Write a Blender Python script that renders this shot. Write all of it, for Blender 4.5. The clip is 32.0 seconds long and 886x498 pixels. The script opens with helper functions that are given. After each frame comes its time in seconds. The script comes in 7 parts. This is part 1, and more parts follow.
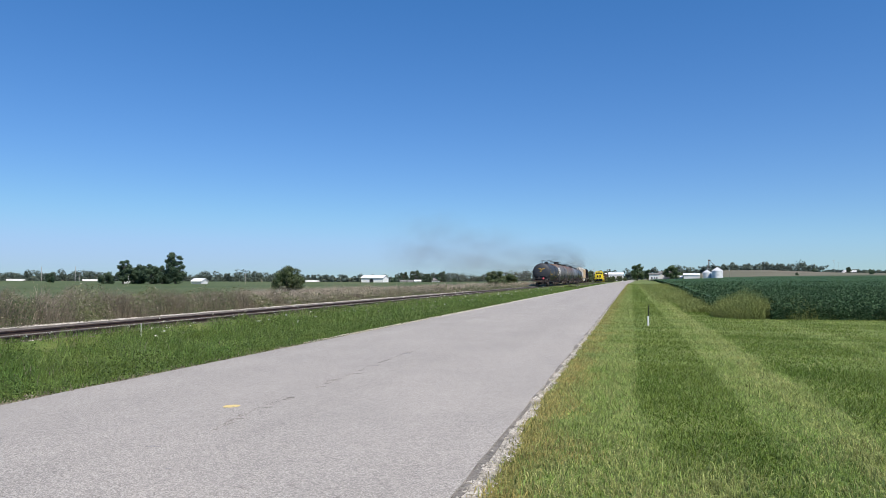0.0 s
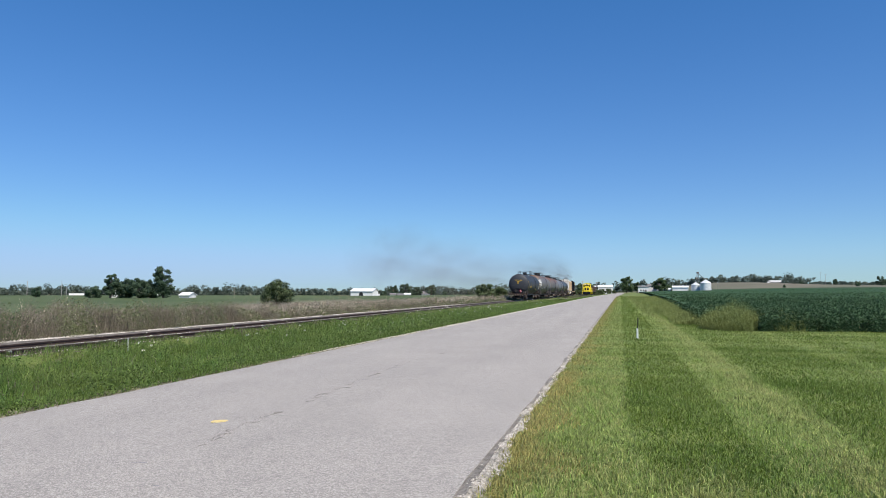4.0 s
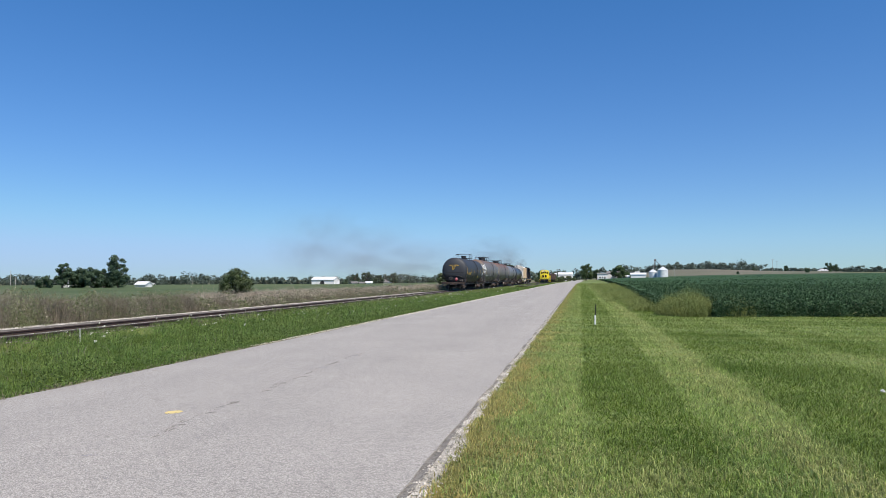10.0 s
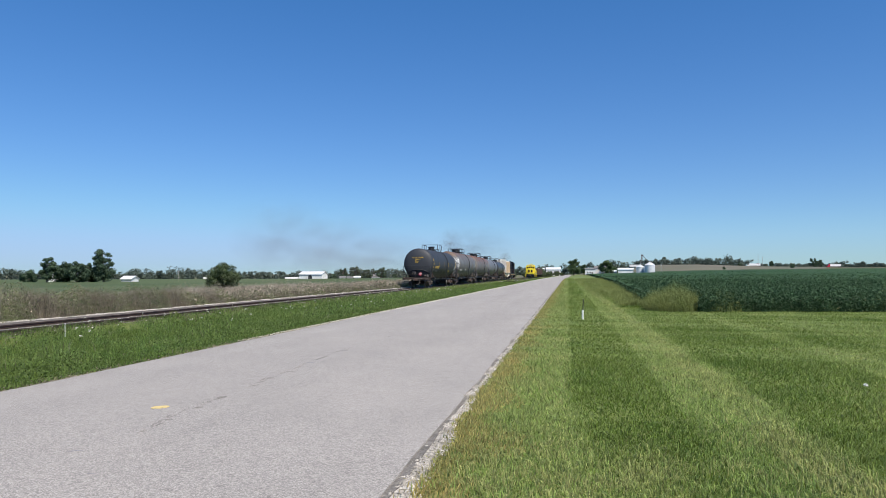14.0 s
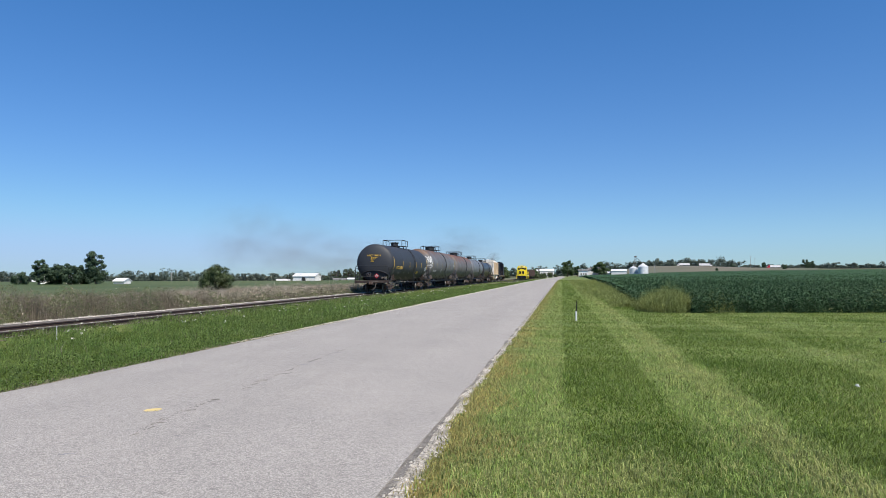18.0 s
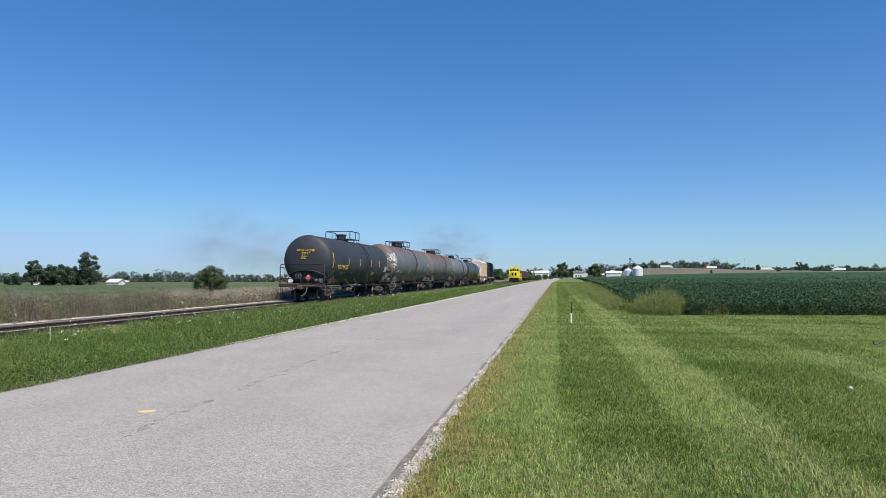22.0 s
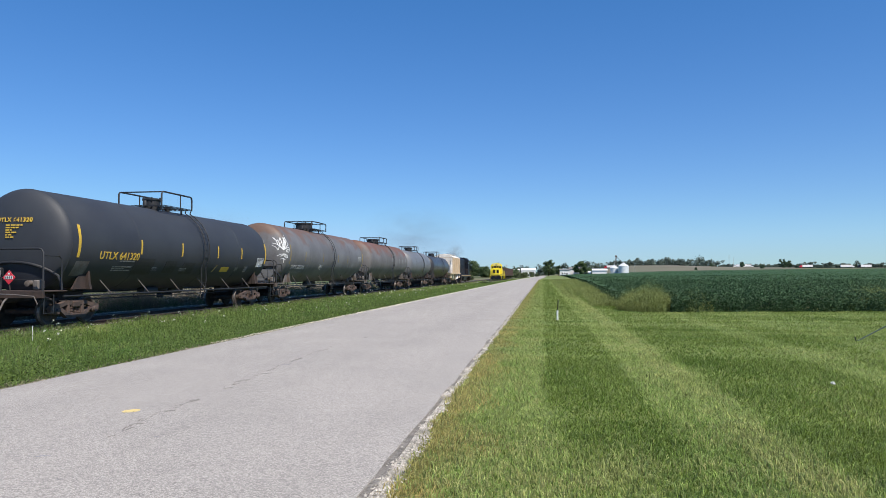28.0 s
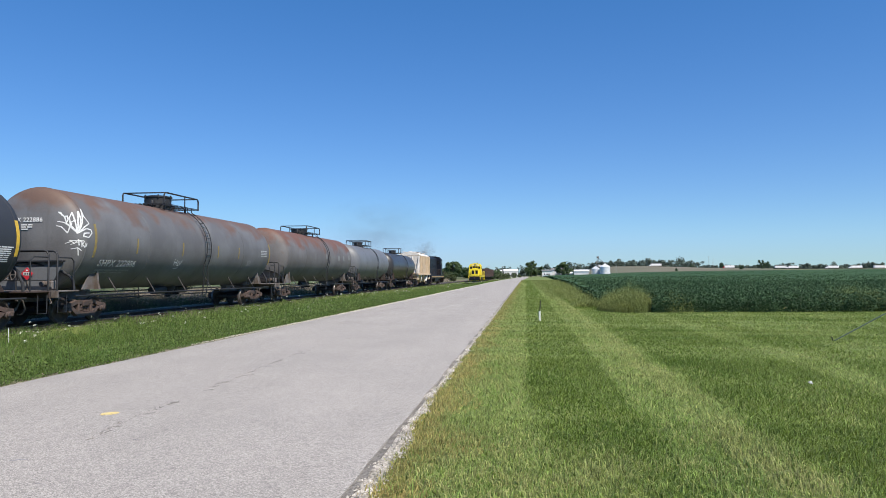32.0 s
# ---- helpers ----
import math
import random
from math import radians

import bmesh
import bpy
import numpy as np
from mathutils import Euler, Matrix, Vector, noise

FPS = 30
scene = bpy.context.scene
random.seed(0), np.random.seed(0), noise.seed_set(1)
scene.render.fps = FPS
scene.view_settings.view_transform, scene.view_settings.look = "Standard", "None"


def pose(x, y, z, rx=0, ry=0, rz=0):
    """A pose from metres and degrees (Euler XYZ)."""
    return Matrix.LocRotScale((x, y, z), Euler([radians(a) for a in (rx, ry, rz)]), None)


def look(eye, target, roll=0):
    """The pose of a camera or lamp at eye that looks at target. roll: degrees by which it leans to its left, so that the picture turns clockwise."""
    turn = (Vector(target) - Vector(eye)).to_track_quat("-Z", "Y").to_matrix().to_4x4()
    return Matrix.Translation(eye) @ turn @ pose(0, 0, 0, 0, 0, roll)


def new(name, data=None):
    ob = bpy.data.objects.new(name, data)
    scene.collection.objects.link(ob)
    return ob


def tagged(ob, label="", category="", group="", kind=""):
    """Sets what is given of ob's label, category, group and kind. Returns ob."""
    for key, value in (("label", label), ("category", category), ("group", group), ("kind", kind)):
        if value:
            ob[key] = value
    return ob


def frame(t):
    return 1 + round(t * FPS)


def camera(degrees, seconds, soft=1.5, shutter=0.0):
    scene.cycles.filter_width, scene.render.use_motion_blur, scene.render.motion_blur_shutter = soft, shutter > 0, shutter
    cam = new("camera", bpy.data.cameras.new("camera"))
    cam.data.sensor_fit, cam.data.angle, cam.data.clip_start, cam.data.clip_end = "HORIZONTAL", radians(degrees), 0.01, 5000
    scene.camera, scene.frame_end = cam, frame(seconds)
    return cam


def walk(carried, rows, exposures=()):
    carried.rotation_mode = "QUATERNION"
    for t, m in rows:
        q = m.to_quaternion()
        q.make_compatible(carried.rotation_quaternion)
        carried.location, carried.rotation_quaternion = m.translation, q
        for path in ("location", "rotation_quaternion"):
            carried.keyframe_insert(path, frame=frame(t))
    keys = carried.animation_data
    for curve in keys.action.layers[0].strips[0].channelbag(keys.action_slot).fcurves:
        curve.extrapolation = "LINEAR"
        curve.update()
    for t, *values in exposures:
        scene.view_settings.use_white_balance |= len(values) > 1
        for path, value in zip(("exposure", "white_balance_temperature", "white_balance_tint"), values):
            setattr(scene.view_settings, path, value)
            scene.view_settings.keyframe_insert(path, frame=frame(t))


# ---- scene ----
cam = camera(65.54, 32.0, 0.5)
EYE = Vector((0.0, 0.0, 1.6))


def aim(t, yaw, pitch, roll):
    """The camera's pose at t: degrees to the left of the road's direction, upwards, and of lean. It sways a hand's width sideways."""
    a, b = radians(yaw), radians(pitch)
    eye = EYE + Vector((float(np.interp(t, [0, 1, 2, 3, 6, 8, 10], [-0.060, -0.072, -0.072, -0.060, -0.040, -0.025, 0.0])), 0, 0))
    return look(eye, eye + Vector((-math.sin(a) * math.cos(b), math.cos(a) * math.cos(b), math.sin(b))), roll)


walk(cam, [(t, aim(t, a, b, c)) for t, a, b, c in (
    (0, 15.306, 2.351, 0.352), (0.5, 16.204, 2.457, 0.377), (1, 17.121, 2.514, 0.445), (1.5, 17.693, 2.607, 0.401),
    (2, 17.572, 2.764, 0.386), (2.5, 16.936, 2.980, 0.295), (3, 16.013, 3.191, 0.287), (3.5, 15.129, 3.369, 0.254),
    (5.5, 13.497, 3.422, 0.024), (6, 13.379, 3.234, 0.048), (6.5, 13.154, 3.064, 0.059), (7, 12.802, 2.948, 0.060),
    (7.5, 12.348, 2.892, 0.022), (8, 11.956, 2.858, -0.006), (8.5, 11.664, 2.789, -0.006), (9, 11.448, 2.679, -0.077),
    (9.5, 11.339, 2.582, -0.064), (10, 11.280, 2.449, -0.089), (10.5, 11.195, 2.337, -0.135), (11, 11.069, 2.263, -0.134),
    (11.5, 10.924, 2.201, -0.136), (12, 10.787, 2.132, -0.131), (12.5, 10.640, 2.111, -0.094), (13, 10.556, 2.094, -0.082),
    (13.5, 10.439, 2.056, -0.075), (14, 10.303, 2.017, -0.006), (14.5, 10.114, 1.958, 0.066), (16.5, 9.925, 2.129, 0.121),
    (17, 9.933, 2.146, -0.009), (17.5, 9.872, 2.171, -0.056), (18, 9.781, 2.155, -0.089), (18.5, 9.664, 2.112, -0.139),
    (19, 9.528, 2.098, -0.056), (19.5, 9.386, 2.098, -0.012), (20, 9.281, 2.080, -0.046), (20.5, 9.248, 2.139, -0.037),
    (21, 9.266, 2.219, 0.004), (21.5, 9.326, 2.282, 0.043), (22, 9.377, 2.289, 0.041), (22.5, 9.387, 2.304, 0.020),
    (23, 9.333, 2.303, -0.030), (23.5, 9.220, 2.297, -0.064), (24, 9.076, 2.279, -0.184), (24.5, 8.983, 2.265, -0.231),
    (25, 8.928, 2.261, -0.239), (25.5, 8.882, 2.260, -0.189), (27.5, 8.464, 2.105, -0.069), (28, 8.269, 2.102, -0.102),
    (28.5, 8.049, 2.179, -0.144), (29, 7.835, 2.271, -0.061), (29.5, 7.588, 2.374, -0.040), (30, 7.395, 2.440, -0.011),
    (30.5, 7.248, 2.439, -0.048), (31, 7.090, 2.383, -0.128), (31.5, 6.929, 2.294, -0.167), (32, 6.821, 2.174, -0.116),
)], [(0, 0.42), (20, 0.42), (25, 0.45), (28, 0.52), (32, 0.54)])

# ---- light ----
SUN_EL, SUN_ROT = radians(53), math.atan2(0.75, -0.66)
world = bpy.data.worlds.new("sky")
scene.world = world
world.use_nodes = True
_n = world.node_tree.nodes
_sky = _n.new("ShaderNodeTexSky")
_sky.sky_type, _sky.sun_disc = "NISHITA", False
_sky.sun_elevation, _sky.sun_rotation = SUN_EL, SUN_ROT
_sky.altitude, _sky.air_density, _sky.dust_density, _sky.ozone_density = 200, 1.0, 0.0, 4.0
_n["Background"].inputs["Strength"].default_value = 0.089
# a clear, slightly humid sky: each channel of the computed sky takes its own gain and contrast
_hue = _n.new("ShaderNodeHueSaturation")
_hue.inputs["Saturation"].default_value = 1.35
_link = world.node_tree.links.new
_link(_sky.outputs[0], _hue.inputs["Color"])
_sep, _com = _n.new("ShaderNodeSeparateColor"), _n.new("ShaderNodeCombineColor")
_link(_hue.outputs[0], _sep.inputs[0])
for _k, (_gain, _power) in enumerate(((1.14, 0.60), (1.245, 0.74), (1.52, 0.78))):
    _p, _g = _n.new("ShaderNodeMath"), _n.new("ShaderNodeMath")
    _p.operation, _g.operation = "POWER", "MULTIPLY"
    _p.inputs[1].default_value, _g.inputs[1].default_value = _power, _gain
    _link(_sep.outputs[_k], _p.inputs[0])
    _link(_p.outputs[0], _g.inputs[0])
    _cap = _n.new("ShaderNodeMath")
    _cap.operation = "SMOOTH_MIN"
    _cap.inputs[1].default_value, _cap.inputs[2].default_value = (3.6, 5.1, 7.7)[_k], (1.6, 1.1, 1.5)[_k]
    _link(_g.outputs[0], _cap.inputs[0])
    _link(_cap.outputs[0], _com.inputs[_k])
_link(_com.outputs[0], _n["Background"].inputs["Color"])
sun = new("sun", bpy.data.lights.new("sun", "SUN"))
sun.data.energy, sun.data.angle, sun.data.color = 4.4, radians(0.53), (1.0, 0.93, 0.83)
_to = Vector((math.sin(SUN_ROT) * math.cos(SUN_EL), math.cos(SUN_ROT) * math.cos(SUN_EL), math.sin(SUN_EL)))
sun.matrix_basis = look(_to * 50, (0, 0, 0))
scene.view_settings.exposure = 0.42


# ---- materials ----
def surface(name, a, b=None, scale=3.0, fine=40.0, rough=0.7, metal=0.0, bump=0.15, spread=0.25, per_piece=0.0, islands=False,
            coat=0.0, lucid=0.0, streak=None, top=None, distance=0.02):
    """A node material: two colours mixed by coarse noise, shaded by fine grain, with relief. per_piece: how far pieces differ in
    brightness. streak: (colour, amount) of vertical runs. top: (colour, low, high) of a second coat above a height."""
    m = bpy.data.materials.new(name)
    m.use_nodes = True
    nt = m.node_tree
    n, link = nt.nodes, nt.links.new
    bsdf = n["Principled BSDF"]
    co = n.new("ShaderNodeTexCoord").outputs["Object"]

    def noise_tex(s, detail=4.0, vec=co):
        t = n.new("ShaderNodeTexNoise")
        t.inputs["Scale"].default_value, t.inputs["Detail"].default_value = s, detail
        link(vec, t.inputs["Vector"])
        return t.outputs["Fac"]

    def ramp(f, lo, hi):
        r = n.new("ShaderNodeMapRange")
        r.inputs["From Min"].default_value, r.inputs["From Max"].default_value = lo, hi
        link(f, r.inputs["Value"])
        return r.outputs["Result"]

    def mix(f, x, y, kind="MIX"):
        q = n.new("ShaderNodeMix")
        q.data_type, q.blend_type = "RGBA", kind
        for sock, val in ((q.inputs[0], f), (q.inputs[6], x), (q.inputs[7], y)):
            if isinstance(val, (int, float)):
                sock.default_value = val
            elif isinstance(val, tuple):
                sock.default_value = (*val, 1)
            else:
                link(val, sock)
        return q.outputs[2]

    def grey(f):
        c = n.new("ShaderNodeCombineColor")
        for k in range(3):
            link(f, c.inputs[k])
        return c.outputs[0]

    grain = noise_tex(fine, 6.0)
    col = mix(ramp(noise_tex(scale), 0.36, 0.64), a, b or tuple(v * 0.75 for v in a))
    if streak:
        mp = n.new("ShaderNodeMapping")
        mp.inputs["Scale"].default_value = (1.0, 1.0, 0.12)
        link(co, mp.inputs["Vector"])
        col = mix(ramp(noise_tex(5.0, 5.0, mp.outputs[0]), 0.54, 0.54 + 0.25 / max(streak[1], 0.05)), col, streak[0])
    if top:
        sep = n.new("ShaderNodeSeparateXYZ")
        link(co, sep.inputs[0])
        add = n.new("ShaderNodeMath")
        add.operation = "MULTIPLY_ADD"
        link(noise_tex(1.1, 7.0), add.inputs[0])
        add.inputs[1].default_value = 2.6
        link(sep.outputs["Z"], add.inputs[2])
        col = mix(ramp(add.outputs[0], top[1] + 1.3, top[2] + 1.3), col, top[0])
    lo, hi = 1 - spread, 1 + spread
    g = n.new("ShaderNodeMapRange")
    g.inputs["From Min"].default_value, g.inputs["From Max"].default_value = 0.3, 0.7
    g.inputs["To Min"].default_value, g.inputs["To Max"].default_value = lo, hi
    link(grain, g.inputs["Value"])
    col = mix(1.0, col, grey(g.outputs["Result"]), "MULTIPLY")
    if per_piece:
        r = n.new("ShaderNodeMapRange")
        r.inputs["To Min"].default_value, r.inputs["To Max"].default_value = 1 - per_piece, 1 + per_piece
        if islands:
            link(n.new("ShaderNodeNewGeometry").outputs["Random Per Island"], r.inputs["Value"])
        else:
            link(n.new("ShaderNodeObjectInfo").outputs["Random"], r.inputs["Value"])
        col = mix(1.0, col, grey(r.outputs["Result"]), "MULTIPLY")
    link(col, bsdf.inputs["Base Color"])
    rr = n.new("ShaderNodeMapRange")
    rr.inputs["To Min"].default_value, rr.inputs["To Max"].default_value = max(rough - 0.12, 0.02), min(rough + 0.12, 1)
    link(grain, rr.inputs["Value"])
    link(rr.outputs["Result"], bsdf.inputs["Roughness"])
    bsdf.inputs["Metallic"].default_value = metal
    bsdf.inputs["Coat Weight"].default_value = coat
    if bump:
        bp = n.new("ShaderNodeBump")
        bp.inputs["Strength"].default_value, bp.inputs["Distance"].default_value = bump, distance
        link(grain, bp.inputs["Height"])
        link(bp.outputs[0], bsdf.inputs["Normal"])
    if lucid:
        tr = n.new("ShaderNodeBsdfTranslucent")
        link(col, tr.inputs["Color"])
        ms = n.new("ShaderNodeMixShader")
        ms.inputs[0].default_value = lucid
        link(bsdf.outputs[0], ms.inputs[1])
        link(tr.outputs[0], ms.inputs[2])
        link(ms.outputs[0], n["Material Output"].inputs["Surface"])
    return m


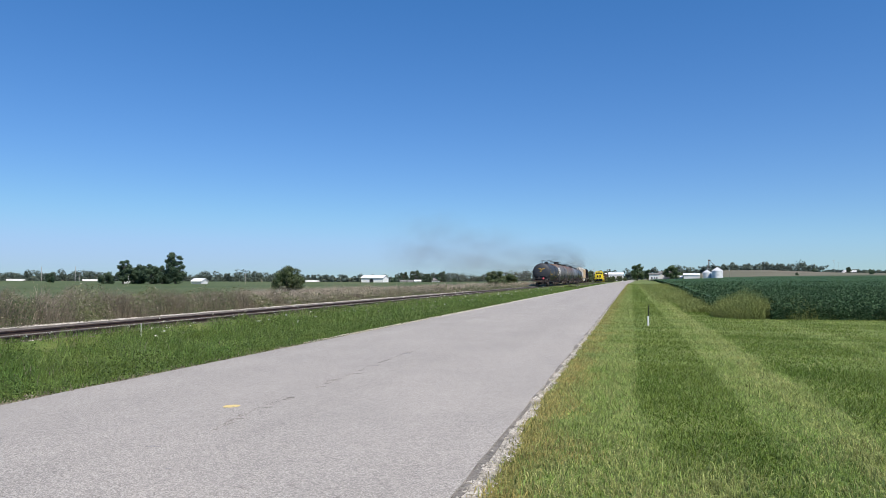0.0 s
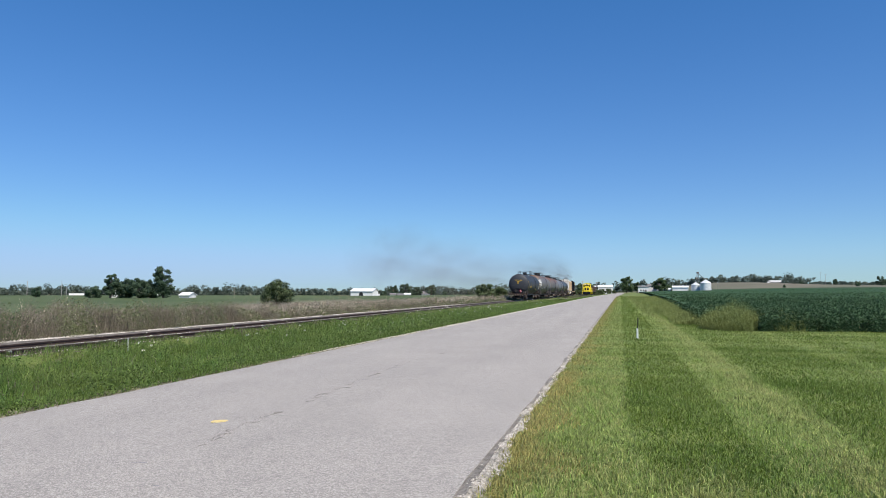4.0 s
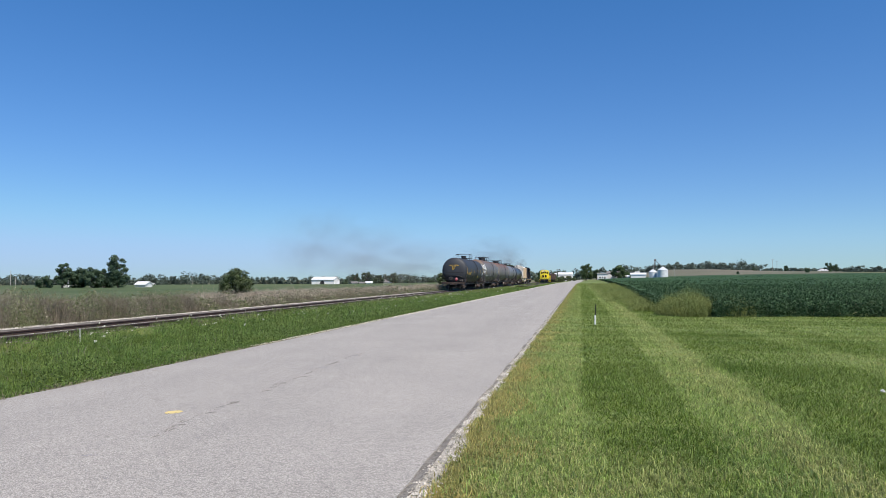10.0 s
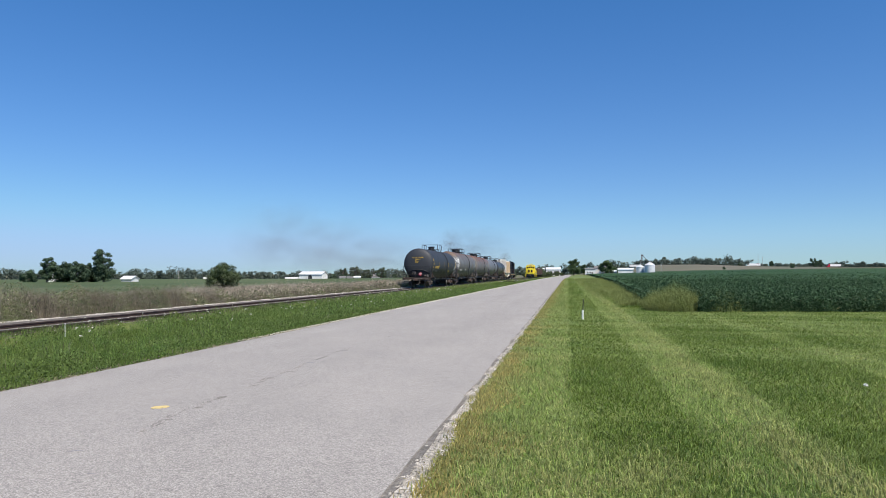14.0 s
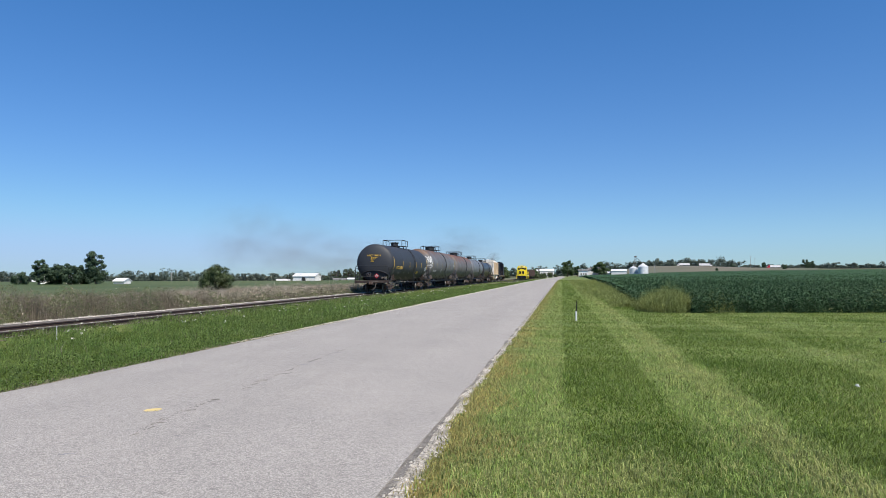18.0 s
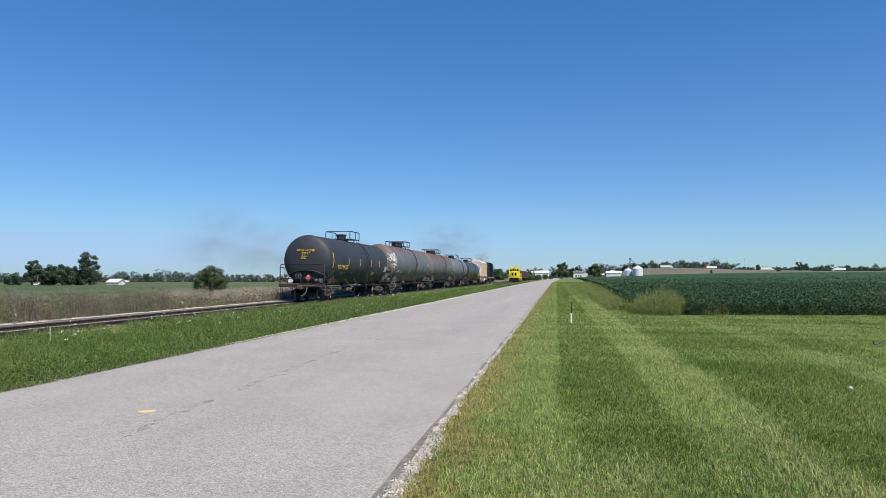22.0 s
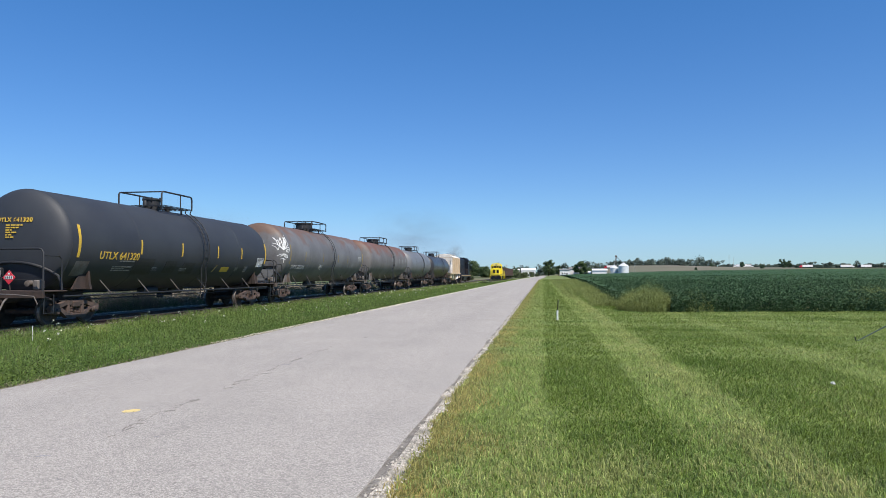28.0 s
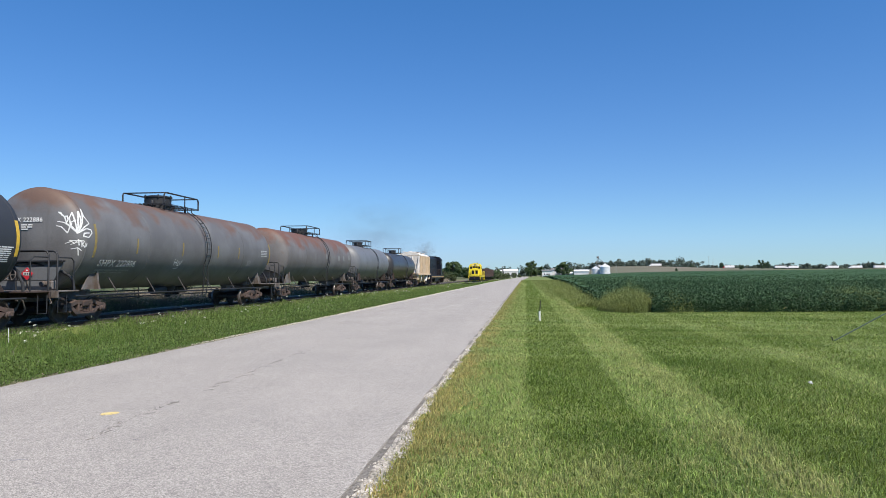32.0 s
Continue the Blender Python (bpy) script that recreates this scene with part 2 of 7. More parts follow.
M = dict(
    soil=surface("soil", (0.10, 0.12, 0.045), (0.16, 0.13, 0.07), 0.15, 6, 0.95, bump=0.4, spread=0.3),
    lawn=surface("lawn_turf", (0.104, 0.146, 0.026), (0.155, 0.184, 0.040), 0.35, 30, 0.95, bump=0.6, spread=0.45),
    verge=surface("verge_turf", (0.084, 0.127, 0.021), (0.132, 0.154, 0.032), 0.5, 25, 0.95, bump=0.6, spread=0.45),
    dry_turf=surface("dry_turf", (0.20, 0.175, 0.075), (0.14, 0.15, 0.05), 1.2, 40, 0.95, bump=0.5, spread=0.4),
    sand_edge=surface("sandy_road_edge", (0.30, 0.255, 0.175), (0.15, 0.125, 0.075), 2.5, 50, 0.95, bump=0.5, spread=0.4),
    pale_sand=surface("pale_road_sand", (0.62, 0.57, 0.44), (0.52, 0.47, 0.35), 2, 50, 0.95, bump=0.5, spread=0.25),
    edge_grit=surface("dark_crumbled_asphalt_edge", (0.215, 0.195, 0.170), (0.140, 0.126, 0.108), 6, 60, 0.95, bump=0.8, spread=0.5),
    rail_bed=surface("dark_brown_ballast", (0.165, 0.142, 0.118), (0.080, 0.068, 0.057), 3, 28, 0.95, bump=0.9, spread=0.5),
    crack=surface("road_crack", (0.215, 0.198, 0.175), None, 4, 60, 0.95, bump=0.3),
    patch=surface("sealed_patch", (0.30, 0.285, 0.285), (0.26, 0.245, 0.245), 2.0, 60, 0.85, bump=0.4, spread=0.25),
    road_paint=surface("faded_yellow_paint", (0.72, 0.54, 0.17), (0.60, 0.48, 0.24), 14, 90, 0.7, bump=0.3, spread=0.2),
    gravel=surface("gravel", (0.52, 0.475, 0.415), (0.30, 0.275, 0.232), 4, 30, 0.9, bump=0.8, spread=0.5),
    stone=surface("pale_stones", (0.56, 0.515, 0.455), (0.36, 0.33, 0.285), 3, 60, 0.9, bump=0.4, per_piece=0.5, islands=True),
    rail=surface("rusty_rail", (0.075, 0.045, 0.035), (0.05, 0.034, 0.030), 3, 60, 0.75, 0.3, bump=0.3),
    rail_top=surface("worn_rail_head", (0.085, 0.068, 0.058), (0.055, 0.043, 0.037), 2, 50, 0.65, 0.3, bump=0.1),
    tie=surface("weathered_tie", (0.085, 0.065, 0.05), (0.13, 0.11, 0.09), 2, 35, 0.9, bump=0.6, per_piece=0.3),
    black_tank=surface("black_tank_paint", (0.024, 0.027, 0.035), (0.032, 0.036, 0.043), 0.8, 50, 0.62, bump=0.06, spread=0.12, streak=((0.034, 0.034, 0.037), 0.35)),
    grey_tank=surface("grey_tank_paint_rusty_top", (0.152, 0.153, 0.156), (0.108, 0.106, 0.108), 0.7, 30, 0.6, bump=0.08, spread=0.15,
                      streak=((0.085, 0.082, 0.082), 0.5), top=((0.128, 0.078, 0.056), 0.80, 1.45)),
    rust_tank=surface("grey_tank_paint_rusted_brown_top", (0.155, 0.150, 0.148), (0.112, 0.105, 0.103), 0.7, 30, 0.65, bump=0.08, spread=0.16,
                      streak=((0.10, 0.075, 0.062), 0.6), top=((0.138, 0.068, 0.047), 0.50, 1.15)),
    plain_grey=surface("plain_grey_tank_paint", (0.155, 0.162, 0.172), (0.125, 0.129, 0.137), 0.8, 40, 0.5, bump=0.06, spread=0.12, streak=((0.08, 0.075, 0.072), 0.4)),
    gloss_black=surface("glossy_black_tank_paint", (0.024, 0.023, 0.023), (0.040, 0.037, 0.035), 0.8, 40, 0.42, bump=0.02, spread=0.1, coat=0.08),
    frame_black=surface("dusty_black_steel", (0.013, 0.014, 0.017), (0.023, 0.023, 0.025), 3, 50, 0.6, bump=0.15),
    dark_rust=surface("dark_rusted_steel", (0.030, 0.021, 0.018), (0.050, 0.031, 0.025), 4, 50, 0.85, bump=0.3, spread=0.35),
    steel_dull=surface("dull_weathered_steel", (0.095, 0.085, 0.08), (0.06, 0.05, 0.046), 4, 50, 0.8, bump=0.2, spread=0.3),
    frame_brown=surface("rust_brown_steel", (0.070, 0.043, 0.034), (0.042, 0.032, 0.030), 4, 50, 0.85, bump=0.3, spread=0.3),
    truck_steel=surface("rusty_cast_steel", (0.105, 0.066, 0.053), (0.055, 0.042, 0.038), 5, 50, 0.85, bump=0.35, spread=0.3),
    grey_steel=surface("weathered_grey_steel", (0.15, 0.14, 0.135), (0.10, 0.075, 0.06), 3, 45, 0.75, bump=0.2),
    wheel=surface("wheel_steel", (0.045, 0.038, 0.035), (0.085, 0.06, 0.045), 6, 50, 0.7, 0.2, bump=0.2),
    tread=surface("worn_wheel_tread", (0.26, 0.25, 0.24), (0.15, 0.13, 0.12), 6, 50, 0.45, 0.7, bump=0.1),
    yellow_mark=surface("yellow_marking", (0.62, 0.40, 0.035), (0.5, 0.33, 0.05), 8, 60, 0.6, bump=0.05),
    faded_yellow=surface("faded_yellow_marking", (0.30, 0.22, 0.06), (0.20, 0.16, 0.07), 6, 60, 0.7, bump=0.05),
    white_mark=surface("white_marking", (0.72, 0.73, 0.72), (0.58, 0.58, 0.57), 8, 60, 0.6, bump=0.05),
    worn_white=surface("worn_white_marking", (0.42, 0.43, 0.43), (0.30, 0.30, 0.30), 8, 60, 0.7, bump=0.05),
    dim_mark=surface("faded_grey_marking", (0.22, 0.22, 0.22), None, 8, 60, 0.7, bump=0.05),
    red_sign=surface("red_placard", (0.62, 0.03, 0.05), None, 8, 60, 0.5, bump=0.03, spread=0.1),
    hopper_tan=surface("dusty_tan_hopper_paint", (0.52, 0.40, 0.27), (0.42, 0.31, 0.20), 0.8, 30, 0.8, bump=0.1, spread=0.15, streak=((0.62, 0.55, 0.44), 0.5)),
    hopper_white=surface("cement_white_dust", (0.70, 0.67, 0.62), (0.55, 0.5, 0.44), 1, 30, 0.85, bump=0.1),
    loco_black=surface("blue_black_locomotive_paint", (0.009, 0.011, 0.018), (0.014, 0.016, 0.022), 1, 40, 0.5, bump=0.05, spread=0.15),
    loco_yellow=surface("yellow_locomotive_paint", (0.82, 0.66, 0.03), (0.74, 0.57, 0.03), 1, 40, 0.45, bump=0.03, spread=0.1),
    stripe_tan=surface("tan_stripe_paint", (0.48, 0.30, 0.13), (0.38, 0.25, 0.12), 2, 40, 0.6, bump=0.05),
    glass=surface("dark_window_glass", (0.012, 0.014, 0.016), None, 2, 30, 0.08, bump=0.0, spread=0.05),
    lamp_lens=surface("headlight_lens", (0.75, 0.75, 0.72), None, 2, 30, 0.15, bump=0.0, spread=0.05),
    gondola=surface("oxide_brown_car_paint", (0.075, 0.045, 0.038), (0.055, 0.038, 0.035), 1, 30, 0.8, bump=0.15, spread=0.25),
    white_wall=surface("white_painted_siding", (0.80, 0.79, 0.77), (0.72, 0.71, 0.69), 0.4, 12, 0.7, bump=0.1, spread=0.08),
    white_roof=surface("pale_metal_roof", (0.74, 0.74, 0.74), (0.66, 0.66, 0.66), 0.4, 10, 0.5, bump=0.1, spread=0.08),
    grey_roof=surface("grey_shingle_roof", (0.20, 0.19, 0.18), (0.15, 0.145, 0.14), 0.8, 10, 0.9, bump=0.3),
    steel_bin=surface("galvanised_corrugated_steel", (0.72, 0.73, 0.74), (0.62, 0.63, 0.64), 0.6, 20, 0.5, 0.25, bump=0.1, spread=0.1),
    bark=surface("bark", (0.10, 0.08, 0.06), (0.15, 0.125, 0.10), 2, 12, 0.95, bump=0.6),
    pole_wood=surface("silver_grey_pole_wood", (0.40, 0.39, 0.37), None, 2, 20, 0.9, bump=0.3),
    leaf=surface("tree_leaves", (0.080, 0.128, 0.060), (0.110, 0.152, 0.072), 0.25, 3, 0.7, bump=0.0, spread=0.25, per_piece=0.2, islands=True, lucid=0.3),
    leaf_dark=surface("dark_tree_leaves", (0.060, 0.100, 0.062), (0.084, 0.124, 0.074), 0.2, 3, 0.7, bump=0.0, spread=0.25, per_piece=0.2, islands=True, lucid=0.25),
    # distance haze is put into this leaf colour: paler and bluer
    leaf_far=surface("far_wood_leaves_hazed", (0.100, 0.134, 0.112), (0.118, 0.150, 0.120), 0.05, 1, 0.8, bump=0.0, spread=0.25, per_piece=0.2, islands=True, lucid=0.25),
    bush_leaf=surface("bush_leaves", (0.066, 0.104, 0.036), (0.100, 0.120, 0.054), 0.8, 6, 0.7, bump=0.0, spread=0.25, per_piece=0.4, islands=True, lucid=0.3),
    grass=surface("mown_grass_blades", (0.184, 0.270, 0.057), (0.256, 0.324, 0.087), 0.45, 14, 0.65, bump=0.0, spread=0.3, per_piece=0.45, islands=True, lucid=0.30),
    # dark and pale blades: stripe shade and blade highlights are put into these colours
    grass_dark=surface("dark_shaded_mown_blades", (0.124, 0.196, 0.029), (0.172, 0.232, 0.040), 0.5, 14, 0.65, bump=0.0, spread=0.3, per_piece=0.45, islands=True, lucid=0.30),
    grass_pale=surface("pale_highlight_mown_blades", (0.292, 0.328, 0.112), (0.352, 0.354, 0.142), 0.7, 14, 0.65, bump=0.0, spread=0.3, per_piece=0.45, islands=True, lucid=0.30),
    grass_dry=surface("dry_grass_blades", (0.36, 0.29, 0.095), (0.23, 0.235, 0.07), 0.9, 14, 0.75, bump=0.0, spread=0.3, per_piece=0.40, islands=True, lucid=0.25),
    clover=surface("clover_leaves", (0.078, 0.130, 0.026), (0.108, 0.150, 0.034), 0.6, 8, 0.8, bump=0.0, spread=0.3, per_piece=0.4, islands=True, lucid=0.3),
    grass_deep=surface("deep_green_verge_blades", (0.094, 0.156, 0.026), (0.136, 0.190, 0.036), 0.5, 14, 0.7, bump=0.0, spread=0.3, per_piece=0.4, islands=True, lucid=0.30),
    grass_tall=surface("tall_verge_grass_blades", (0.110, 0.196, 0.037), (0.195, 0.260, 0.068), 0.6, 8, 0.6, bump=0.0, spread=0.3, per_piece=0.5, islands=True, lucid=0.35),
    weed_brown=surface("dry_weed_stems", (0.160, 0.138, 0.098), (0.250, 0.210, 0.158), 0.25, 6, 0.85, bump=0.0, spread=0.3, per_piece=0.5, islands=True, lucid=0.25),
    weed_pale=surface("pale_seed_heads", (0.50, 0.43, 0.33), (0.37, 0.305, 0.235), 0.2, 6, 0.85, bump=0.0, spread=0.3, per_piece=0.4, islands=True, lucid=0.3),
    weed_green=surface("green_weed_leaves", (0.110, 0.146, 0.056), (0.178, 0.196, 0.086), 0.3, 6, 0.75, bump=0.0, spread=0.3, per_piece=0.45, islands=True, lucid=0.3),
    goldenrod=surface("yellow_green_weed_leaves", (0.25, 0.275, 0.080), (0.16, 0.205, 0.060), 0.5, 6, 0.75, bump=0.0, spread=0.3, per_piece=0.4, islands=True, lucid=0.3),
    soy=surface("soybean_leaves", (0.050, 0.096, 0.046), (0.070, 0.118, 0.056), 0.08, 4, 0.7, bump=0.0, spread=0.25, per_piece=0.45, islands=True, lucid=0.25),
    soy_far=surface("far_soybean_canopy", (0.030, 0.066, 0.026), (0.042, 0.082, 0.030), 0.02, 1.5, 0.8, bump=0.5, spread=0.5, distance=0.3),
    crop_left=surface("green_crop_canopy", (0.068, 0.096, 0.040), (0.104, 0.128, 0.058), 0.012, 0.8, 0.85, bump=0.4, spread=0.25, distance=0.2),
    stubble=surface("brown_stubble_field", (0.150, 0.130, 0.085), (0.110, 0.110, 0.062), 0.01, 0.6, 0.9, bump=0.4, spread=0.2, distance=0.2),
    petal=surface("white_petals", (0.80, 0.80, 0.66), None, 5, 30, 0.7, bump=0.0, spread=0.1, lucid=0.2),
    plastic_white=surface("white_marker_plastic", (0.78, 0.78, 0.76), None, 5, 30, 0.5, bump=0.02, spread=0.08),
    litter=surface("weathered_paper", (0.50, 0.50, 0.48), (0.40, 0.40, 0.38), 9, 40, 0.9, bump=0.1),
    plastic_black=surface("black_marker_band", (0.02, 0.02, 0.02), None, 5, 30, 0.6, bump=0.02),
    rope=surface("green_rope", (0.03, 0.06, 0.045), None, 5, 60, 0.8, bump=0.2),
)


def smoke_material(name, strength):
    """Thin smoke: see-through, a little denser towards the middle of its unit ball, broken up by noise."""
    m = bpy.data.materials.new(name)
    m.use_nodes = True
    n, link = m.node_tree.nodes, m.node_tree.links.new
    co = n.new("ShaderNodeTexCoord").outputs["Object"]
    ball = n.new("ShaderNodeTexGradient")
    ball.gradient_type = "SPHERICAL"
    link(co, ball.inputs["Vector"])
    puff = n.new("ShaderNodeTexNoise")
    puff.inputs["Scale"].default_value, puff.inputs["Detail"].default_value = 1.7, 4.0
    link(co, puff.inputs["Vector"])
    lift = n.new("ShaderNodeMapRange")
    lift.inputs["From Min"].default_value, lift.inputs["From Max"].default_value = 0.28, 0.82
    link(puff.outputs["Fac"], lift.inputs["Value"])
    sq, mul, gain = (n.new("ShaderNodeMath") for _ in range(3))
    sq.operation, mul.operation, gain.operation = "POWER", "MULTIPLY", "MULTIPLY"
    sq.inputs[1].default_value, gain.inputs[1].default_value = 1.3, strength
    link(ball.outputs["Fac"], sq.inputs[0])
    link(sq.outputs[0], mul.inputs[0])
    link(lift.outputs["Result"], mul.inputs[1])
    link(mul.outputs[0], gain.inputs[0])
    n["Principled BSDF"].inputs["Base Color"].default_value = (0.20, 0.165, 0.15, 1)
    n["Principled BSDF"].inputs["Roughness"].default_value = 1.0
    n["Principled BSDF"].inputs["Specular IOR Level"].default_value = 0.0
    link(gain.outputs[0], n["Principled BSDF"].inputs["Alpha"])
    return m


def chip_seal(name, pale, dark):
    """Worn chip seal: single stone chips in greys, faint wheel paths along the road, blotches and a few dark pits."""
    m = bpy.data.materials.new(name)
    m.use_nodes = True
    n, link = m.node_tree.nodes, m.node_tree.links.new
    co = n.new("ShaderNodeTexCoord").outputs["Object"]
    bsdf = n["Principled BSDF"]

    def texture(scale, stretch=None, detail=4.0):
        t = n.new("ShaderNodeTexNoise")
        t.inputs["Scale"].default_value, t.inputs["Detail"].default_value = scale, detail
        vec = co
        if stretch:
            mp = n.new("ShaderNodeMapping")
            mp.inputs["Scale"].default_value = stretch
            link(co, mp.inputs["Vector"])
            vec = mp.outputs[0]
        link(vec, t.inputs["Vector"])
        return t.outputs["Fac"]

    def span(f, lo, hi, a, b):
        r = n.new("ShaderNodeMapRange")
        for key, val in (("From Min", lo), ("From Max", hi), ("To Min", a), ("To Max", b)):
            r.inputs[key].default_value = val
        link(f, r.inputs["Value"])
        return r.outputs["Result"]

    def times(a, b):
        q = n.new("ShaderNodeMath")
        q.operation = "MULTIPLY"
        link(a, q.inputs[0])
        link(b, q.inputs[1])
        return q.outputs[0]

    chips = n.new("ShaderNodeTexVoronoi")
    chips.inputs["Scale"].default_value = 95.0
    link(co, chips.inputs["Vector"])
    tone = n.new("ShaderNodeSeparateColor")
    link(chips.outputs["Color"], tone.inputs[0])
    grey = span(tone.outputs[0], 0.0, 1.0, 0.62, 1.34)
    gaps = span(chips.outputs["Distance"], 0.25, 0.75, 1.08, 0.72)
    wheel = span(texture(1.0, (0.9, 0.03, 1.0), 3.0), 0.35, 0.65, 0.955, 1.035)
    pits = span(texture(9.0, None, 3.0), 0.30, 0.40, 0.84, 1.0)
    k = times(times(grey, gaps), times(wheel, pits))
    mix = n.new("ShaderNodeMix")
    mix.data_type = "RGBA"
    mix.inputs[6].default_value, mix.inputs[7].default_value = (*pale, 1), (*dark, 1)
    link(span(texture(0.5), 0.38, 0.62, 0.0, 1.0), mix.inputs[0])
    scale = n.new("ShaderNodeVectorMath")
    scale.operation = "SCALE"
    link(mix.outputs[2], scale.inputs[0])
    link(k, scale.inputs["Scale"])
    link(scale.outputs[0], bsdf.inputs["Base Color"])
    bsdf.inputs["Roughness"].default_value = 0.85
    bp = n.new("ShaderNodeBump")
    bp.inputs["Strength"].default_value, bp.inputs["Distance"].default_value = 0.5, 0.006
    bp.invert = True
    link(chips.outputs["Distance"], bp.inputs["Height"])
    link(bp.outputs[0], bsdf.inputs["Normal"])
    return m


M["asphalt"] = chip_seal("worn_chip_seal", (0.397, 0.362, 0.323), (0.364, 0.333, 0.298))
for _k in ("loco_black", "soy_far", "crop_left", "leaf_far", "grass_pale", "weed_pale", "soy", "leaf_dark", "leaf"):
    M[_k].node_tree.nodes["Principled BSDF"].inputs["Specular IOR Level"].default_value = 0.12
M["smoke_puff"] = smoke_material("drifting_diesel_puff", 0.42)
M["smoke_thin"], M["smoke_thick"] = smoke_material("thin_diesel_smoke", 0.30), smoke_material("fresh_diesel_smoke", 0.62)


# ---- mesh building ----
class Shape:
    """Collects vertices and faces of one mesh."""

    def __init__(self):
        self.v, self.f = [], []

    def add(self, verts, faces, m=None):
        k = len(self.v)
        self.v += [tuple(m @ Vector(p)) for p in verts] if m else [tuple(p) for p in verts]
        self.f += [tuple(i + k for i in f) for f in faces]
        return self

    def box(self, cx, cy, cz, sx, sy, sz, bev=0.0, m=None):
        """A box, its edges chamfered by bev."""
        h = (sx / 2, sy / 2, sz / 2)
        bev = min(bev, min(h) * 0.8)
        if bev <= 0:
            v = [(cx + a * h[0], cy + b * h[1], cz + c * h[2]) for a in (-1, 1) for b in (-1, 1) for c in (-1, 1)]
            return self.add(v, [(0, 1, 3, 2), (4, 6, 7, 5), (0, 4, 5, 1), (2, 3, 7, 6), (0, 2, 6, 4), (1, 5, 7, 3)], m)
        b = bmesh.new()
        bmesh.ops.create_cube(b, size=1, matrix=Matrix.Translation((cx, cy, cz)) @ Matrix.Diagonal((sx, sy, sz, 1)))
        bmesh.ops.bevel(b, geom=b.edges[:], offset=bev, segments=1, affect="EDGES")
        b.verts.index_update()
        self.add([p.co.copy() for p in b.verts], [[p.index for p in f.verts] for f in b.faces], m)
        b.free()
        return self

    def tube(self, pts, r, seg=8, m=None, closed=False):
        """A round bar along a line of points."""
        pts = [Vector(p) for p in pts]
        n = len(pts)
        up, rings = None, []
        for i, p in enumerate(pts):
            d = (pts[(i + 1) % n] - pts[i - 1]) if closed else (pts[min(i + 1, n - 1)] - pts[max(i - 1, 0)])
            d.normalize()
            if up is None:
                up = d.orthogonal().normalized()
            up = (up - d * up.dot(d)).normalized()
            side = d.cross(up)
            rr = r[i] if isinstance(r, (list, tuple)) else r
            rings.append([p + (up * math.cos(a) + side * math.sin(a)) * rr for a in (2 * math.pi * k / seg for k in range(seg))])
        v = [q for ring in rings for q in ring]
        f = [(i * seg + k, i * seg + (k + 1) % seg, (i + 1) % n * seg + (k + 1) % seg, (i + 1) % n * seg + k)
             for i in range(n if closed else n - 1) for k in range(seg)]
        if not closed:
            f += [tuple(reversed(range(seg))), tuple((n - 1) * seg + k for k in range(seg))]
        return self.add(v, f, m)

    def lathe(self, prof, seg=24, axis="z", m=None, arc=(0.0, 1.0)):
        """Turns a profile of (radius, height) round an axis."""
        full = arc[1] - arc[0] >= 0.999
        cnt = seg if full else seg + 1
        v = []
        for r, h in prof:
            for k in range(cnt):
                a = 2 * math.pi * (arc[0] + (arc[1] - arc[0]) * k / seg)
                c, s = r * math.cos(a), r * math.sin(a)
                v.append({"z": (c, s, h), "y": (s, h, c), "x": (h, c, s)}[axis])
        f = [(i * cnt + k, i * cnt + (k + 1) % cnt, (i + 1) * cnt + (k + 1) % cnt, (i + 1) * cnt + k)
             for i in range(len(prof) - 1) for k in range(seg)]
        if full and prof[0][0] > 1e-4:
            f.append(tuple(reversed(range(cnt))))
        if full and prof[-1][0] > 1e-4:
            f.append(tuple((len(prof) - 1) * cnt + k for k in range(cnt)))
        return self.add(v, f, m)

    def prism(self, poly, lo, hi, axis="x", m=None):
        """A polygon pushed along an axis from lo to hi. The polygon lies in the other two axes, in order."""
        n = len(poly)
        place = {"x": lambda p, d: (d, *p), "y": lambda p, d: (p[0], d, p[1]), "z": lambda p, d: (*p, d)}[axis]
        v = [place(p, d) for d in (lo, hi) for p in poly]
        f = [(i, (i + 1) % n, n + (i + 1) % n, n + i) for i in range(n)] + [tuple(reversed(range(n))), tuple(range(n, 2 * n))]
        return self.add(v, f, m)

    def mesh(self, name, material, smooth=35):
        me = bpy.data.meshes.new(name)
        me.from_pydata(self.v, [], self.f)
        b = bmesh.new()
        b.from_mesh(me)
        bmesh.ops.recalc_face_normals(b, faces=b.faces)
        b.to_mesh(me)
        b.free()
        me.materials.append(material)
        if smooth:
            me.shade_smooth()
            me.set_sharp_from_angle(angle=radians(smooth))
        return me


def put(name, mesh, parent=None, m=None, label=""):
    """An object on a mesh, under a thing or a part."""
    ob = new(name, mesh)
    if parent is not None:
        ob.parent = parent
    if m is not None:
        ob.matrix_basis = m
    return tagged(ob, label)


def part(name, shape, material, parent=None, label="", m=None, smooth=35):
    return put(name, shape.mesh(name, material, smooth), parent, m, label)


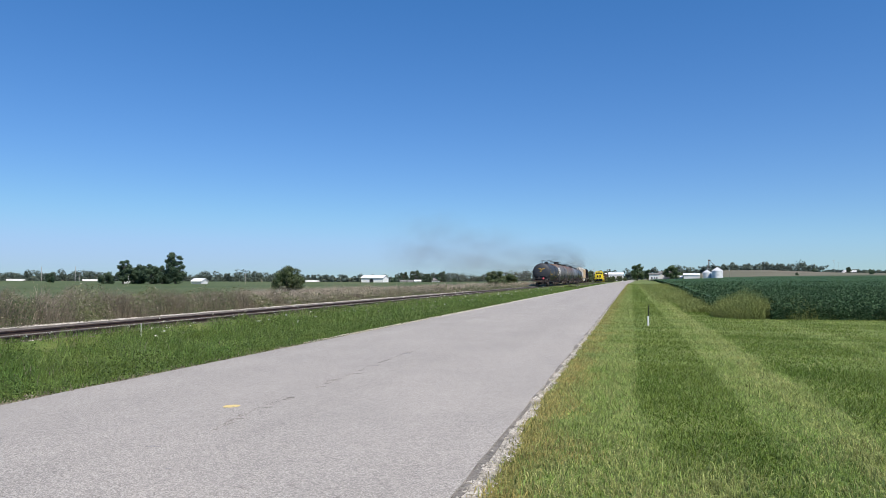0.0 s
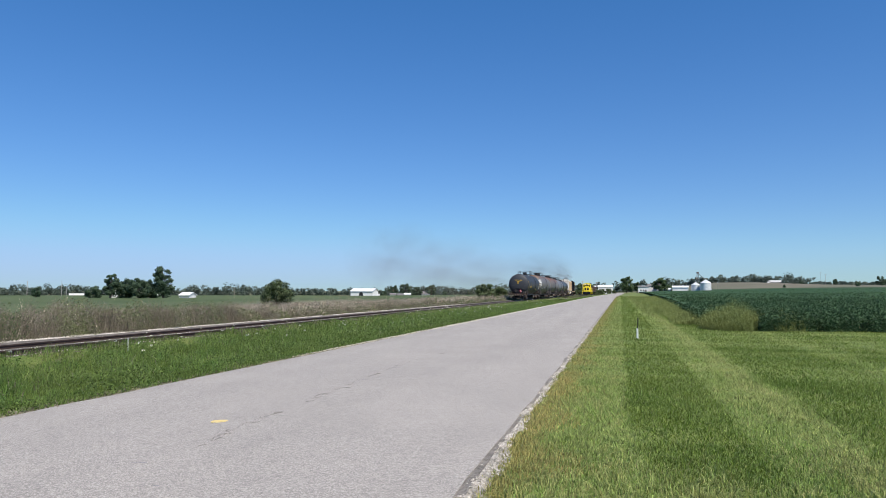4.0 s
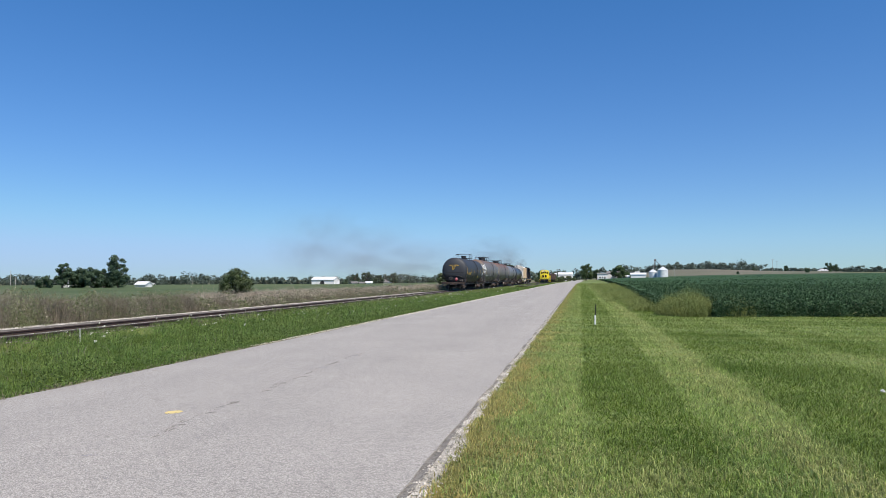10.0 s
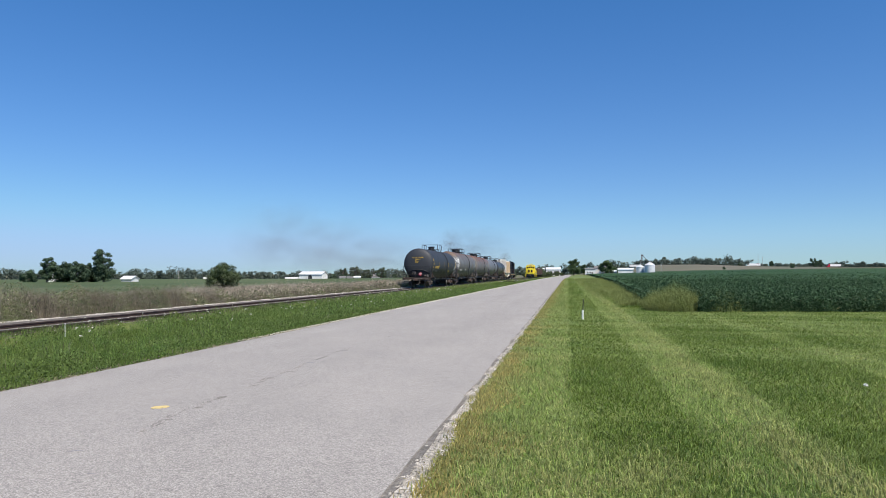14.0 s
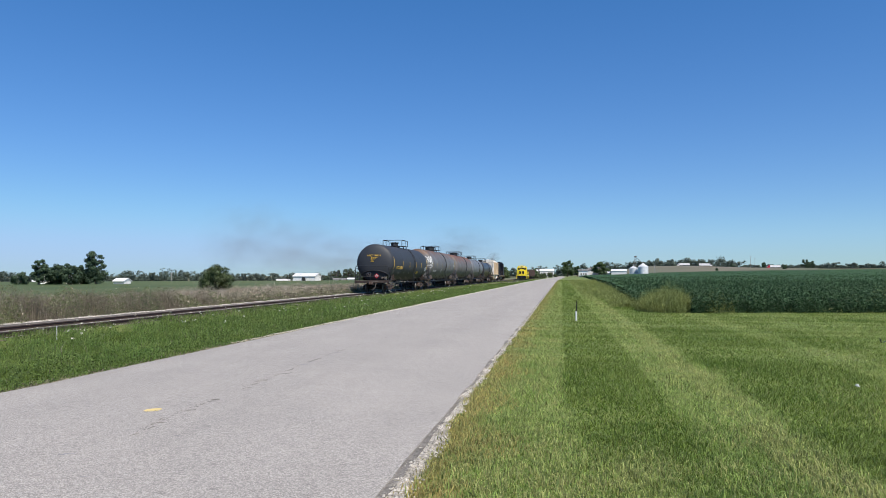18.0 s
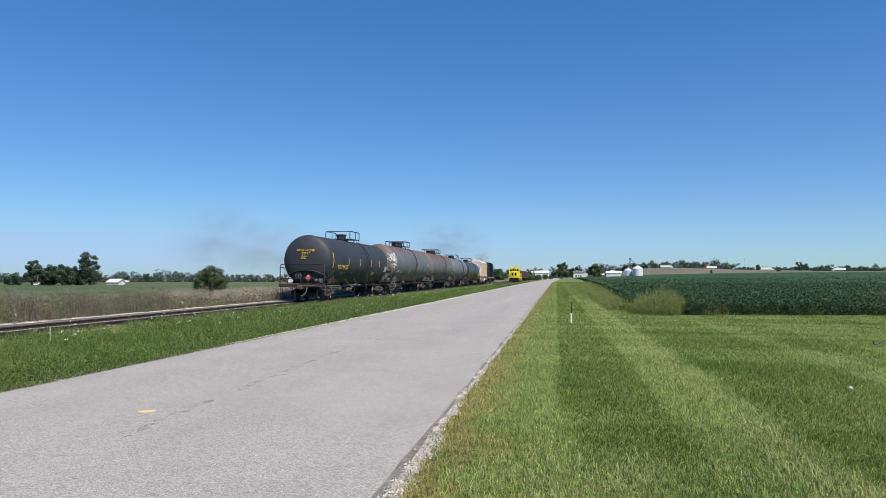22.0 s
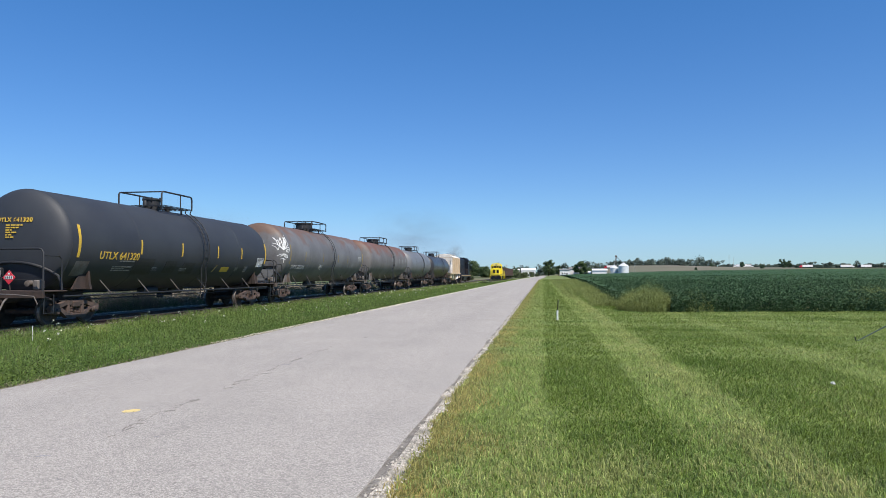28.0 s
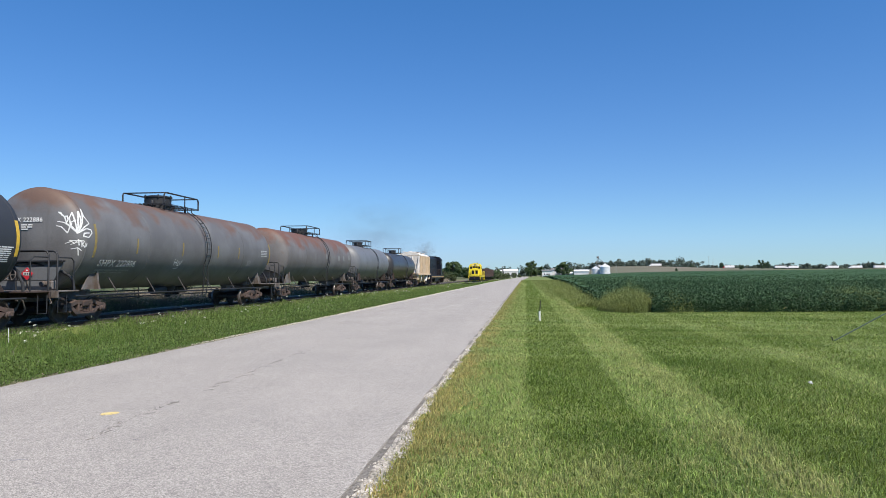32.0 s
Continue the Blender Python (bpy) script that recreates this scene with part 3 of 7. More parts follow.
def sheet(name, verts, faces, material, smooth=True, normals=None):
    """An object from arrays of vertices and of equal-sided faces, with normals of their own where given."""
    verts, faces = np.asarray(verts, np.float32), np.asarray(faces, np.int32)
    me = bpy.data.meshes.new(name)
    k = faces.shape[1]
    me.vertices.add(len(verts))
    me.vertices.foreach_set("co", verts.ravel())
    me.loops.add(faces.size)
    me.loops.foreach_set("vertex_index", faces.ravel())
    me.polygons.add(len(faces))
    me.polygons.foreach_set("loop_start", np.arange(0, faces.size, k, dtype=np.int32))
    me.update(calc_edges=True)
    me.validate()
    if smooth or normals is not None:
        me.shade_smooth()
    else:
        me.shade_flat()
    if normals is not None:
        me.normals_split_custom_set_from_vertices(np.asarray(normals, np.float32))
    me.materials.append(material)
    return new(name, me)


def grid(xs, ys, zfun):
    """Vertices and quads over a grid of places."""
    gx, gy = np.meshgrid(np.asarray(xs, float), np.asarray(ys, float))
    v = np.stack([gx.ravel(), gy.ravel(), zfun(gx.ravel(), gy.ravel())], 1)
    a, b = gx.shape
    i = (np.arange(a - 1)[:, None] * b + np.arange(b - 1)[None]).ravel()
    return v, np.stack([i, i + 1, i + b + 1, i + b], 1)


def lettering(name, text, size, material, parent, place, wrap=None, label="", spacing=1.0, bold=0.0):
    """Raised letters, centred. place: takes (u, v, w) of the flat text to the thing's space."""
    cu = bpy.data.curves.new(name, "FONT")
    cu.body, cu.size, cu.align_x, cu.align_y, cu.space_character, cu.offset = text, size, "CENTER", "CENTER", spacing, bold
    cu.extrude = 0.004
    ob = bpy.data.objects.new(name, cu)
    scene.collection.objects.link(ob)
    dg = bpy.context.evaluated_depsgraph_get()
    me = bpy.data.meshes.new_from_object(ob.evaluated_get(dg))
    bpy.data.objects.remove(ob)
    for p in me.vertices:
        p.co = place(p.co.x, p.co.y, p.co.z)
    me.materials.clear()
    me.materials.append(material)
    return put(name, me, parent, None, label)


# ---- the lie of the land ----
def smooth_step(t):
    t = np.clip(t, 0, 1)
    return t * t * (3 - 2 * t)


def ground_z(x, y):
    """Height of the open ground: level by the road, sinking to the left, rising to the fields and the hill on the right."""
    x, y = np.asarray(x, float), np.asarray(y, float)
    d = np.hypot(x, y)
    az = np.degrees(np.arctan2(x, np.maximum(y, 1e-3)))
    fade = smooth_step((y - 10) / 40)
    right = np.interp(az, [0, 3, 6, 10, 14, 20, 90], [0, 1, 1.7, 2.7, 3.6, 4.2, 4.2]) * smooth_step((d - 60) / 540)
    hill = np.interp(az, [0, 4, 7, 10, 14.5, 20, 90], [0, 4, 9.0, 8.4, 4.9, 3.5, 3.5]) * smooth_step((d - 560) / 290)
    left = -1.2 * smooth_step((-x - 25) / 110) - 4.3 * smooth_step((d - 340) / 300) * smooth_step((-az - 6) / 6)
    verge = -0.24 * smooth_step((-x - 8.0) / 2.0) * smooth_step((x + 14.9) / 1.0)
    return (right + hill + left) * fade + verge


# ---- ground ----
_r = np.concatenate([[0.3], np.geomspace(1.5, 4600, 110)])
_a = np.linspace(0, 2 * np.pi, 241)
_ra, _aa = np.meshgrid(_r, _a[:-1])
_gx, _gy = (_ra * np.sin(_aa)).ravel(), (_ra * np.cos(_aa)).ravel()
_nr = len(_r)
_f = []
for i in range(240):
    for k in range(_nr - 1):
        j = (i + 1) % 240
        _f.append((i * _nr + k, i * _nr + k + 1, j * _nr + k + 1, j * _nr + k))
_f = np.array(_f)
_gz = ground_z(_gx, _gy) - 0.09
ground = tagged(sheet("ground", np.stack([_gx, _gy, _gz], 1), _f, M["soil"]), "flat green and brown open farmland soil", "ground", kind="structure")

# ---- road ----
ROAD_L, ROAD_R = -7.68, -1.36
_ys = np.concatenate([np.linspace(-40, 40, 161), np.geomspace(40.5, 640, 120)])


def bend(y):
    """How far the road swings to the right, far out."""
    return 4.6 * smooth_step((np.asarray(y, float) - 130) / 470)


def edge_noise(y, s):
    return np.array([0.05 * noise.noise((s, float(v) * 0.8, 0)) + 0.03 * noise.noise((s, float(v) * 3.1, 5)) for v in y])


def strip(name, left, right, top, bottom, ys, material, cols=9, crown=0.0):
    """A long slab along y between two wavering edges."""
    n = len(ys)
    u = np.linspace(0, 1, cols)
    x = left[:, None] * (1 - u) + right[:, None] * u
    z = top + crown * (1 - (2 * u - 1) ** 2)
    x = np.concatenate([x[:, :1], x, x[:, -1:]], 1)
    z = np.concatenate([[bottom], z, [bottom]])
    v = np.stack([x, np.repeat(ys[:, None], cols + 2, 1), np.repeat(z[None], n, 0)], 2).reshape(-1, 3)
    b = cols + 2
    i = (np.arange(n - 1)[:, None] * b + np.arange(b - 1)[None]).ravel()
    return sheet(name, v, np.stack([i, i + 1, i + b + 1, i + b], 1), material, False)


road = tagged(strip("road", ROAD_L + bend(_ys) + edge_noise(_ys, 1.0), ROAD_R + bend(_ys) + edge_noise(_ys, 9.0), -0.03, -0.15, _ys, M["asphalt"], crown=0.03),
              "pale grey chip-sealed country road, worn and unlined", "road", kind="structure")
_near = 1 - smooth_step((_ys - 4.5) / 5.5)
shoulder = tagged(strip("shoulder", bend(_ys) + np.full(len(_ys), ROAD_R - 0.1) + edge_noise(_ys, 9.0), bend(_ys) + ROAD_R + 0.05 + 0.015 * _near + 0.7 * edge_noise(_ys, 4.0), -0.042, -0.16, _ys, M["edge_grit"], cols=4),
                  "dark crumbled asphalt along the road's edge", "shoulder", kind="structure")
gravel_edge = tagged(strip("gravel_edge", bend(_ys) + np.full(len(_ys), ROAD_R), bend(_ys) + ROAD_R + 0.07 + 0.04 * (1 - smooth_step((_ys - 9) / 8)) + 0.12 * _near + 1.8 * edge_noise(_ys, 14.0), -0.050, -0.16, _ys, M["gravel"], cols=4),
                     "pale loose gravel between road and lawn", "shoulder", kind="structure")
tagged(strip("shoulder", bend(_ys) + np.full(len(_ys), ROAD_L - 0.15) + 1.2 * edge_noise(_ys, 6.0), bend(_ys) + np.full(len(_ys), ROAD_L + 0.1) + edge_noise(_ys, 1.0), -0.045, -0.16, _ys, M["sand_edge"], cols=4),
                      "narrow strip of sandy soil along the road's far edge", "shoulder", kind="structure")


_yf = _ys[_ys > 15]
tagged(strip("sandy_edge", bend(_yf) + ROAD_L - 0.17 + 1.2 * edge_noise(_yf, 26.0), bend(_yf) + ROAD_L + 0.05 + np.interp(_yf, [15, 34], [-0.20, 0]) + edge_noise(_yf, 1.0), -0.020, -0.16, _yf, M["pale_sand"], cols=4),
       "pale sandy line along the road's far edge", "shoulder", kind="structure")


def road_top(x):
    u = (x - ROAD_L) / (ROAD_R - ROAD_L)
    return -0.03 + 0.03 * (1 - (2 * u - 1) ** 2)


def ribbon(name, pts, widths, material, lift, parent):
    """A thin wavering band lying on the road."""
    s = Shape()
    for (p, q), w, w2 in zip(zip(pts, pts[1:]), widths, widths[1:]):
        d = (Vector(q) - Vector(p)).normalized()
        n = Vector((-d.y, d.x))
        v = []
        for c, ww in ((p, w), (q, w2)):
            for sgn in (-1, 1):
                e = Vector(c) + n * sgn * ww / 2
                v.append((e.x, e.y, road_top(e.x) + lift))
        k = len(s.v)
        s.add(v, [(0, 1, 3, 2)])
        s.add([(a, b, c - lift - 0.002) for a, b, c in v], [(0, 2, 3, 1)])
        for i, j in ((0, 1), (1, 3), (3, 2), (2, 0)):
            s.f.append((k + i, k + j, k + j + 4, k + i + 4))
    return part(name, s, material, parent, smooth=0)


random.seed(5)
for _k in range(64):
    _y = 6.3 + (2.0 * random.random() if _k < 34 else 1.9 + 9 * random.random() ** 1.5)
    x0 = float(np.interp(_y, [6.3, 7.0, 7.6, 8.7, 11.0, 13.9, 18.0], [-4.23, -4.38, -4.42, -4.43, -4.56, -4.66, -4.50])) + 0.05 * noise.noise((0, _y * 1.7, 0)) + random.uniform(-0.03, 0.03)
    length = random.uniform(0.03, 0.12) * (1 if _y < 9 else 1.8)
    n, slant = 4, random.uniform(-0.6, 0.9)
    pts = [(x0 + (slant * q / n + random.uniform(-0.10, 0.10)) * length, _y + q * length / n) for q in range(n + 1)]
    w = random.uniform(0.002, 0.007)
    ribbon("crack", pts, [w * random.uniform(0.3, 1.4) * (0.2 if q in (0, n) else 1) for q in range(n + 1)], M["crack"], 0.004, road)
ribbon("paint_remnant", [(-4.88, 7.48), (-4.85, 7.50), (-4.80, 7.55), (-4.77, 7.59), (-4.74, 7.62)], [0.04, 0.14, 0.15, 0.13, 0.05], M["road_paint"], 0.005, road)
for x, y, s in ((-4.37, 5.57, 0.05), (-4.42, 5.54, 0.03), (-3.79, 6.38, 0.025), (-3.76, 4.96, 0.03), (-4.6, 13.74, 0.10), (-4.55, 11.74, 0.08)):
    ribbon("chipped_spot", [(x - s, y), (x - s * 0.4, y + s * 0.3), (x + s * 0.3, y + s * 0.1), (x + s, y + s * 0.4)], [0.01, s * 0.35, s * 0.3, 0.01], M["patch"], 0.004, road)

# ---- railway track ----
TRACK_X, RAIL_Z = -15.85, 0.05
_yt = np.concatenate([np.linspace(-40, 130, 341), np.geomspace(131, 640, 60)])
ballast = tagged(strip("ballast", TRACK_X - 2.35 + 4 * edge_noise(_yt, 2.0), TRACK_X + 0.98 + 2 * edge_noise(_yt, 3.0), -0.105, -0.22, _yt, M["rail_bed"], cols=13, crown=0.04),
                 "pale grey crushed-stone railway ballast", "ballast", kind="structure")
ballast_shoulder = tagged(strip("ballast_shoulder", TRACK_X - 1.85 + 6 * edge_noise(_yt, 12.0), TRACK_X - 0.92 + 1.5 * edge_noise(_yt, 13.0), 0.0, -0.2, _yt, M["rail_bed"], cols=9, crown=0.05),
                         "heaped pale crushed-stone ballast beyond the rails", "ballast", kind="structure")
railway_track = tagged(new("railway_track"), "rusty single railway track on weathered wooden ties", "railway track", kind="structure")
_prof = [(-0.07, -0.155), (0.07, -0.155), (0.07, -0.14), (0.012, -0.12), (0.012, -0.042), (0.036, -0.03), (0.036, -0.003), (-0.036, -0.003), (-0.036, -0.03), (-0.012, -0.042), (-0.012, -0.12), (-0.07, -0.14)]
for sgn in (-1, 1):
    rx = TRACK_X + sgn * 0.755
    r = part("rail", Shape().prism([(rx + a, RAIL_Z + b) for a, b in _prof], -40, 640, "y"), M["rail"], railway_track, smooth=0)
    part("rail_head", Shape().box(rx, 300, RAIL_Z - 0.0012, 0.050, 680, 0.0035), M["rail_top"], r, "dull polished rail head", smooth=0)
SIDING_X = -12.2
_ysd = np.linspace(146, 640, 160)
siding_ballast = tagged(strip("siding_ballast", SIDING_X - 1.35 + 2 * edge_noise(_ysd, 22.0), SIDING_X + 1.3 + 2 * edge_noise(_ysd, 23.0), -0.105, -0.32, _ysd, M["verge"], cols=7, crown=0.03),
                        "grass-grown ballast under the far siding", "ballast", kind="structure")
siding = tagged(new("railway_siding"), "rusty railway siding on wooden ties, far along the road", "railway track", kind="structure")
for sgn in (-1, 1):
    rx = SIDING_X + sgn * 0.755
    r = part("rail", Shape().prism([(rx + a, RAIL_Z + b) for a, b in _prof], 148, 640, "y"), M["rail"], siding, smooth=0)
    part("rail_head", Shape().box(rx, 394, RAIL_Z - 0.0012, 0.050, 492, 0.0035), M["rail_top"], r, "dull polished rail head", smooth=0)
_tie = Shape().box(0, 0, 0, 2.55, 0.22, 0.17, 0.012).mesh("tie", M["tie"], 0)
random.seed(8)
for k in range(270):
    put("tie", _tie, railway_track, pose(TRACK_X + random.uniform(-0.05, 0.05), 2 + k * 0.52 + random.uniform(-0.03, 0.03), RAIL_Z - 0.155 - 0.085 + random.uniform(-0.004, 0.006), 0, 0, random.uniform(-1.5, 1.5)))
for k in range(120):
    put("tie", _tie, siding, pose(SIDING_X + random.uniform(-0.05, 0.05), 149 + k * 0.9, RAIL_Z - 0.155 - 0.085, 0, 0, random.uniform(-1.5, 1.5)))


# ---- rolling stock: x across, y along the track, z up from the rail heads; y grows away from the viewer ----
WHEELSETS = []


def wheelset_mesh():
    s = Shape()
    prof = [(0.0, -0.82), (0.075, -0.82), (0.075, -0.80), (0.115, -0.79), (0.115, -0.72), (0.30, -0.735), (0.36, -0.80), (0.415, -0.80),
            (0.42, -0.79), (0.425, -0.715), (0.455, -0.70), (0.455, -0.672), (0.38, -0.672), (0.33, -0.69), (0.12, -0.68), (0.085, -0.65)]
    s.lathe(prof + [(r, -h) for r, h in reversed(prof)], 28, "x")
    me = s.mesh("wheelset", M["wheel"], 40)
    me.materials.append(M["tread"])
    for face in me.polygons:
        if 0.414 < math.hypot(face.center.y, face.center.z) < 0.44 and abs(face.normal.x) < 0.5:
            face.material_index = 1
    return me


def sideframe_mesh():
    """The cast side of a freight truck, with its window, at x = 0."""
    s = Shape()
    # upper chord, lower chord, posts and pedestal ends, each a pushed outline
    s.prism([(-1.14, 0.48), (-1.10, 0.60), (-0.70, 0.66), (-0.45, 0.74), (0.45, 0.74), (0.70, 0.66), (1.10, 0.60), (1.14, 0.48), (0.80, 0.50), (0.44, 0.61), (-0.44, 0.61), (-0.80, 0.50)], -0.075, 0.075, "x")
    s.prism([(-0.80, 0.50), (-0.62, 0.52), (-0.36, 0.335), (0.36, 0.335), (0.62, 0.52), (0.80, 0.50), (0.40, 0.20), (-0.40, 0.20)], -0.075, 0.075, "x")
    for y in (-0.33, 0.33):
        s.box(0, y, 0.475, 0.15, 0.11, 0.30, 0.02)
    for y in (-0.98, 0.98):
        s.box(0, y, 0.455, 0.17, 0.30, 0.21, 0.04)
    return s.mesh("sideframe", M["truck_steel"], 35)


def spring_mesh():
    s = Shape()
    for y in (-0.17, 0.0, 0.17):
        for k in range(5):
            s.lathe([(0.045, 0.345 + k * 0.05), (0.072, 0.352 + k * 0.05), (0.072, 0.378 + k * 0.05), (0.045, 0.385 + k * 0.05)], 10, "z", pose(0, y, 0))
    return s.mesh("spring_group", M["truck_steel"], 35)


def cap_mesh():
    return Shape().lathe([(0.0, 0.13), (0.07, 0.13), (0.085, 0.11), (0.085, 0.08), (0.11, 0.06), (0.11, -0.06)], 14, "x").mesh("bearing_cap", M["truck_steel"], 35)


def bolster_mesh():
    s = Shape()
    s.box(0, 0, 0.62, 2.2, 0.36, 0.20, 0.03)
    s.lathe([(0.36, 0.70), (0.36, 0.80), (0.2, 0.84)], 18)
    for y in (-0.42, 0.42):
        s.box(0, y, 0.42, 1.9, 0.10, 0.14, 0.02)
    return s.mesh("truck", M["frame_brown"], 35)


PARTS = dict(wheelset=wheelset_mesh(), sideframe=sideframe_mesh(), spring=spring_mesh(), cap=cap_mesh(), bolster=bolster_mesh())


def truck(car, y):
    t = put("truck", PARTS["bolster"], car, pose(0, y, 0), "rusty brown four-wheel freight truck")
    for dy in (-0.89, 0.89):
        w = put("wheelset", PARTS["wheelset"], t, pose(0, dy, 0.4235))
        WHEELSETS.append((w, dy))
    for sgn in (-1, 1):
        put("sideframe", PARTS["sideframe"], t, pose(sgn * 0.985, 0, 0))
        put("spring_group", PARTS["spring"], t, pose(sgn * 0.985, 0, 0))
        for dy in (-0.89, 0.89):
            put("bearing_cap", PARTS["cap"], t, pose(sgn * 1.0, dy, 0.4235, 0, 0, 0 if sgn > 0 else 180))
    return t


def on_shell(R, zc, T=0.0, side=1, dish=0.5):
    """Takes flat (u along the car, v up round the shell, w outwards) to the tank's side and on round its near head; u grows to the
    right of who looks at that side."""
    hd, e = dish * R, T / 2
    arcs = [0.0]
    for k in range(60):
        a = (k + 0.5) * math.pi / 120
        arcs.append(arcs[-1] + math.hypot(R * math.sin(a), hd * math.cos(a)) * math.pi / 120)

    def place(u0, ang):
        def f(u, v, w):
            y = u0 + side * u
            a = ang + v / R
            past = (-e + hd) - y
            if T and past > 0:
                q = float(np.interp(past, arcs, np.linspace(0, math.pi / 2, 61)))
                nr, ny = math.cos(q) / R, -math.sin(q) / hd
                k = (0.005 + w) / math.hypot(nr, ny)
                rr, y = R * math.cos(q) + nr * k, -e + hd - hd * math.sin(q) + ny * k
            else:
                rr = R + 0.004 + w
            return Vector((side * rr * math.cos(a), y, zc + rr * math.sin(a)))
        return f
    return place


def tank_car(T, R, top, paint, label, posts=True, ladder_y=1.05, stripes=(), shield=True, py=0.0, rail_h=0.64, hl=1.18, dome_r=0.42, dome_h=0.34, mark="yellow_mark", frame="frame_brown", fittings="frame_black", dish=0.5, bands=((-21, 17), (-14, 5)), short=0.0, gate=False):
    """A tank car with its tank T long over the heads, its top at that height; the far head stands short by some; with a gate the platform is open at its far end."""
    car = tagged(new("tank_car"), label, "tank car", "cars of the freight train")
    zc, e = top - R, T / 2
    hd = dish * R
    prof = [(0.0, -e)] + [(R * math.sin(a), -e + hd * (1 - math.cos(a))) for a in (k * math.pi / 20 for k in range(1, 11))]
    back, hb = e - short, 0.5 * R
    tail = [(R * math.cos(a), back - hb * (1 - math.sin(a))) for a in (k * math.pi / 20 for k in range(10))]
    prof += [(R, -e + hd + (back + e - hd - hb) * k / 8) for k in range(1, 8)] + tail + [(0.0, back)]
    tank = part("tank", Shape().lathe(prof, 56, "y"), M[paint], car, m=pose(0, 0, zc), smooth=40)
    for y in (-e + hd, -T / 4, 0.9, T / 4, back - hb):
        part("weld_seam", Shape().lathe([(R - 0.01, y - 0.03), (R + 0.006, y - 0.02), (R + 0.006, y + 0.02), (R - 0.01, y + 0.03)], 56, "y"), M[paint], tank, smooth=40)
    deck_z, end_y = 1.07, e + 0.55
    for sgn in (-1, 1):
        # stub sill, deck, coupler
        part("stub_sill", Shape().box(0, sgn * (e - 1.2), 0.89, 0.36, 3.6, 0.33, 0.02).box(0, sgn * (e - 1.6), 1.12, 1.5, 0.5, 0.25, 0.03), M[frame], car)
        part("end_deck", Shape().box(0, sgn * (e + 0.06), deck_z, 3.0, 1.0, 0.04, 0.008).box(0, sgn * (end_y + 0.03), deck_z - 0.09, 3.04, 0.09, 0.22, 0.012), M[frame], car, "rust-brown steel end deck")
        c = Shape().box(0, sgn * (end_y + 0.22), 0.86, 0.22, 0.36, 0.24, 0.03).box(0.06, sgn * (end_y + 0.46), 0.86, 0.24, 0.16, 0.27, 0.05)
        c.box(-0.10, sgn * (end_y + 0.48), 0.86, 0.10, 0.20, 0.24, 0.04)
        part("coupler", c, M["truck_steel"], car, "rusty knuckle coupler")
        part("air_hose", Shape().tube([(0.36, sgn * (end_y + 0.08), 0.86), (0.42, sgn * (end_y + 0.26), 0.78), (0.40, sgn * (end_y + 0.40), 0.52), (0.26, sgn * (end_y + 0.46), 0.36), (0.1, sgn * (end_y + 0.47), 0.33)], 0.028, 8), M["grey_steel"], car, "grey rubber brake hose")
        part("uncoupling_lever", Shape().tube([(0.1, sgn * (end_y + 0.2), 1.0), (0.7, sgn * (end_y + 0.18), 0.98), (1.30, sgn * (end_y + 0.16), 0.93), (1.42, sgn * (end_y + 0.16), 0.70)], 0.016, 6), M["grey_steel"], car)
        # railing of the end deck
        zr = 2.32
        pts = [(-1.46, sgn * end_y, deck_z), (-1.46, sgn * end_y, zr - 0.12), (-1.40, sgn * end_y, zr - 0.03), (-1.30, sgn * end_y, zr), (1.30, sgn * end_y, zr), (1.40, sgn * end_y, zr - 0.03), (1.46, sgn * end_y, zr - 0.12), (1.46, sgn * end_y, deck_z)]
        part("end_railing", Shape().tube(pts, 0.03, 8), M[fittings], car)
        for x in (-1.46, 1.46):
            part("side_grab", Shape().tube([(x, sgn * end_y, zr - 0.2), (x, sgn * (end_y - 0.65), zr - 0.2), (x, sgn * (end_y - 0.78), zr - 0.3), (x, sgn * (end_y - 0.78), deck_z)], 0.02, 8), M[fittings], car)
            st = Shape().tube([(x, sgn * (end_y - 0.05), deck_z - 0.1), (x, sgn * (end_y - 0.05), 0.42), (x, sgn * (end_y - 0.45), 0.42), (x, sgn * (end_y - 0.45), deck_z - 0.1)], 0.018, 6)
            part("sill_step", st, M[fittings], car)
        part("cross_rod", Shape().tube([(-1.4, sgn * (end_y + 0.02), 1.42), (1.4, sgn * (end_y + 0.02), 1.42)], 0.015, 6), M[fittings], car)
        # saddle plates that carry the tank
        for x in (-1, 1):
            a0 = [(0.55, 1.09), (1.42, 1.09), (1.36, 1.30), (1.30, 2.05), (1.10, zc - R * 0.55), (0.6, zc - R * 0.93)]
            part("saddle_plate", Shape().prism([(x * p, q) for p, q in a0], sgn * (e - 1.72), sgn * (e - 1.62), "y"), M[frame], car, smooth=0)
            part("saddle_gusset", Shape().prism([(sgn * (e - 1.75), 1.10), (sgn * (e - 0.95), 1.10), (sgn * (e - 1.60), 1.95), (sgn * (e - 1.75), 1.95)], x * 1.22, x * 1.25, "x"), M[frame], car, smooth=0)
        if shield:
            k = []
            for q in range(15):
                a = math.pi * q / 14
                k.append((1.36 * math.cos(a), 1.36 * 0.62 * math.sin(a) ** 0.8 + 1.10))
            part("head_brace", Shape().tube([(x, sgn * (e - hd * (1 - math.sqrt(max(0.02, 1 - min(0.97, (x * x + (z - zc) ** 2) / R ** 2)))) + 0.05), z) for x, z in k], 0.045, 8), M[fittings], car, "curved black pipe brace on the tank's head")
        truck(car, sgn * (e - 1.45))
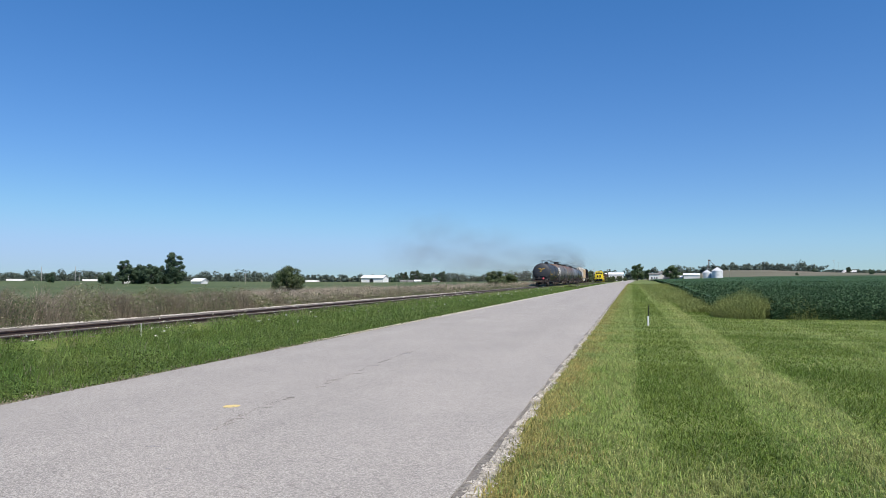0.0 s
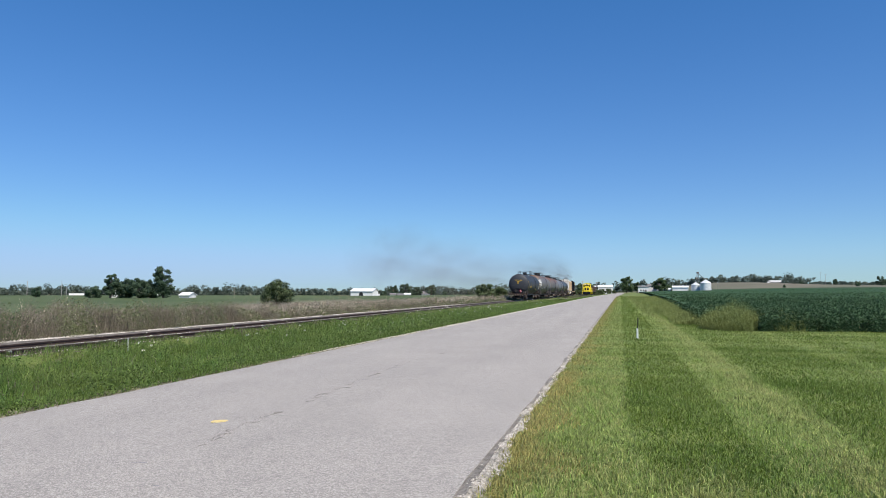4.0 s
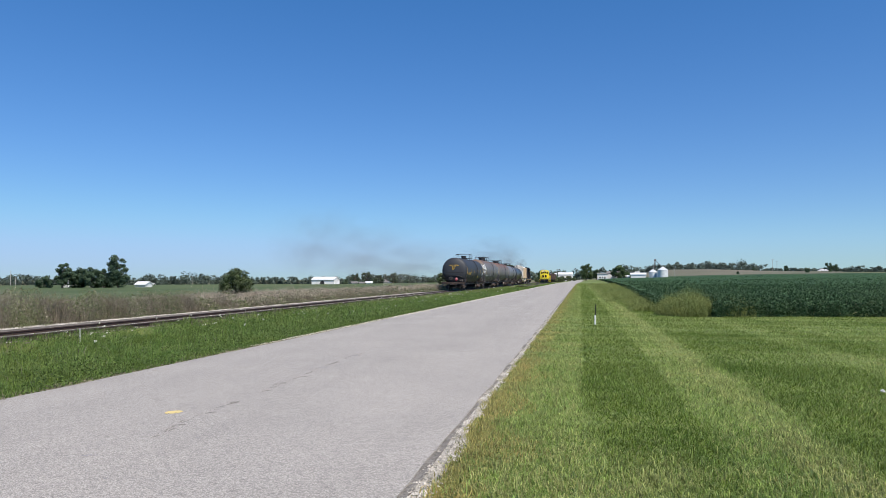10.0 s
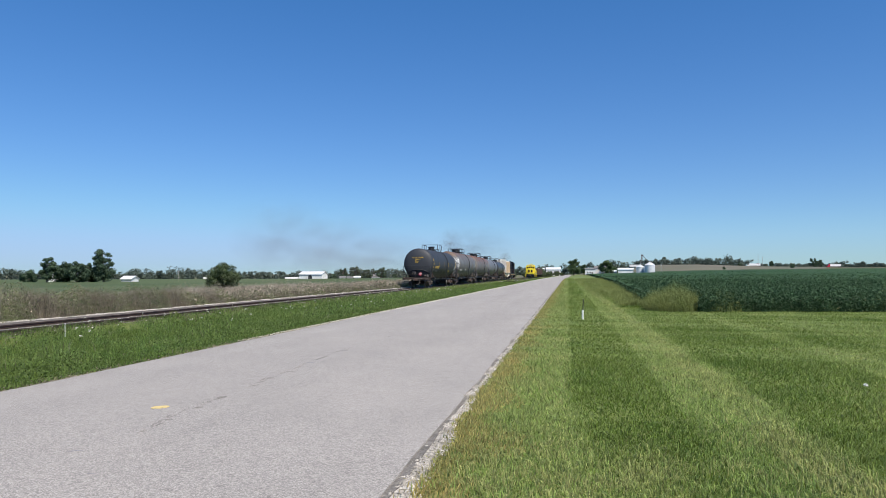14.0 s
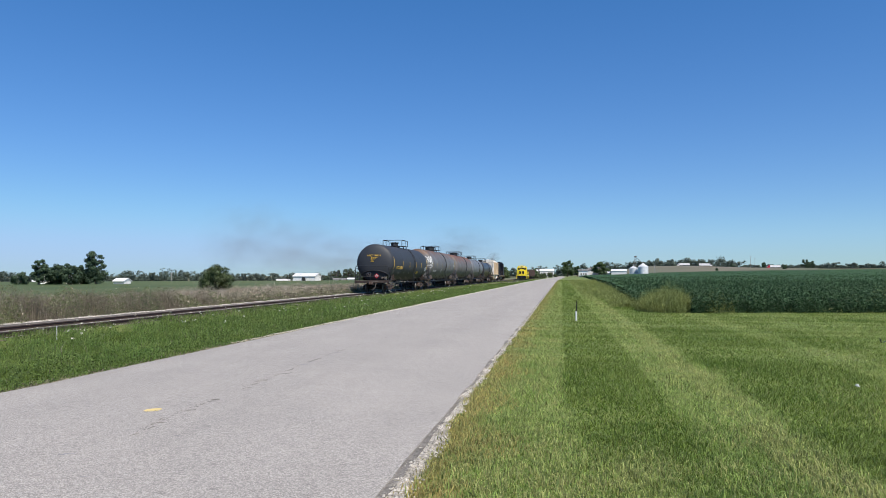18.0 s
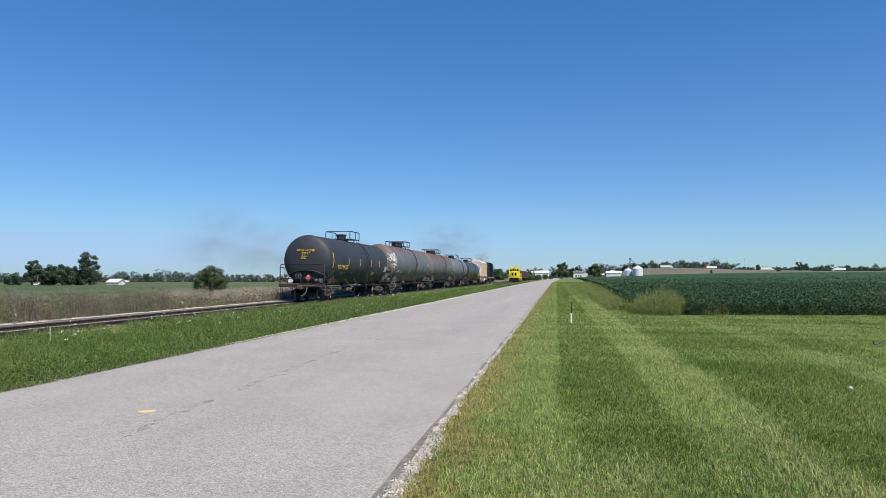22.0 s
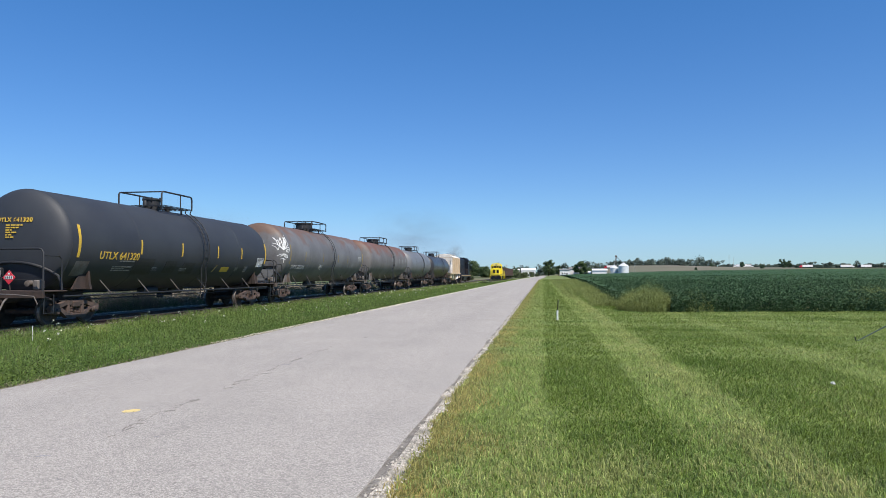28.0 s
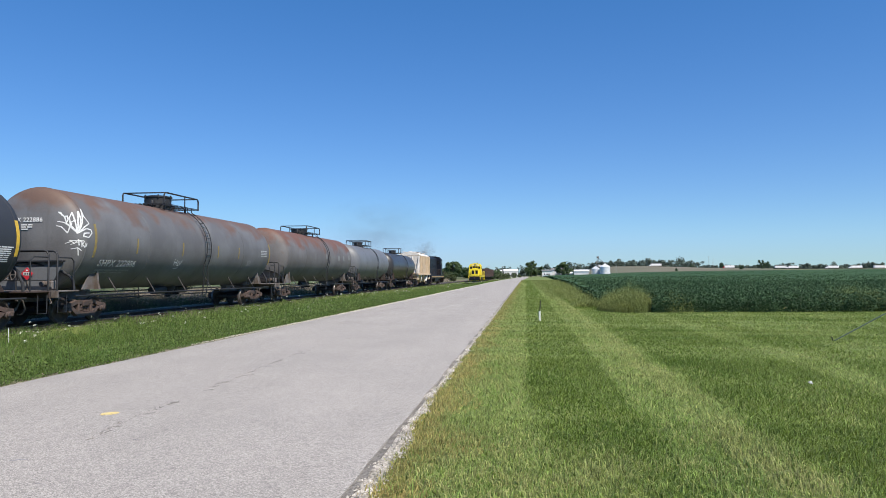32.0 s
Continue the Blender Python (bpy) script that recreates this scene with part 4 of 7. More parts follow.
    # brake gear on the viewer's end
    ring = [(0.19 * math.cos(2 * math.pi * k / 18), 0.0, 0.19 * math.sin(2 * math.pi * k / 18)) for k in range(18)]
    bw = Shape().tube(ring, 0.02, 6, closed=True)
    for k in range(5):
        a = 2 * math.pi * k / 5
        bw.tube([(0, 0, 0), (0.19 * math.cos(a), 0, 0.19 * math.sin(a))], 0.014, 5)
    part("brake_wheel", bw, M["grey_steel"], car, m=pose(-0.36, -end_y + 0.28, 1.60))
    part("brake_housing", Shape().box(-0.36, -end_y + 0.42, 1.58, 0.26, 0.20, 0.40, 0.05).tube([(-0.22, -end_y + 0.36, 1.5), (-0.22, -end_y + 0.36, deck_z)], 0.03, 6), M[fittings], car)
    part("valve_block", Shape().box(1.12, -end_y + 0.25, 1.26, 0.2, 0.3, 0.3, 0.04).lathe([(0.0, -0.12), (0.09, -0.1), (0.09, 0.1), (0.0, 0.12)], 12, "y", pose(0.86, -end_y + 0.2, 1.30)), M["grey_steel"], car, "weathered grey brake valve")
    # side pipe rails with struts
    for x in (-1, 1):
        part("side_rail", Shape().tube([(x * 1.44, -e + 0.35, 0.90), (x * 1.44, e - 0.35, 0.90)], 0.03, 8), M[fittings], car)
        n = 6
        for k in range(n):
            y = -e + 2.6 + (T - 5.2) * k / (n - 1)
            part("rail_strut", Shape().tube([(x * 1.44, y + 0.12, 0.90), (x * (R * 0.70), y - 0.12, zc - R * 0.745)], 0.022, 6), M["steel_dull"], car)
    part("bottom_outlet", Shape().lathe([(0.0, 0.62), (0.13, 0.62), (0.13, 0.8), (0.28, 0.9), (0.34, zc - R + 0.1)], 16).box(0.3, 0, 0.78, 0.5, 0.08, 0.08, 0.02), M[fittings], car)
    part("brake_rigging", Shape().tube([(0.25, -e + 2.4, 0.72), (0.25, e - 2.4, 0.72)], 0.022, 6).box(-0.5, 1.9, 0.92, 0.4, 1.1, 0.36, 0.08).lathe([(0.0, -0.5), (0.16, -0.48), (0.16, 0.48), (0.0, 0.5)], 14, "y", pose(0.55, -1.8, 0.95)), M["frame_black"], car)
    # top works: deck, rails, dome, valves
    pz, hw = top + 0.10, 0.92
    pf = Shape()
    for x in np.linspace(-hw, hw, 11):
        pf.box(x, 0, pz, 0.05, 2 * hl, 0.02)
    for y in (-hl, -0.4, 0.4, hl):
        pf.box(0, y, pz - 0.022, 2 * hw, 0.05, 0.025)
    for x in (-0.6, 0.6):
        for y in (-0.9, 0.9):
            pf.box(x, y, pz - 0.16, 0.06, 0.06, 0.3)
    platform = part("top_platform", pf, M[fittings], car, "dark steel walkway grating", pose(0, py, 0), 0)
    zt = top + rail_h
    for x in (-1, 1):
        pts = [(x * hw, -hl, pz), (x * hw, -hl, zt - 0.10), (x * hw, -hl + 0.06, zt - 0.02), (x * hw, -hl + 0.14, zt), (x * hw, hl - 0.14, zt), (x * hw, hl - 0.04, zt - 0.03), (x * hw, hl, zt - 0.12)]
        part("platform_railing", Shape().tube(pts, 0.034, 8), M[fittings], platform)
        for y, h in ((0.25, zt), (hl, zt - 0.12)):
            part("railing_post", Shape().tube([(x * hw, y, pz - 0.05), (x * hw, y, h)], 0.034 if y == hl else 0.026, 6), M[fittings], platform)
    for y in (-hl + 0.14,) if gate else (-hl + 0.14, hl - 0.14):
        part("cross_railing", Shape().tube([(-hw, y, zt), (hw, y, zt)], 0.026, 8), M[fittings], platform)
    dome = part("manway_dome", Shape().lathe([(dome_r, top - 0.08), (dome_r, top + dome_h), (dome_r + 0.04, top + dome_h + 0.01), (dome_r + 0.04, top + dome_h + 0.06), (dome_r * 0.7, top + dome_h + 0.10), (0.0, top + dome_h + 0.12)], 22), M[fittings], car, m=pose(0, py - 0.35, 0))
    for k in range(6):
        a = 2 * math.pi * k / 6
        part("dome_bolt", Shape().box((dome_r + 0.03) * math.cos(a), (dome_r + 0.03) * math.sin(a), top + dome_h + 0.04, 0.06, 0.06, 0.14, 0.01), M[fittings], dome)
    part("safety_valve", Shape().lathe([(0.09, top - 0.05), (0.09, top + 0.22), (0.06, top + 0.3), (0.0, top + 0.31)], 12), M[fittings], car, m=pose(0.1, py - 1.0, 0))
    part("fill_pipe", Shape().lathe([(0.11, top - 0.05), (0.11, top + 0.12), (0.15, top + 0.13), (0.15, top + 0.18), (0.0, top + 0.19)], 12), M[fittings], car, m=pose(0.15, py + 0.55, 0))
    # ladders down both flanks
    ladder_y += py
    for x in (-1, 1):
        ld = Shape()
        arc = [math.radians(q) for q in range(62, -31, -8)]
        for dy in (-0.2, 0.2):
            pts = [(x * hw * 0.95, ladder_y + dy, pz)] + [(x * (R + 0.13) * math.cos(a), ladder_y + dy, zc + (R + 0.13) * math.sin(a)) for a in arc] + [(x * (R - 0.02), ladder_y + dy, 1.35), (x * (R - 0.12), ladder_y + dy * 0.75, 0.55)]
            ld.tube(pts, 0.022, 6)
        for a in arc[1:]:
            ld.tube([(x * (R + 0.13) * math.cos(a), ladder_y + q, zc + (R + 0.13) * math.sin(a)) for q in (-0.2, 0.2)], 0.014, 5)
        for z in (1.22, 0.9, 0.56):
            ld.tube([(x * (R - 0.12 + 0.125 * (z - 0.55)), ladder_y + q, z) for q in (-0.19, 0.19)], 0.014, 5)
        part("ladder", ld, M[fittings], car)
    place = on_shell(R, zc, T, 1, dish)
    for k, y in enumerate(stripes):
        big = k in (0, len(stripes) - 1)
        st = Shape()
        n = 7
        a0, a1 = (math.radians(q) for q in bands[0 if big else 1])
        w = 0.06 if big else 0.045
        v = [place(y, a0 + (a1 - a0) * q / (n - 1))(d, 0, h) for q in range(n) for d in (-w, w) for h in (0.0, 0.004)]
        f = []
        for q in range(n - 1):
            b = q * 4
            f += [(b + 1, b + 3, b + 7, b + 5), (b, b + 1, b + 5, b + 4), (b + 2, b + 6, b + 7, b + 3)]
        st.add(v, f)
        part("reflective_stripe", st, M[mark], car, "worn yellow reflective stripe")
    return car


def bars(car, place, rows, size, material, name="small_print"):
    """Lines of small unreadable print: short bars on a surface. rows: widths of the words, line by line."""
    s = Shape()
    for k, words in enumerate(rows):
        u = 0.0
        for w in words:
            corners = [place(u + a * w, -k * max(size * 1.75, 0.052) + b * size, h) for h in (0.0, 0.003) for a, b in ((0, 0), (1, 0), (1, 1), (0, 1))]
            s.add(corners, [(4, 5, 6, 7), (0, 1, 5, 4), (1, 2, 6, 5), (2, 3, 7, 6), (3, 0, 4, 7)])
            u += w + size * 0.7
    return tagged(part(name, s, material, car, smooth=0), kind="stuff")


def shell_panel(car, place, u0, u1, v0, v1, material, name, label=""):
    s = Shape()
    n = 5
    v = [place(u, v0 + (v1 - v0) * q / n, h) for q in range(n + 1) for u in (u0, u1) for h in (0.0, 0.003)]
    f = []
    for q in range(n):
        b = q * 4
        f += [(b + 1, b + 3, b + 7, b + 5), (b, b + 1, b + 5, b + 4), (b + 2, b + 6, b + 7, b + 3)]
    s.add(v, f)
    return part(name, s, material, car, label, smooth=0)


def placard(car, m, label="red diamond hazard placard"):
    p = part("placard", Shape().box(0, 0, 0, 0.30, 0.012, 0.30, 0.004), M["red_sign"], car, label, m @ pose(0, 0, 0, 0, 45, 0), 0)
    part("placard_band", Shape().box(0, -0.009, 0, 0.26, 0.006, 0.10), M["white_mark"], p, "white number band", pose(0, 0, 0, 0, -45, 0), 0)
    bz = Shape()
    for k in range(4):
        bz.box(-0.09 + k * 0.06, -0.0135, 0, 0.035, 0.004, 0.065)
    part("placard_figures", bz, M["plastic_black"], p, "", pose(0, 0, 0, 0, -45, 0), 0)
    part("placard_symbol", Shape().box(0, -0.009, 0.11, 0.06, 0.006, 0.05), M["white_mark"], p, "", pose(0, 0, 0, 0, -45, 0), 0)


def head_spot(T, R, zc, dish=0.5):
    """Takes (u, v, w) round a centre on the tank's near head to the thing's space."""
    hd = dish * R

    def at(x0, z0):
        def f(u, v, w):
            x, z = x0 + u, z0 + v
            q = min(0.97, (x * x + (z - zc) ** 2) / R ** 2)
            return Vector((x, -T / 2 + hd * (1 - math.sqrt(1 - q)) - 0.022 - w, z))
        return f
    return at


CARS = []        # (thing, distance of its origin behind the leading tank's head)

# the leading black tank car
car = tank_car(16.2, 1.62, 4.22, "black_tank", "matt black tank car with yellow lettering, leading the train", stripes=(-7.28, -3.93, -1.10, 1.94, 4.34, 7.16), py=-0.34, ladder_y=1.02, gate=True, dome_r=0.33, dome_h=0.36, frame="dark_rust", dish=0.31, bands=((-18, 18.6), (-11.3, 7)), short=0.15)
CARS.append((car, 8.00))
side, head = on_shell(1.62, 2.60, 16.2, 1, 0.31), head_spot(16.2, 1.62, 2.60, 0.31)
lettering("car_number", "UTLX 641320", 0.36, M["yellow_mark"], car, side(-5.12, radians(-15.1)), label="yellow stencilled car number", spacing=1.08, bold=0.006)
lettering("end_number", "UTLX 641320", 0.18, M["yellow_mark"], car, head(0.0, 3.22), label="yellow stencilled car number", spacing=1.16, bold=0.006)
bars(car, head(-0.26, 3.04), [(0.14, 0.16, 0.10, 0.07), (0.14, 0.14, 0.10), (0.12, 0.06), (0.16, 0.18), (0.07, 0.11), (0.05, 0.05, 0.12)], 0.042, M["yellow_mark"])
bars(car, side(-5.07, radians(-21.7)), [(0.12, 0.16, 0.10, 0.2, 0.16)], 0.04, M["dim_mark"])
bars(car, side(-5.37, radians(-29.2)), [(0.10, 0.34, 0.14, 0.1, 0.3), (0.16, 0.22, 0.1, 0.12), (0.10, 0.3, 0.22, 0.12, 0.2)], 0.04, M["dim_mark"])
shell_panel(car, side(2.92, radians(-30.1)), -0.38, 0.38, -0.13, 0.13, M["yellow_mark"], "warning_decal", "yellow warning decal")
bars(car, side(3.94, radians(-27.3)), [(0.32,), (0.26,), (0.32,), (0.2,)], 0.028, M["dim_mark"])
bars(car, side(4.95, radians(-25.5)), [(0.34,), (0.03, 0.04, 0.10, 0.04, 0.03), (0.03, 0.14, 0.06, 0.03), (0.03, 0.06, 0.12, 0.03), (0.34,)], 0.036, M["dim_mark"])
bars(car, side(-0.97, radians(-30.1)), [(0.5,), (0.42,), (0.5,)], 0.022, M["dim_mark"])
bars(car, side(-2.97, radians(-29.2)), [(0.3,), (0.4,), (0.36,)], 0.022, M["dim_mark"])
bars(car, side(6.18, radians(-9.4)), [(0.2, 0.15, 0.2, 0.22), (0.3, 0.12, 0.3), (0.22, 0.22, 0.28), (0.6, 0.16), (0.2, 0.3, 0.2), (0.5, 0.2), (0.3, 0.4), (0.74,)], 0.034, M["white_mark"])
shell_panel(car, side(-6.97, radians(-31.9)), -0.32, 0.32, -0.27, 0.27, M["grey_steel"], "defect_card_board", "bare grey board")
scuff = side(1.95, radians(-29))
part("slanted_mark", Shape().add([scuff(u, v, w) for w in (0.0, 0.004) for u, v in ((-0.13, -0.16), (-0.06, -0.16), (0.15, 0.16), (0.08, 0.16))], [(4, 5, 6, 7), (0, 1, 5, 4), (1, 2, 6, 5), (2, 3, 7, 6), (3, 0, 4, 7)]), M["faded_yellow"], car, "slanted worn yellow mark", smooth=0)
placard(car, pose(0.44, -8.75, 1.48))
part("placard_stand", Shape().tube([(0.44, -8.73, 1.32), (0.44, -8.70, 1.1)], 0.018, 6), M["frame_brown"], car)

for u, w, lo, hi in ((-3.55, 0.62, -0.50, 0.16), (-1.75, 0.40, -0.42, 0.10), (-0.35, 0.46, -0.48, 0.05)):
    shell_panel(car, side(u, radians(-22)), -w, w, lo, hi, M["frame_black"], "repainted_patch", "smoother dark repainted patch")

# the grey car with white spray-painted scrawls
car = tank_car(17.5, 1.70, 4.47, "grey_tank", "weathered grey tank car with rusty top and white graffiti", stripes=(-7.75, -5.25, -1.85, 1.45, 3.75, 7.85), py=-0.55, rail_h=0.56, hl=1.5, dome_r=0.55, dome_h=0.44, ladder_y=0.80, mark="faded_yellow", frame="grey_steel", fittings="frame_black", dish=0.32, short=0.2)
CARS.append((car, 26.35))
side, head = on_shell(1.70, 2.77, 17.5, 1, 0.32), head_spot(17.5, 1.70, 2.77, 0.32)
lettering("car_number", "SHPX 222886", 0.36, M["worn_white"], car, side(-6.2, radians(-28)), label="white stencilled car number", spacing=1.1, bold=0.004)
lettering("end_number", "SHPX 222886", 0.20, M["white_mark"], car, head(-0.14, 3.35), label="white stencilled car number", spacing=1.12, bold=0.002)
bars(car, head(-0.22, 3.17), [(0.2, 0.16), (0.18, 0.18), (0.25,)], 0.04, M["white_mark"])
bars(car, side(-7.3, radians(-38)), [(0.5, 0.8, 0.6), (0.9, 0.7)], 0.06, M["dim_mark"])
bars(car, side(6.6, radians(2)), [(0.4, 0.4), (0.3, 0.5), (0.8,), (0.4, 0.4)], 0.05, M["worn_white"])
shell_panel(car, side(5.2, radians(-20)), -0.25, 0.25, -0.14, 0.14, M["dim_mark"], "data_decal", "grey data panel")
shield = part("head_shield", Shape().prism([(-1.45, 1.10), (0.72, 1.10), (1.22, 1.92), (1.22, 2.0), (-1.45, 2.0)], -8.72, -8.68, "y"), M["plain_grey"], car, "grey steel shield plate below the tank's head", smooth=0)
part("shield_lip", Shape().box(-0.1, -8.73, 2.02, 2.75, 0.14, 0.06, 0.01), M["frame_black"], shield)
placard(car, pose(0.02, -8.76, 1.62))
part("placard_stand", Shape().tube([(0.02, -8.74, 1.45), (0.02, -8.74, 1.1)], 0.018, 6), M["grey_steel"], car)


def scrawl(car, place, strokes, width, name, label, size=1.0):
    """Sprayed lines: round-ended bands on the shell through curves of points."""
    s = Shape()
    for pts in strokes:
        pts = [(a * size, b * size) for a, b in pts]
        line = []
        for (a, b), (c, d) in zip(pts, pts[1:]):
            line += [(a + (c - a) * k / 5, b + (d - b) * k / 5) for k in range(5)]
        line.append(pts[-1])
        for p, q in zip(line, line[1:]):
            d = (Vector(q) - Vector(p))
            if d.length < 1e-6:
                continue
            d.normalize()
            n = Vector((-d.y, d.x)) * width / 2
            a, b = Vector(p) - d * width * 0.3, Vector(q) + d * width * 0.3
            v = [place(*(c + sg * n), h) for h in (0.0, 0.003) for c, sg in ((a, -1), (b, -1), (b, 1), (a, 1))]
            s.add(v, [(4, 5, 6, 7), (0, 1, 5, 4), (1, 2, 6, 5), (2, 3, 7, 6), (3, 0, 4, 7)])
    return part(name, s, M["white_mark"], car, label, smooth=0)


def sprayed(lines):
    """Strokes drawn on a sheet 360 wide and 300 high, brought to metres round the sheet's (178, 130)."""
    return [[((x - 178) / 174, (130 - y) / 126) for x, y in line] for line in lines]


scrawl(car, side(-8.53, radians(21)), sprayed([
    [(82, 122), (105, 140), (130, 182)], [(130, 182), (142, 160), (160, 138)], [(98, 100), (125, 120), (150, 152)],
    [(128, 52), (140, 92), (136, 132)], [(138, 90), (154, 94), (150, 114), (136, 126)], [(136, 60), (133, 80)],
    [(136, 130), (160, 164), (180, 187)], [(180, 187), (152, 142), (160, 106), (184, 86), (180, 120), (178, 182)], [(160, 130), (184, 126)],
    [(180, 187), (194, 132), (214, 92), (211, 126), (188, 180)], [(188, 180), (214, 140), (240, 80), (236, 116), (262, 146), (222, 160), (188, 184)],
    [(180, 187), (230, 168), (268, 172), (276, 184), (246, 205), (210, 201), (214, 188), (250, 186)]]), 0.040, "spray_scrawl", "white spray-painted scrawl")
scrawl(car, side(-8.53, radians(21)), sprayed([
    [(120, 240), (150, 225), (166, 235), (148, 241)], [(166, 235), (185, 215), (190, 240)], [(174, 229), (202, 222)], [(202, 220), (205, 245)],
    [(216, 222), (206, 234), (222, 246)], [(224, 228), (227, 244), (233, 230)], [(138, 222), (212, 219)], [(154, 264), (186, 252), (206, 261)], [(186, 252), (198, 284)]]), 0.030, "spray_scrawl", "white spray-painted scrawl")
scrawl(car, side(-2.05, radians(-25)), [[(-0.3, 0.18), (-0.28, -0.1)], [(-0.28, 0.02), (-0.12, 0.06)], [(-0.1, 0.15), (-0.14, -0.12)], [(-0.05, 0.0), (0.05, 0.1), (0.0, -0.1), (0.12, -0.08)], [(0.12, 0.1), (0.2, -0.08), (0.28, 0.14)], [(-0.2, -0.25), (0.15, -0.2)]], 0.022, "spray_scrawl", "thin grey-white scribble")

# three more tank cars
car = tank_car(16.4, 1.66, 4.45, "rust_tank", "grey tank car with a heavily rusted brown top", py=-0.5, rail_h=0.52, hl=1.5, dome_r=0.55, dome_h=0.30, ladder_y=1.06, dish=0.35, fittings="frame_black", frame="grey_steel")
CARS.append((car, 45.1))
side = on_shell(1.66, 2.79, 16.4, 1, 0.35)
for u, a in ((0.4, 4), (3.6, 2), (5.0, 2), (6.6, 6)):
    shell_panel(car, side(u, radians(a)), -0.22, 0.22, -0.2, 0.2, M["dim_mark"], "data_decal", "faded grey data panel")
car = tank_car(14.0, 1.58, 4.28, "plain_grey", "plain grey tank car with a dark band at its ladder", py=-0.4, rail_h=0.55, ladder_y=1.1)
CARS.append((car, 62.2))
car = tank_car(16.0, 1.50, 4.10, "gloss_black", "glossy black tank car", py=-0.3, ladder_y=1.4)
CARS.append((car, 79.1))


# ---- covered hopper ----
def covered_hopper():
    car = tagged(new("covered_hopper"), "dusty tan and white covered hopper car", "hopper car", "cars of the freight train")
    hw, z0, z1, e = 1.56, 1.75, 4.25, 4.6
    part("body", Shape().box(0, 0, (z0 + z1) / 2, 2 * hw, 2 * e, z1 - z0), M["hopper_tan"], car, smooth=0)
    part("roof", Shape().prism([(-hw, z1), (hw, z1), (hw, z1 + 0.04), (1.1, z1 + 0.34), (0.5, z1 + 0.44), (-0.5, z1 + 0.44), (-1.1, z1 + 0.34), (-hw, z1 + 0.04)], -e - 0.02, e + 0.02, "y"), M["hopper_white"], car, "cement-dusted white roof", smooth=0)
    part("end_sheet", Shape().box(0, -e - 0.025, (z0 + z1) / 2, 2 * hw - 0.1, 0.04, z1 - z0 - 0.1), M["hopper_white"], car, "white dusted end sheet", smooth=0)
    for x in (-1, 1):
        for k in range(9):
            part("side_rib", Shape().box(x * (hw + 0.03), -e + 0.08 + (2 * e - 0.16) * k / 8, (z0 + z1) / 2, 0.07, 0.10, z1 - z0, 0.01), M["hopper_tan"], car, smooth=0)
        part("side_sill", Shape().box(x * (hw - 0.02), 0, z0 - 0.08, 0.16, 2 * e + 2.2, 0.22, 0.02), M["hopper_tan"], car, smooth=0)
    for sgn in (-1, 1):
        part("slope_sheet", Shape().prism([(sgn * e, z1 - 0.4), (sgn * (e - 0.02), z1 - 0.4), (sgn * (e - 2.6), 0.75), (sgn * (e - 2.2), 0.75), (sgn * (e + 0.05), z0 + 0.6)], -hw + 0.1, hw - 0.1, "x"), M["hopper_white"], car, smooth=0)
        part("end_frame", Shape().box(0, sgn * (e + 0.6), 1.05, 2.9, 1.3, 0.25, 0.02).box(0, sgn * (e + 0.3), 0.88, 0.36, 2.2, 0.3, 0.02), M["hopper_tan"], car)
        for x in (-1.4, -0.5, 0.5, 1.4):
            part("end_post", Shape().tube([(x, sgn * (e + 1.0), 1.1), (x, sgn * (e + 0.1), z1 - 0.1)], 0.06, 6), M["hopper_white"], car)
        l = Shape()
        for x in (-1.45, -1.0):
            l.tube([(x, sgn * (e + 1.1), 0.6), (x, sgn * (e + 1.1), 3.2), (x, sgn * (e + 0.12), z1 + 0.3)], 0.022, 6)
        for k in range(9):
            l.tube([(-1.45, sgn * (e + 1.1), 0.7 + k * 0.3), (-1.0, sgn * (e + 1.1), 0.7 + k * 0.3)], 0.015, 5)
        part("end_ladder", l, M["hopper_white"], car)
        part("coupler", Shape().box(0, sgn * (e + 1.45), 0.86, 0.22, 0.5, 0.24, 0.04).box(0.04, sgn * (e + 1.72), 0.86, 0.26, 0.16, 0.27, 0.05), M["truck_steel"], car)
        truck(car, sgn * (e - 0.35))
    for y in (-2.0, 2.0):
        part("outlet_hopper", Shape().prism([(y - 1.7, z0), (y + 1.7, z0), (y + 0.35, 0.55), (y - 0.35, 0.55)], -1.2, 1.2, "x"), M["hopper_tan"], car, smooth=0)
    rw = Shape()
    for x in (-0.75, 0.75):
        rw.box(x, 0, z1 + 0.52, 0.35, 2 * e, 0.04)
    part("roof_walk", rw, M["hopper_white"], car, smooth=0)
    for y in (-3.3, -1.1, 1.1, 3.3):
        part("roof_hatch", Shape().lathe([(0.38, z1 + 0.38), (0.38, z1 + 0.55), (0.2, z1 + 0.62), (0.0, z1 + 0.63)], 16), M["hopper_white"], car, m=pose(0, y, 0))
    return car


CARS.append((covered_hopper(), 95.0))


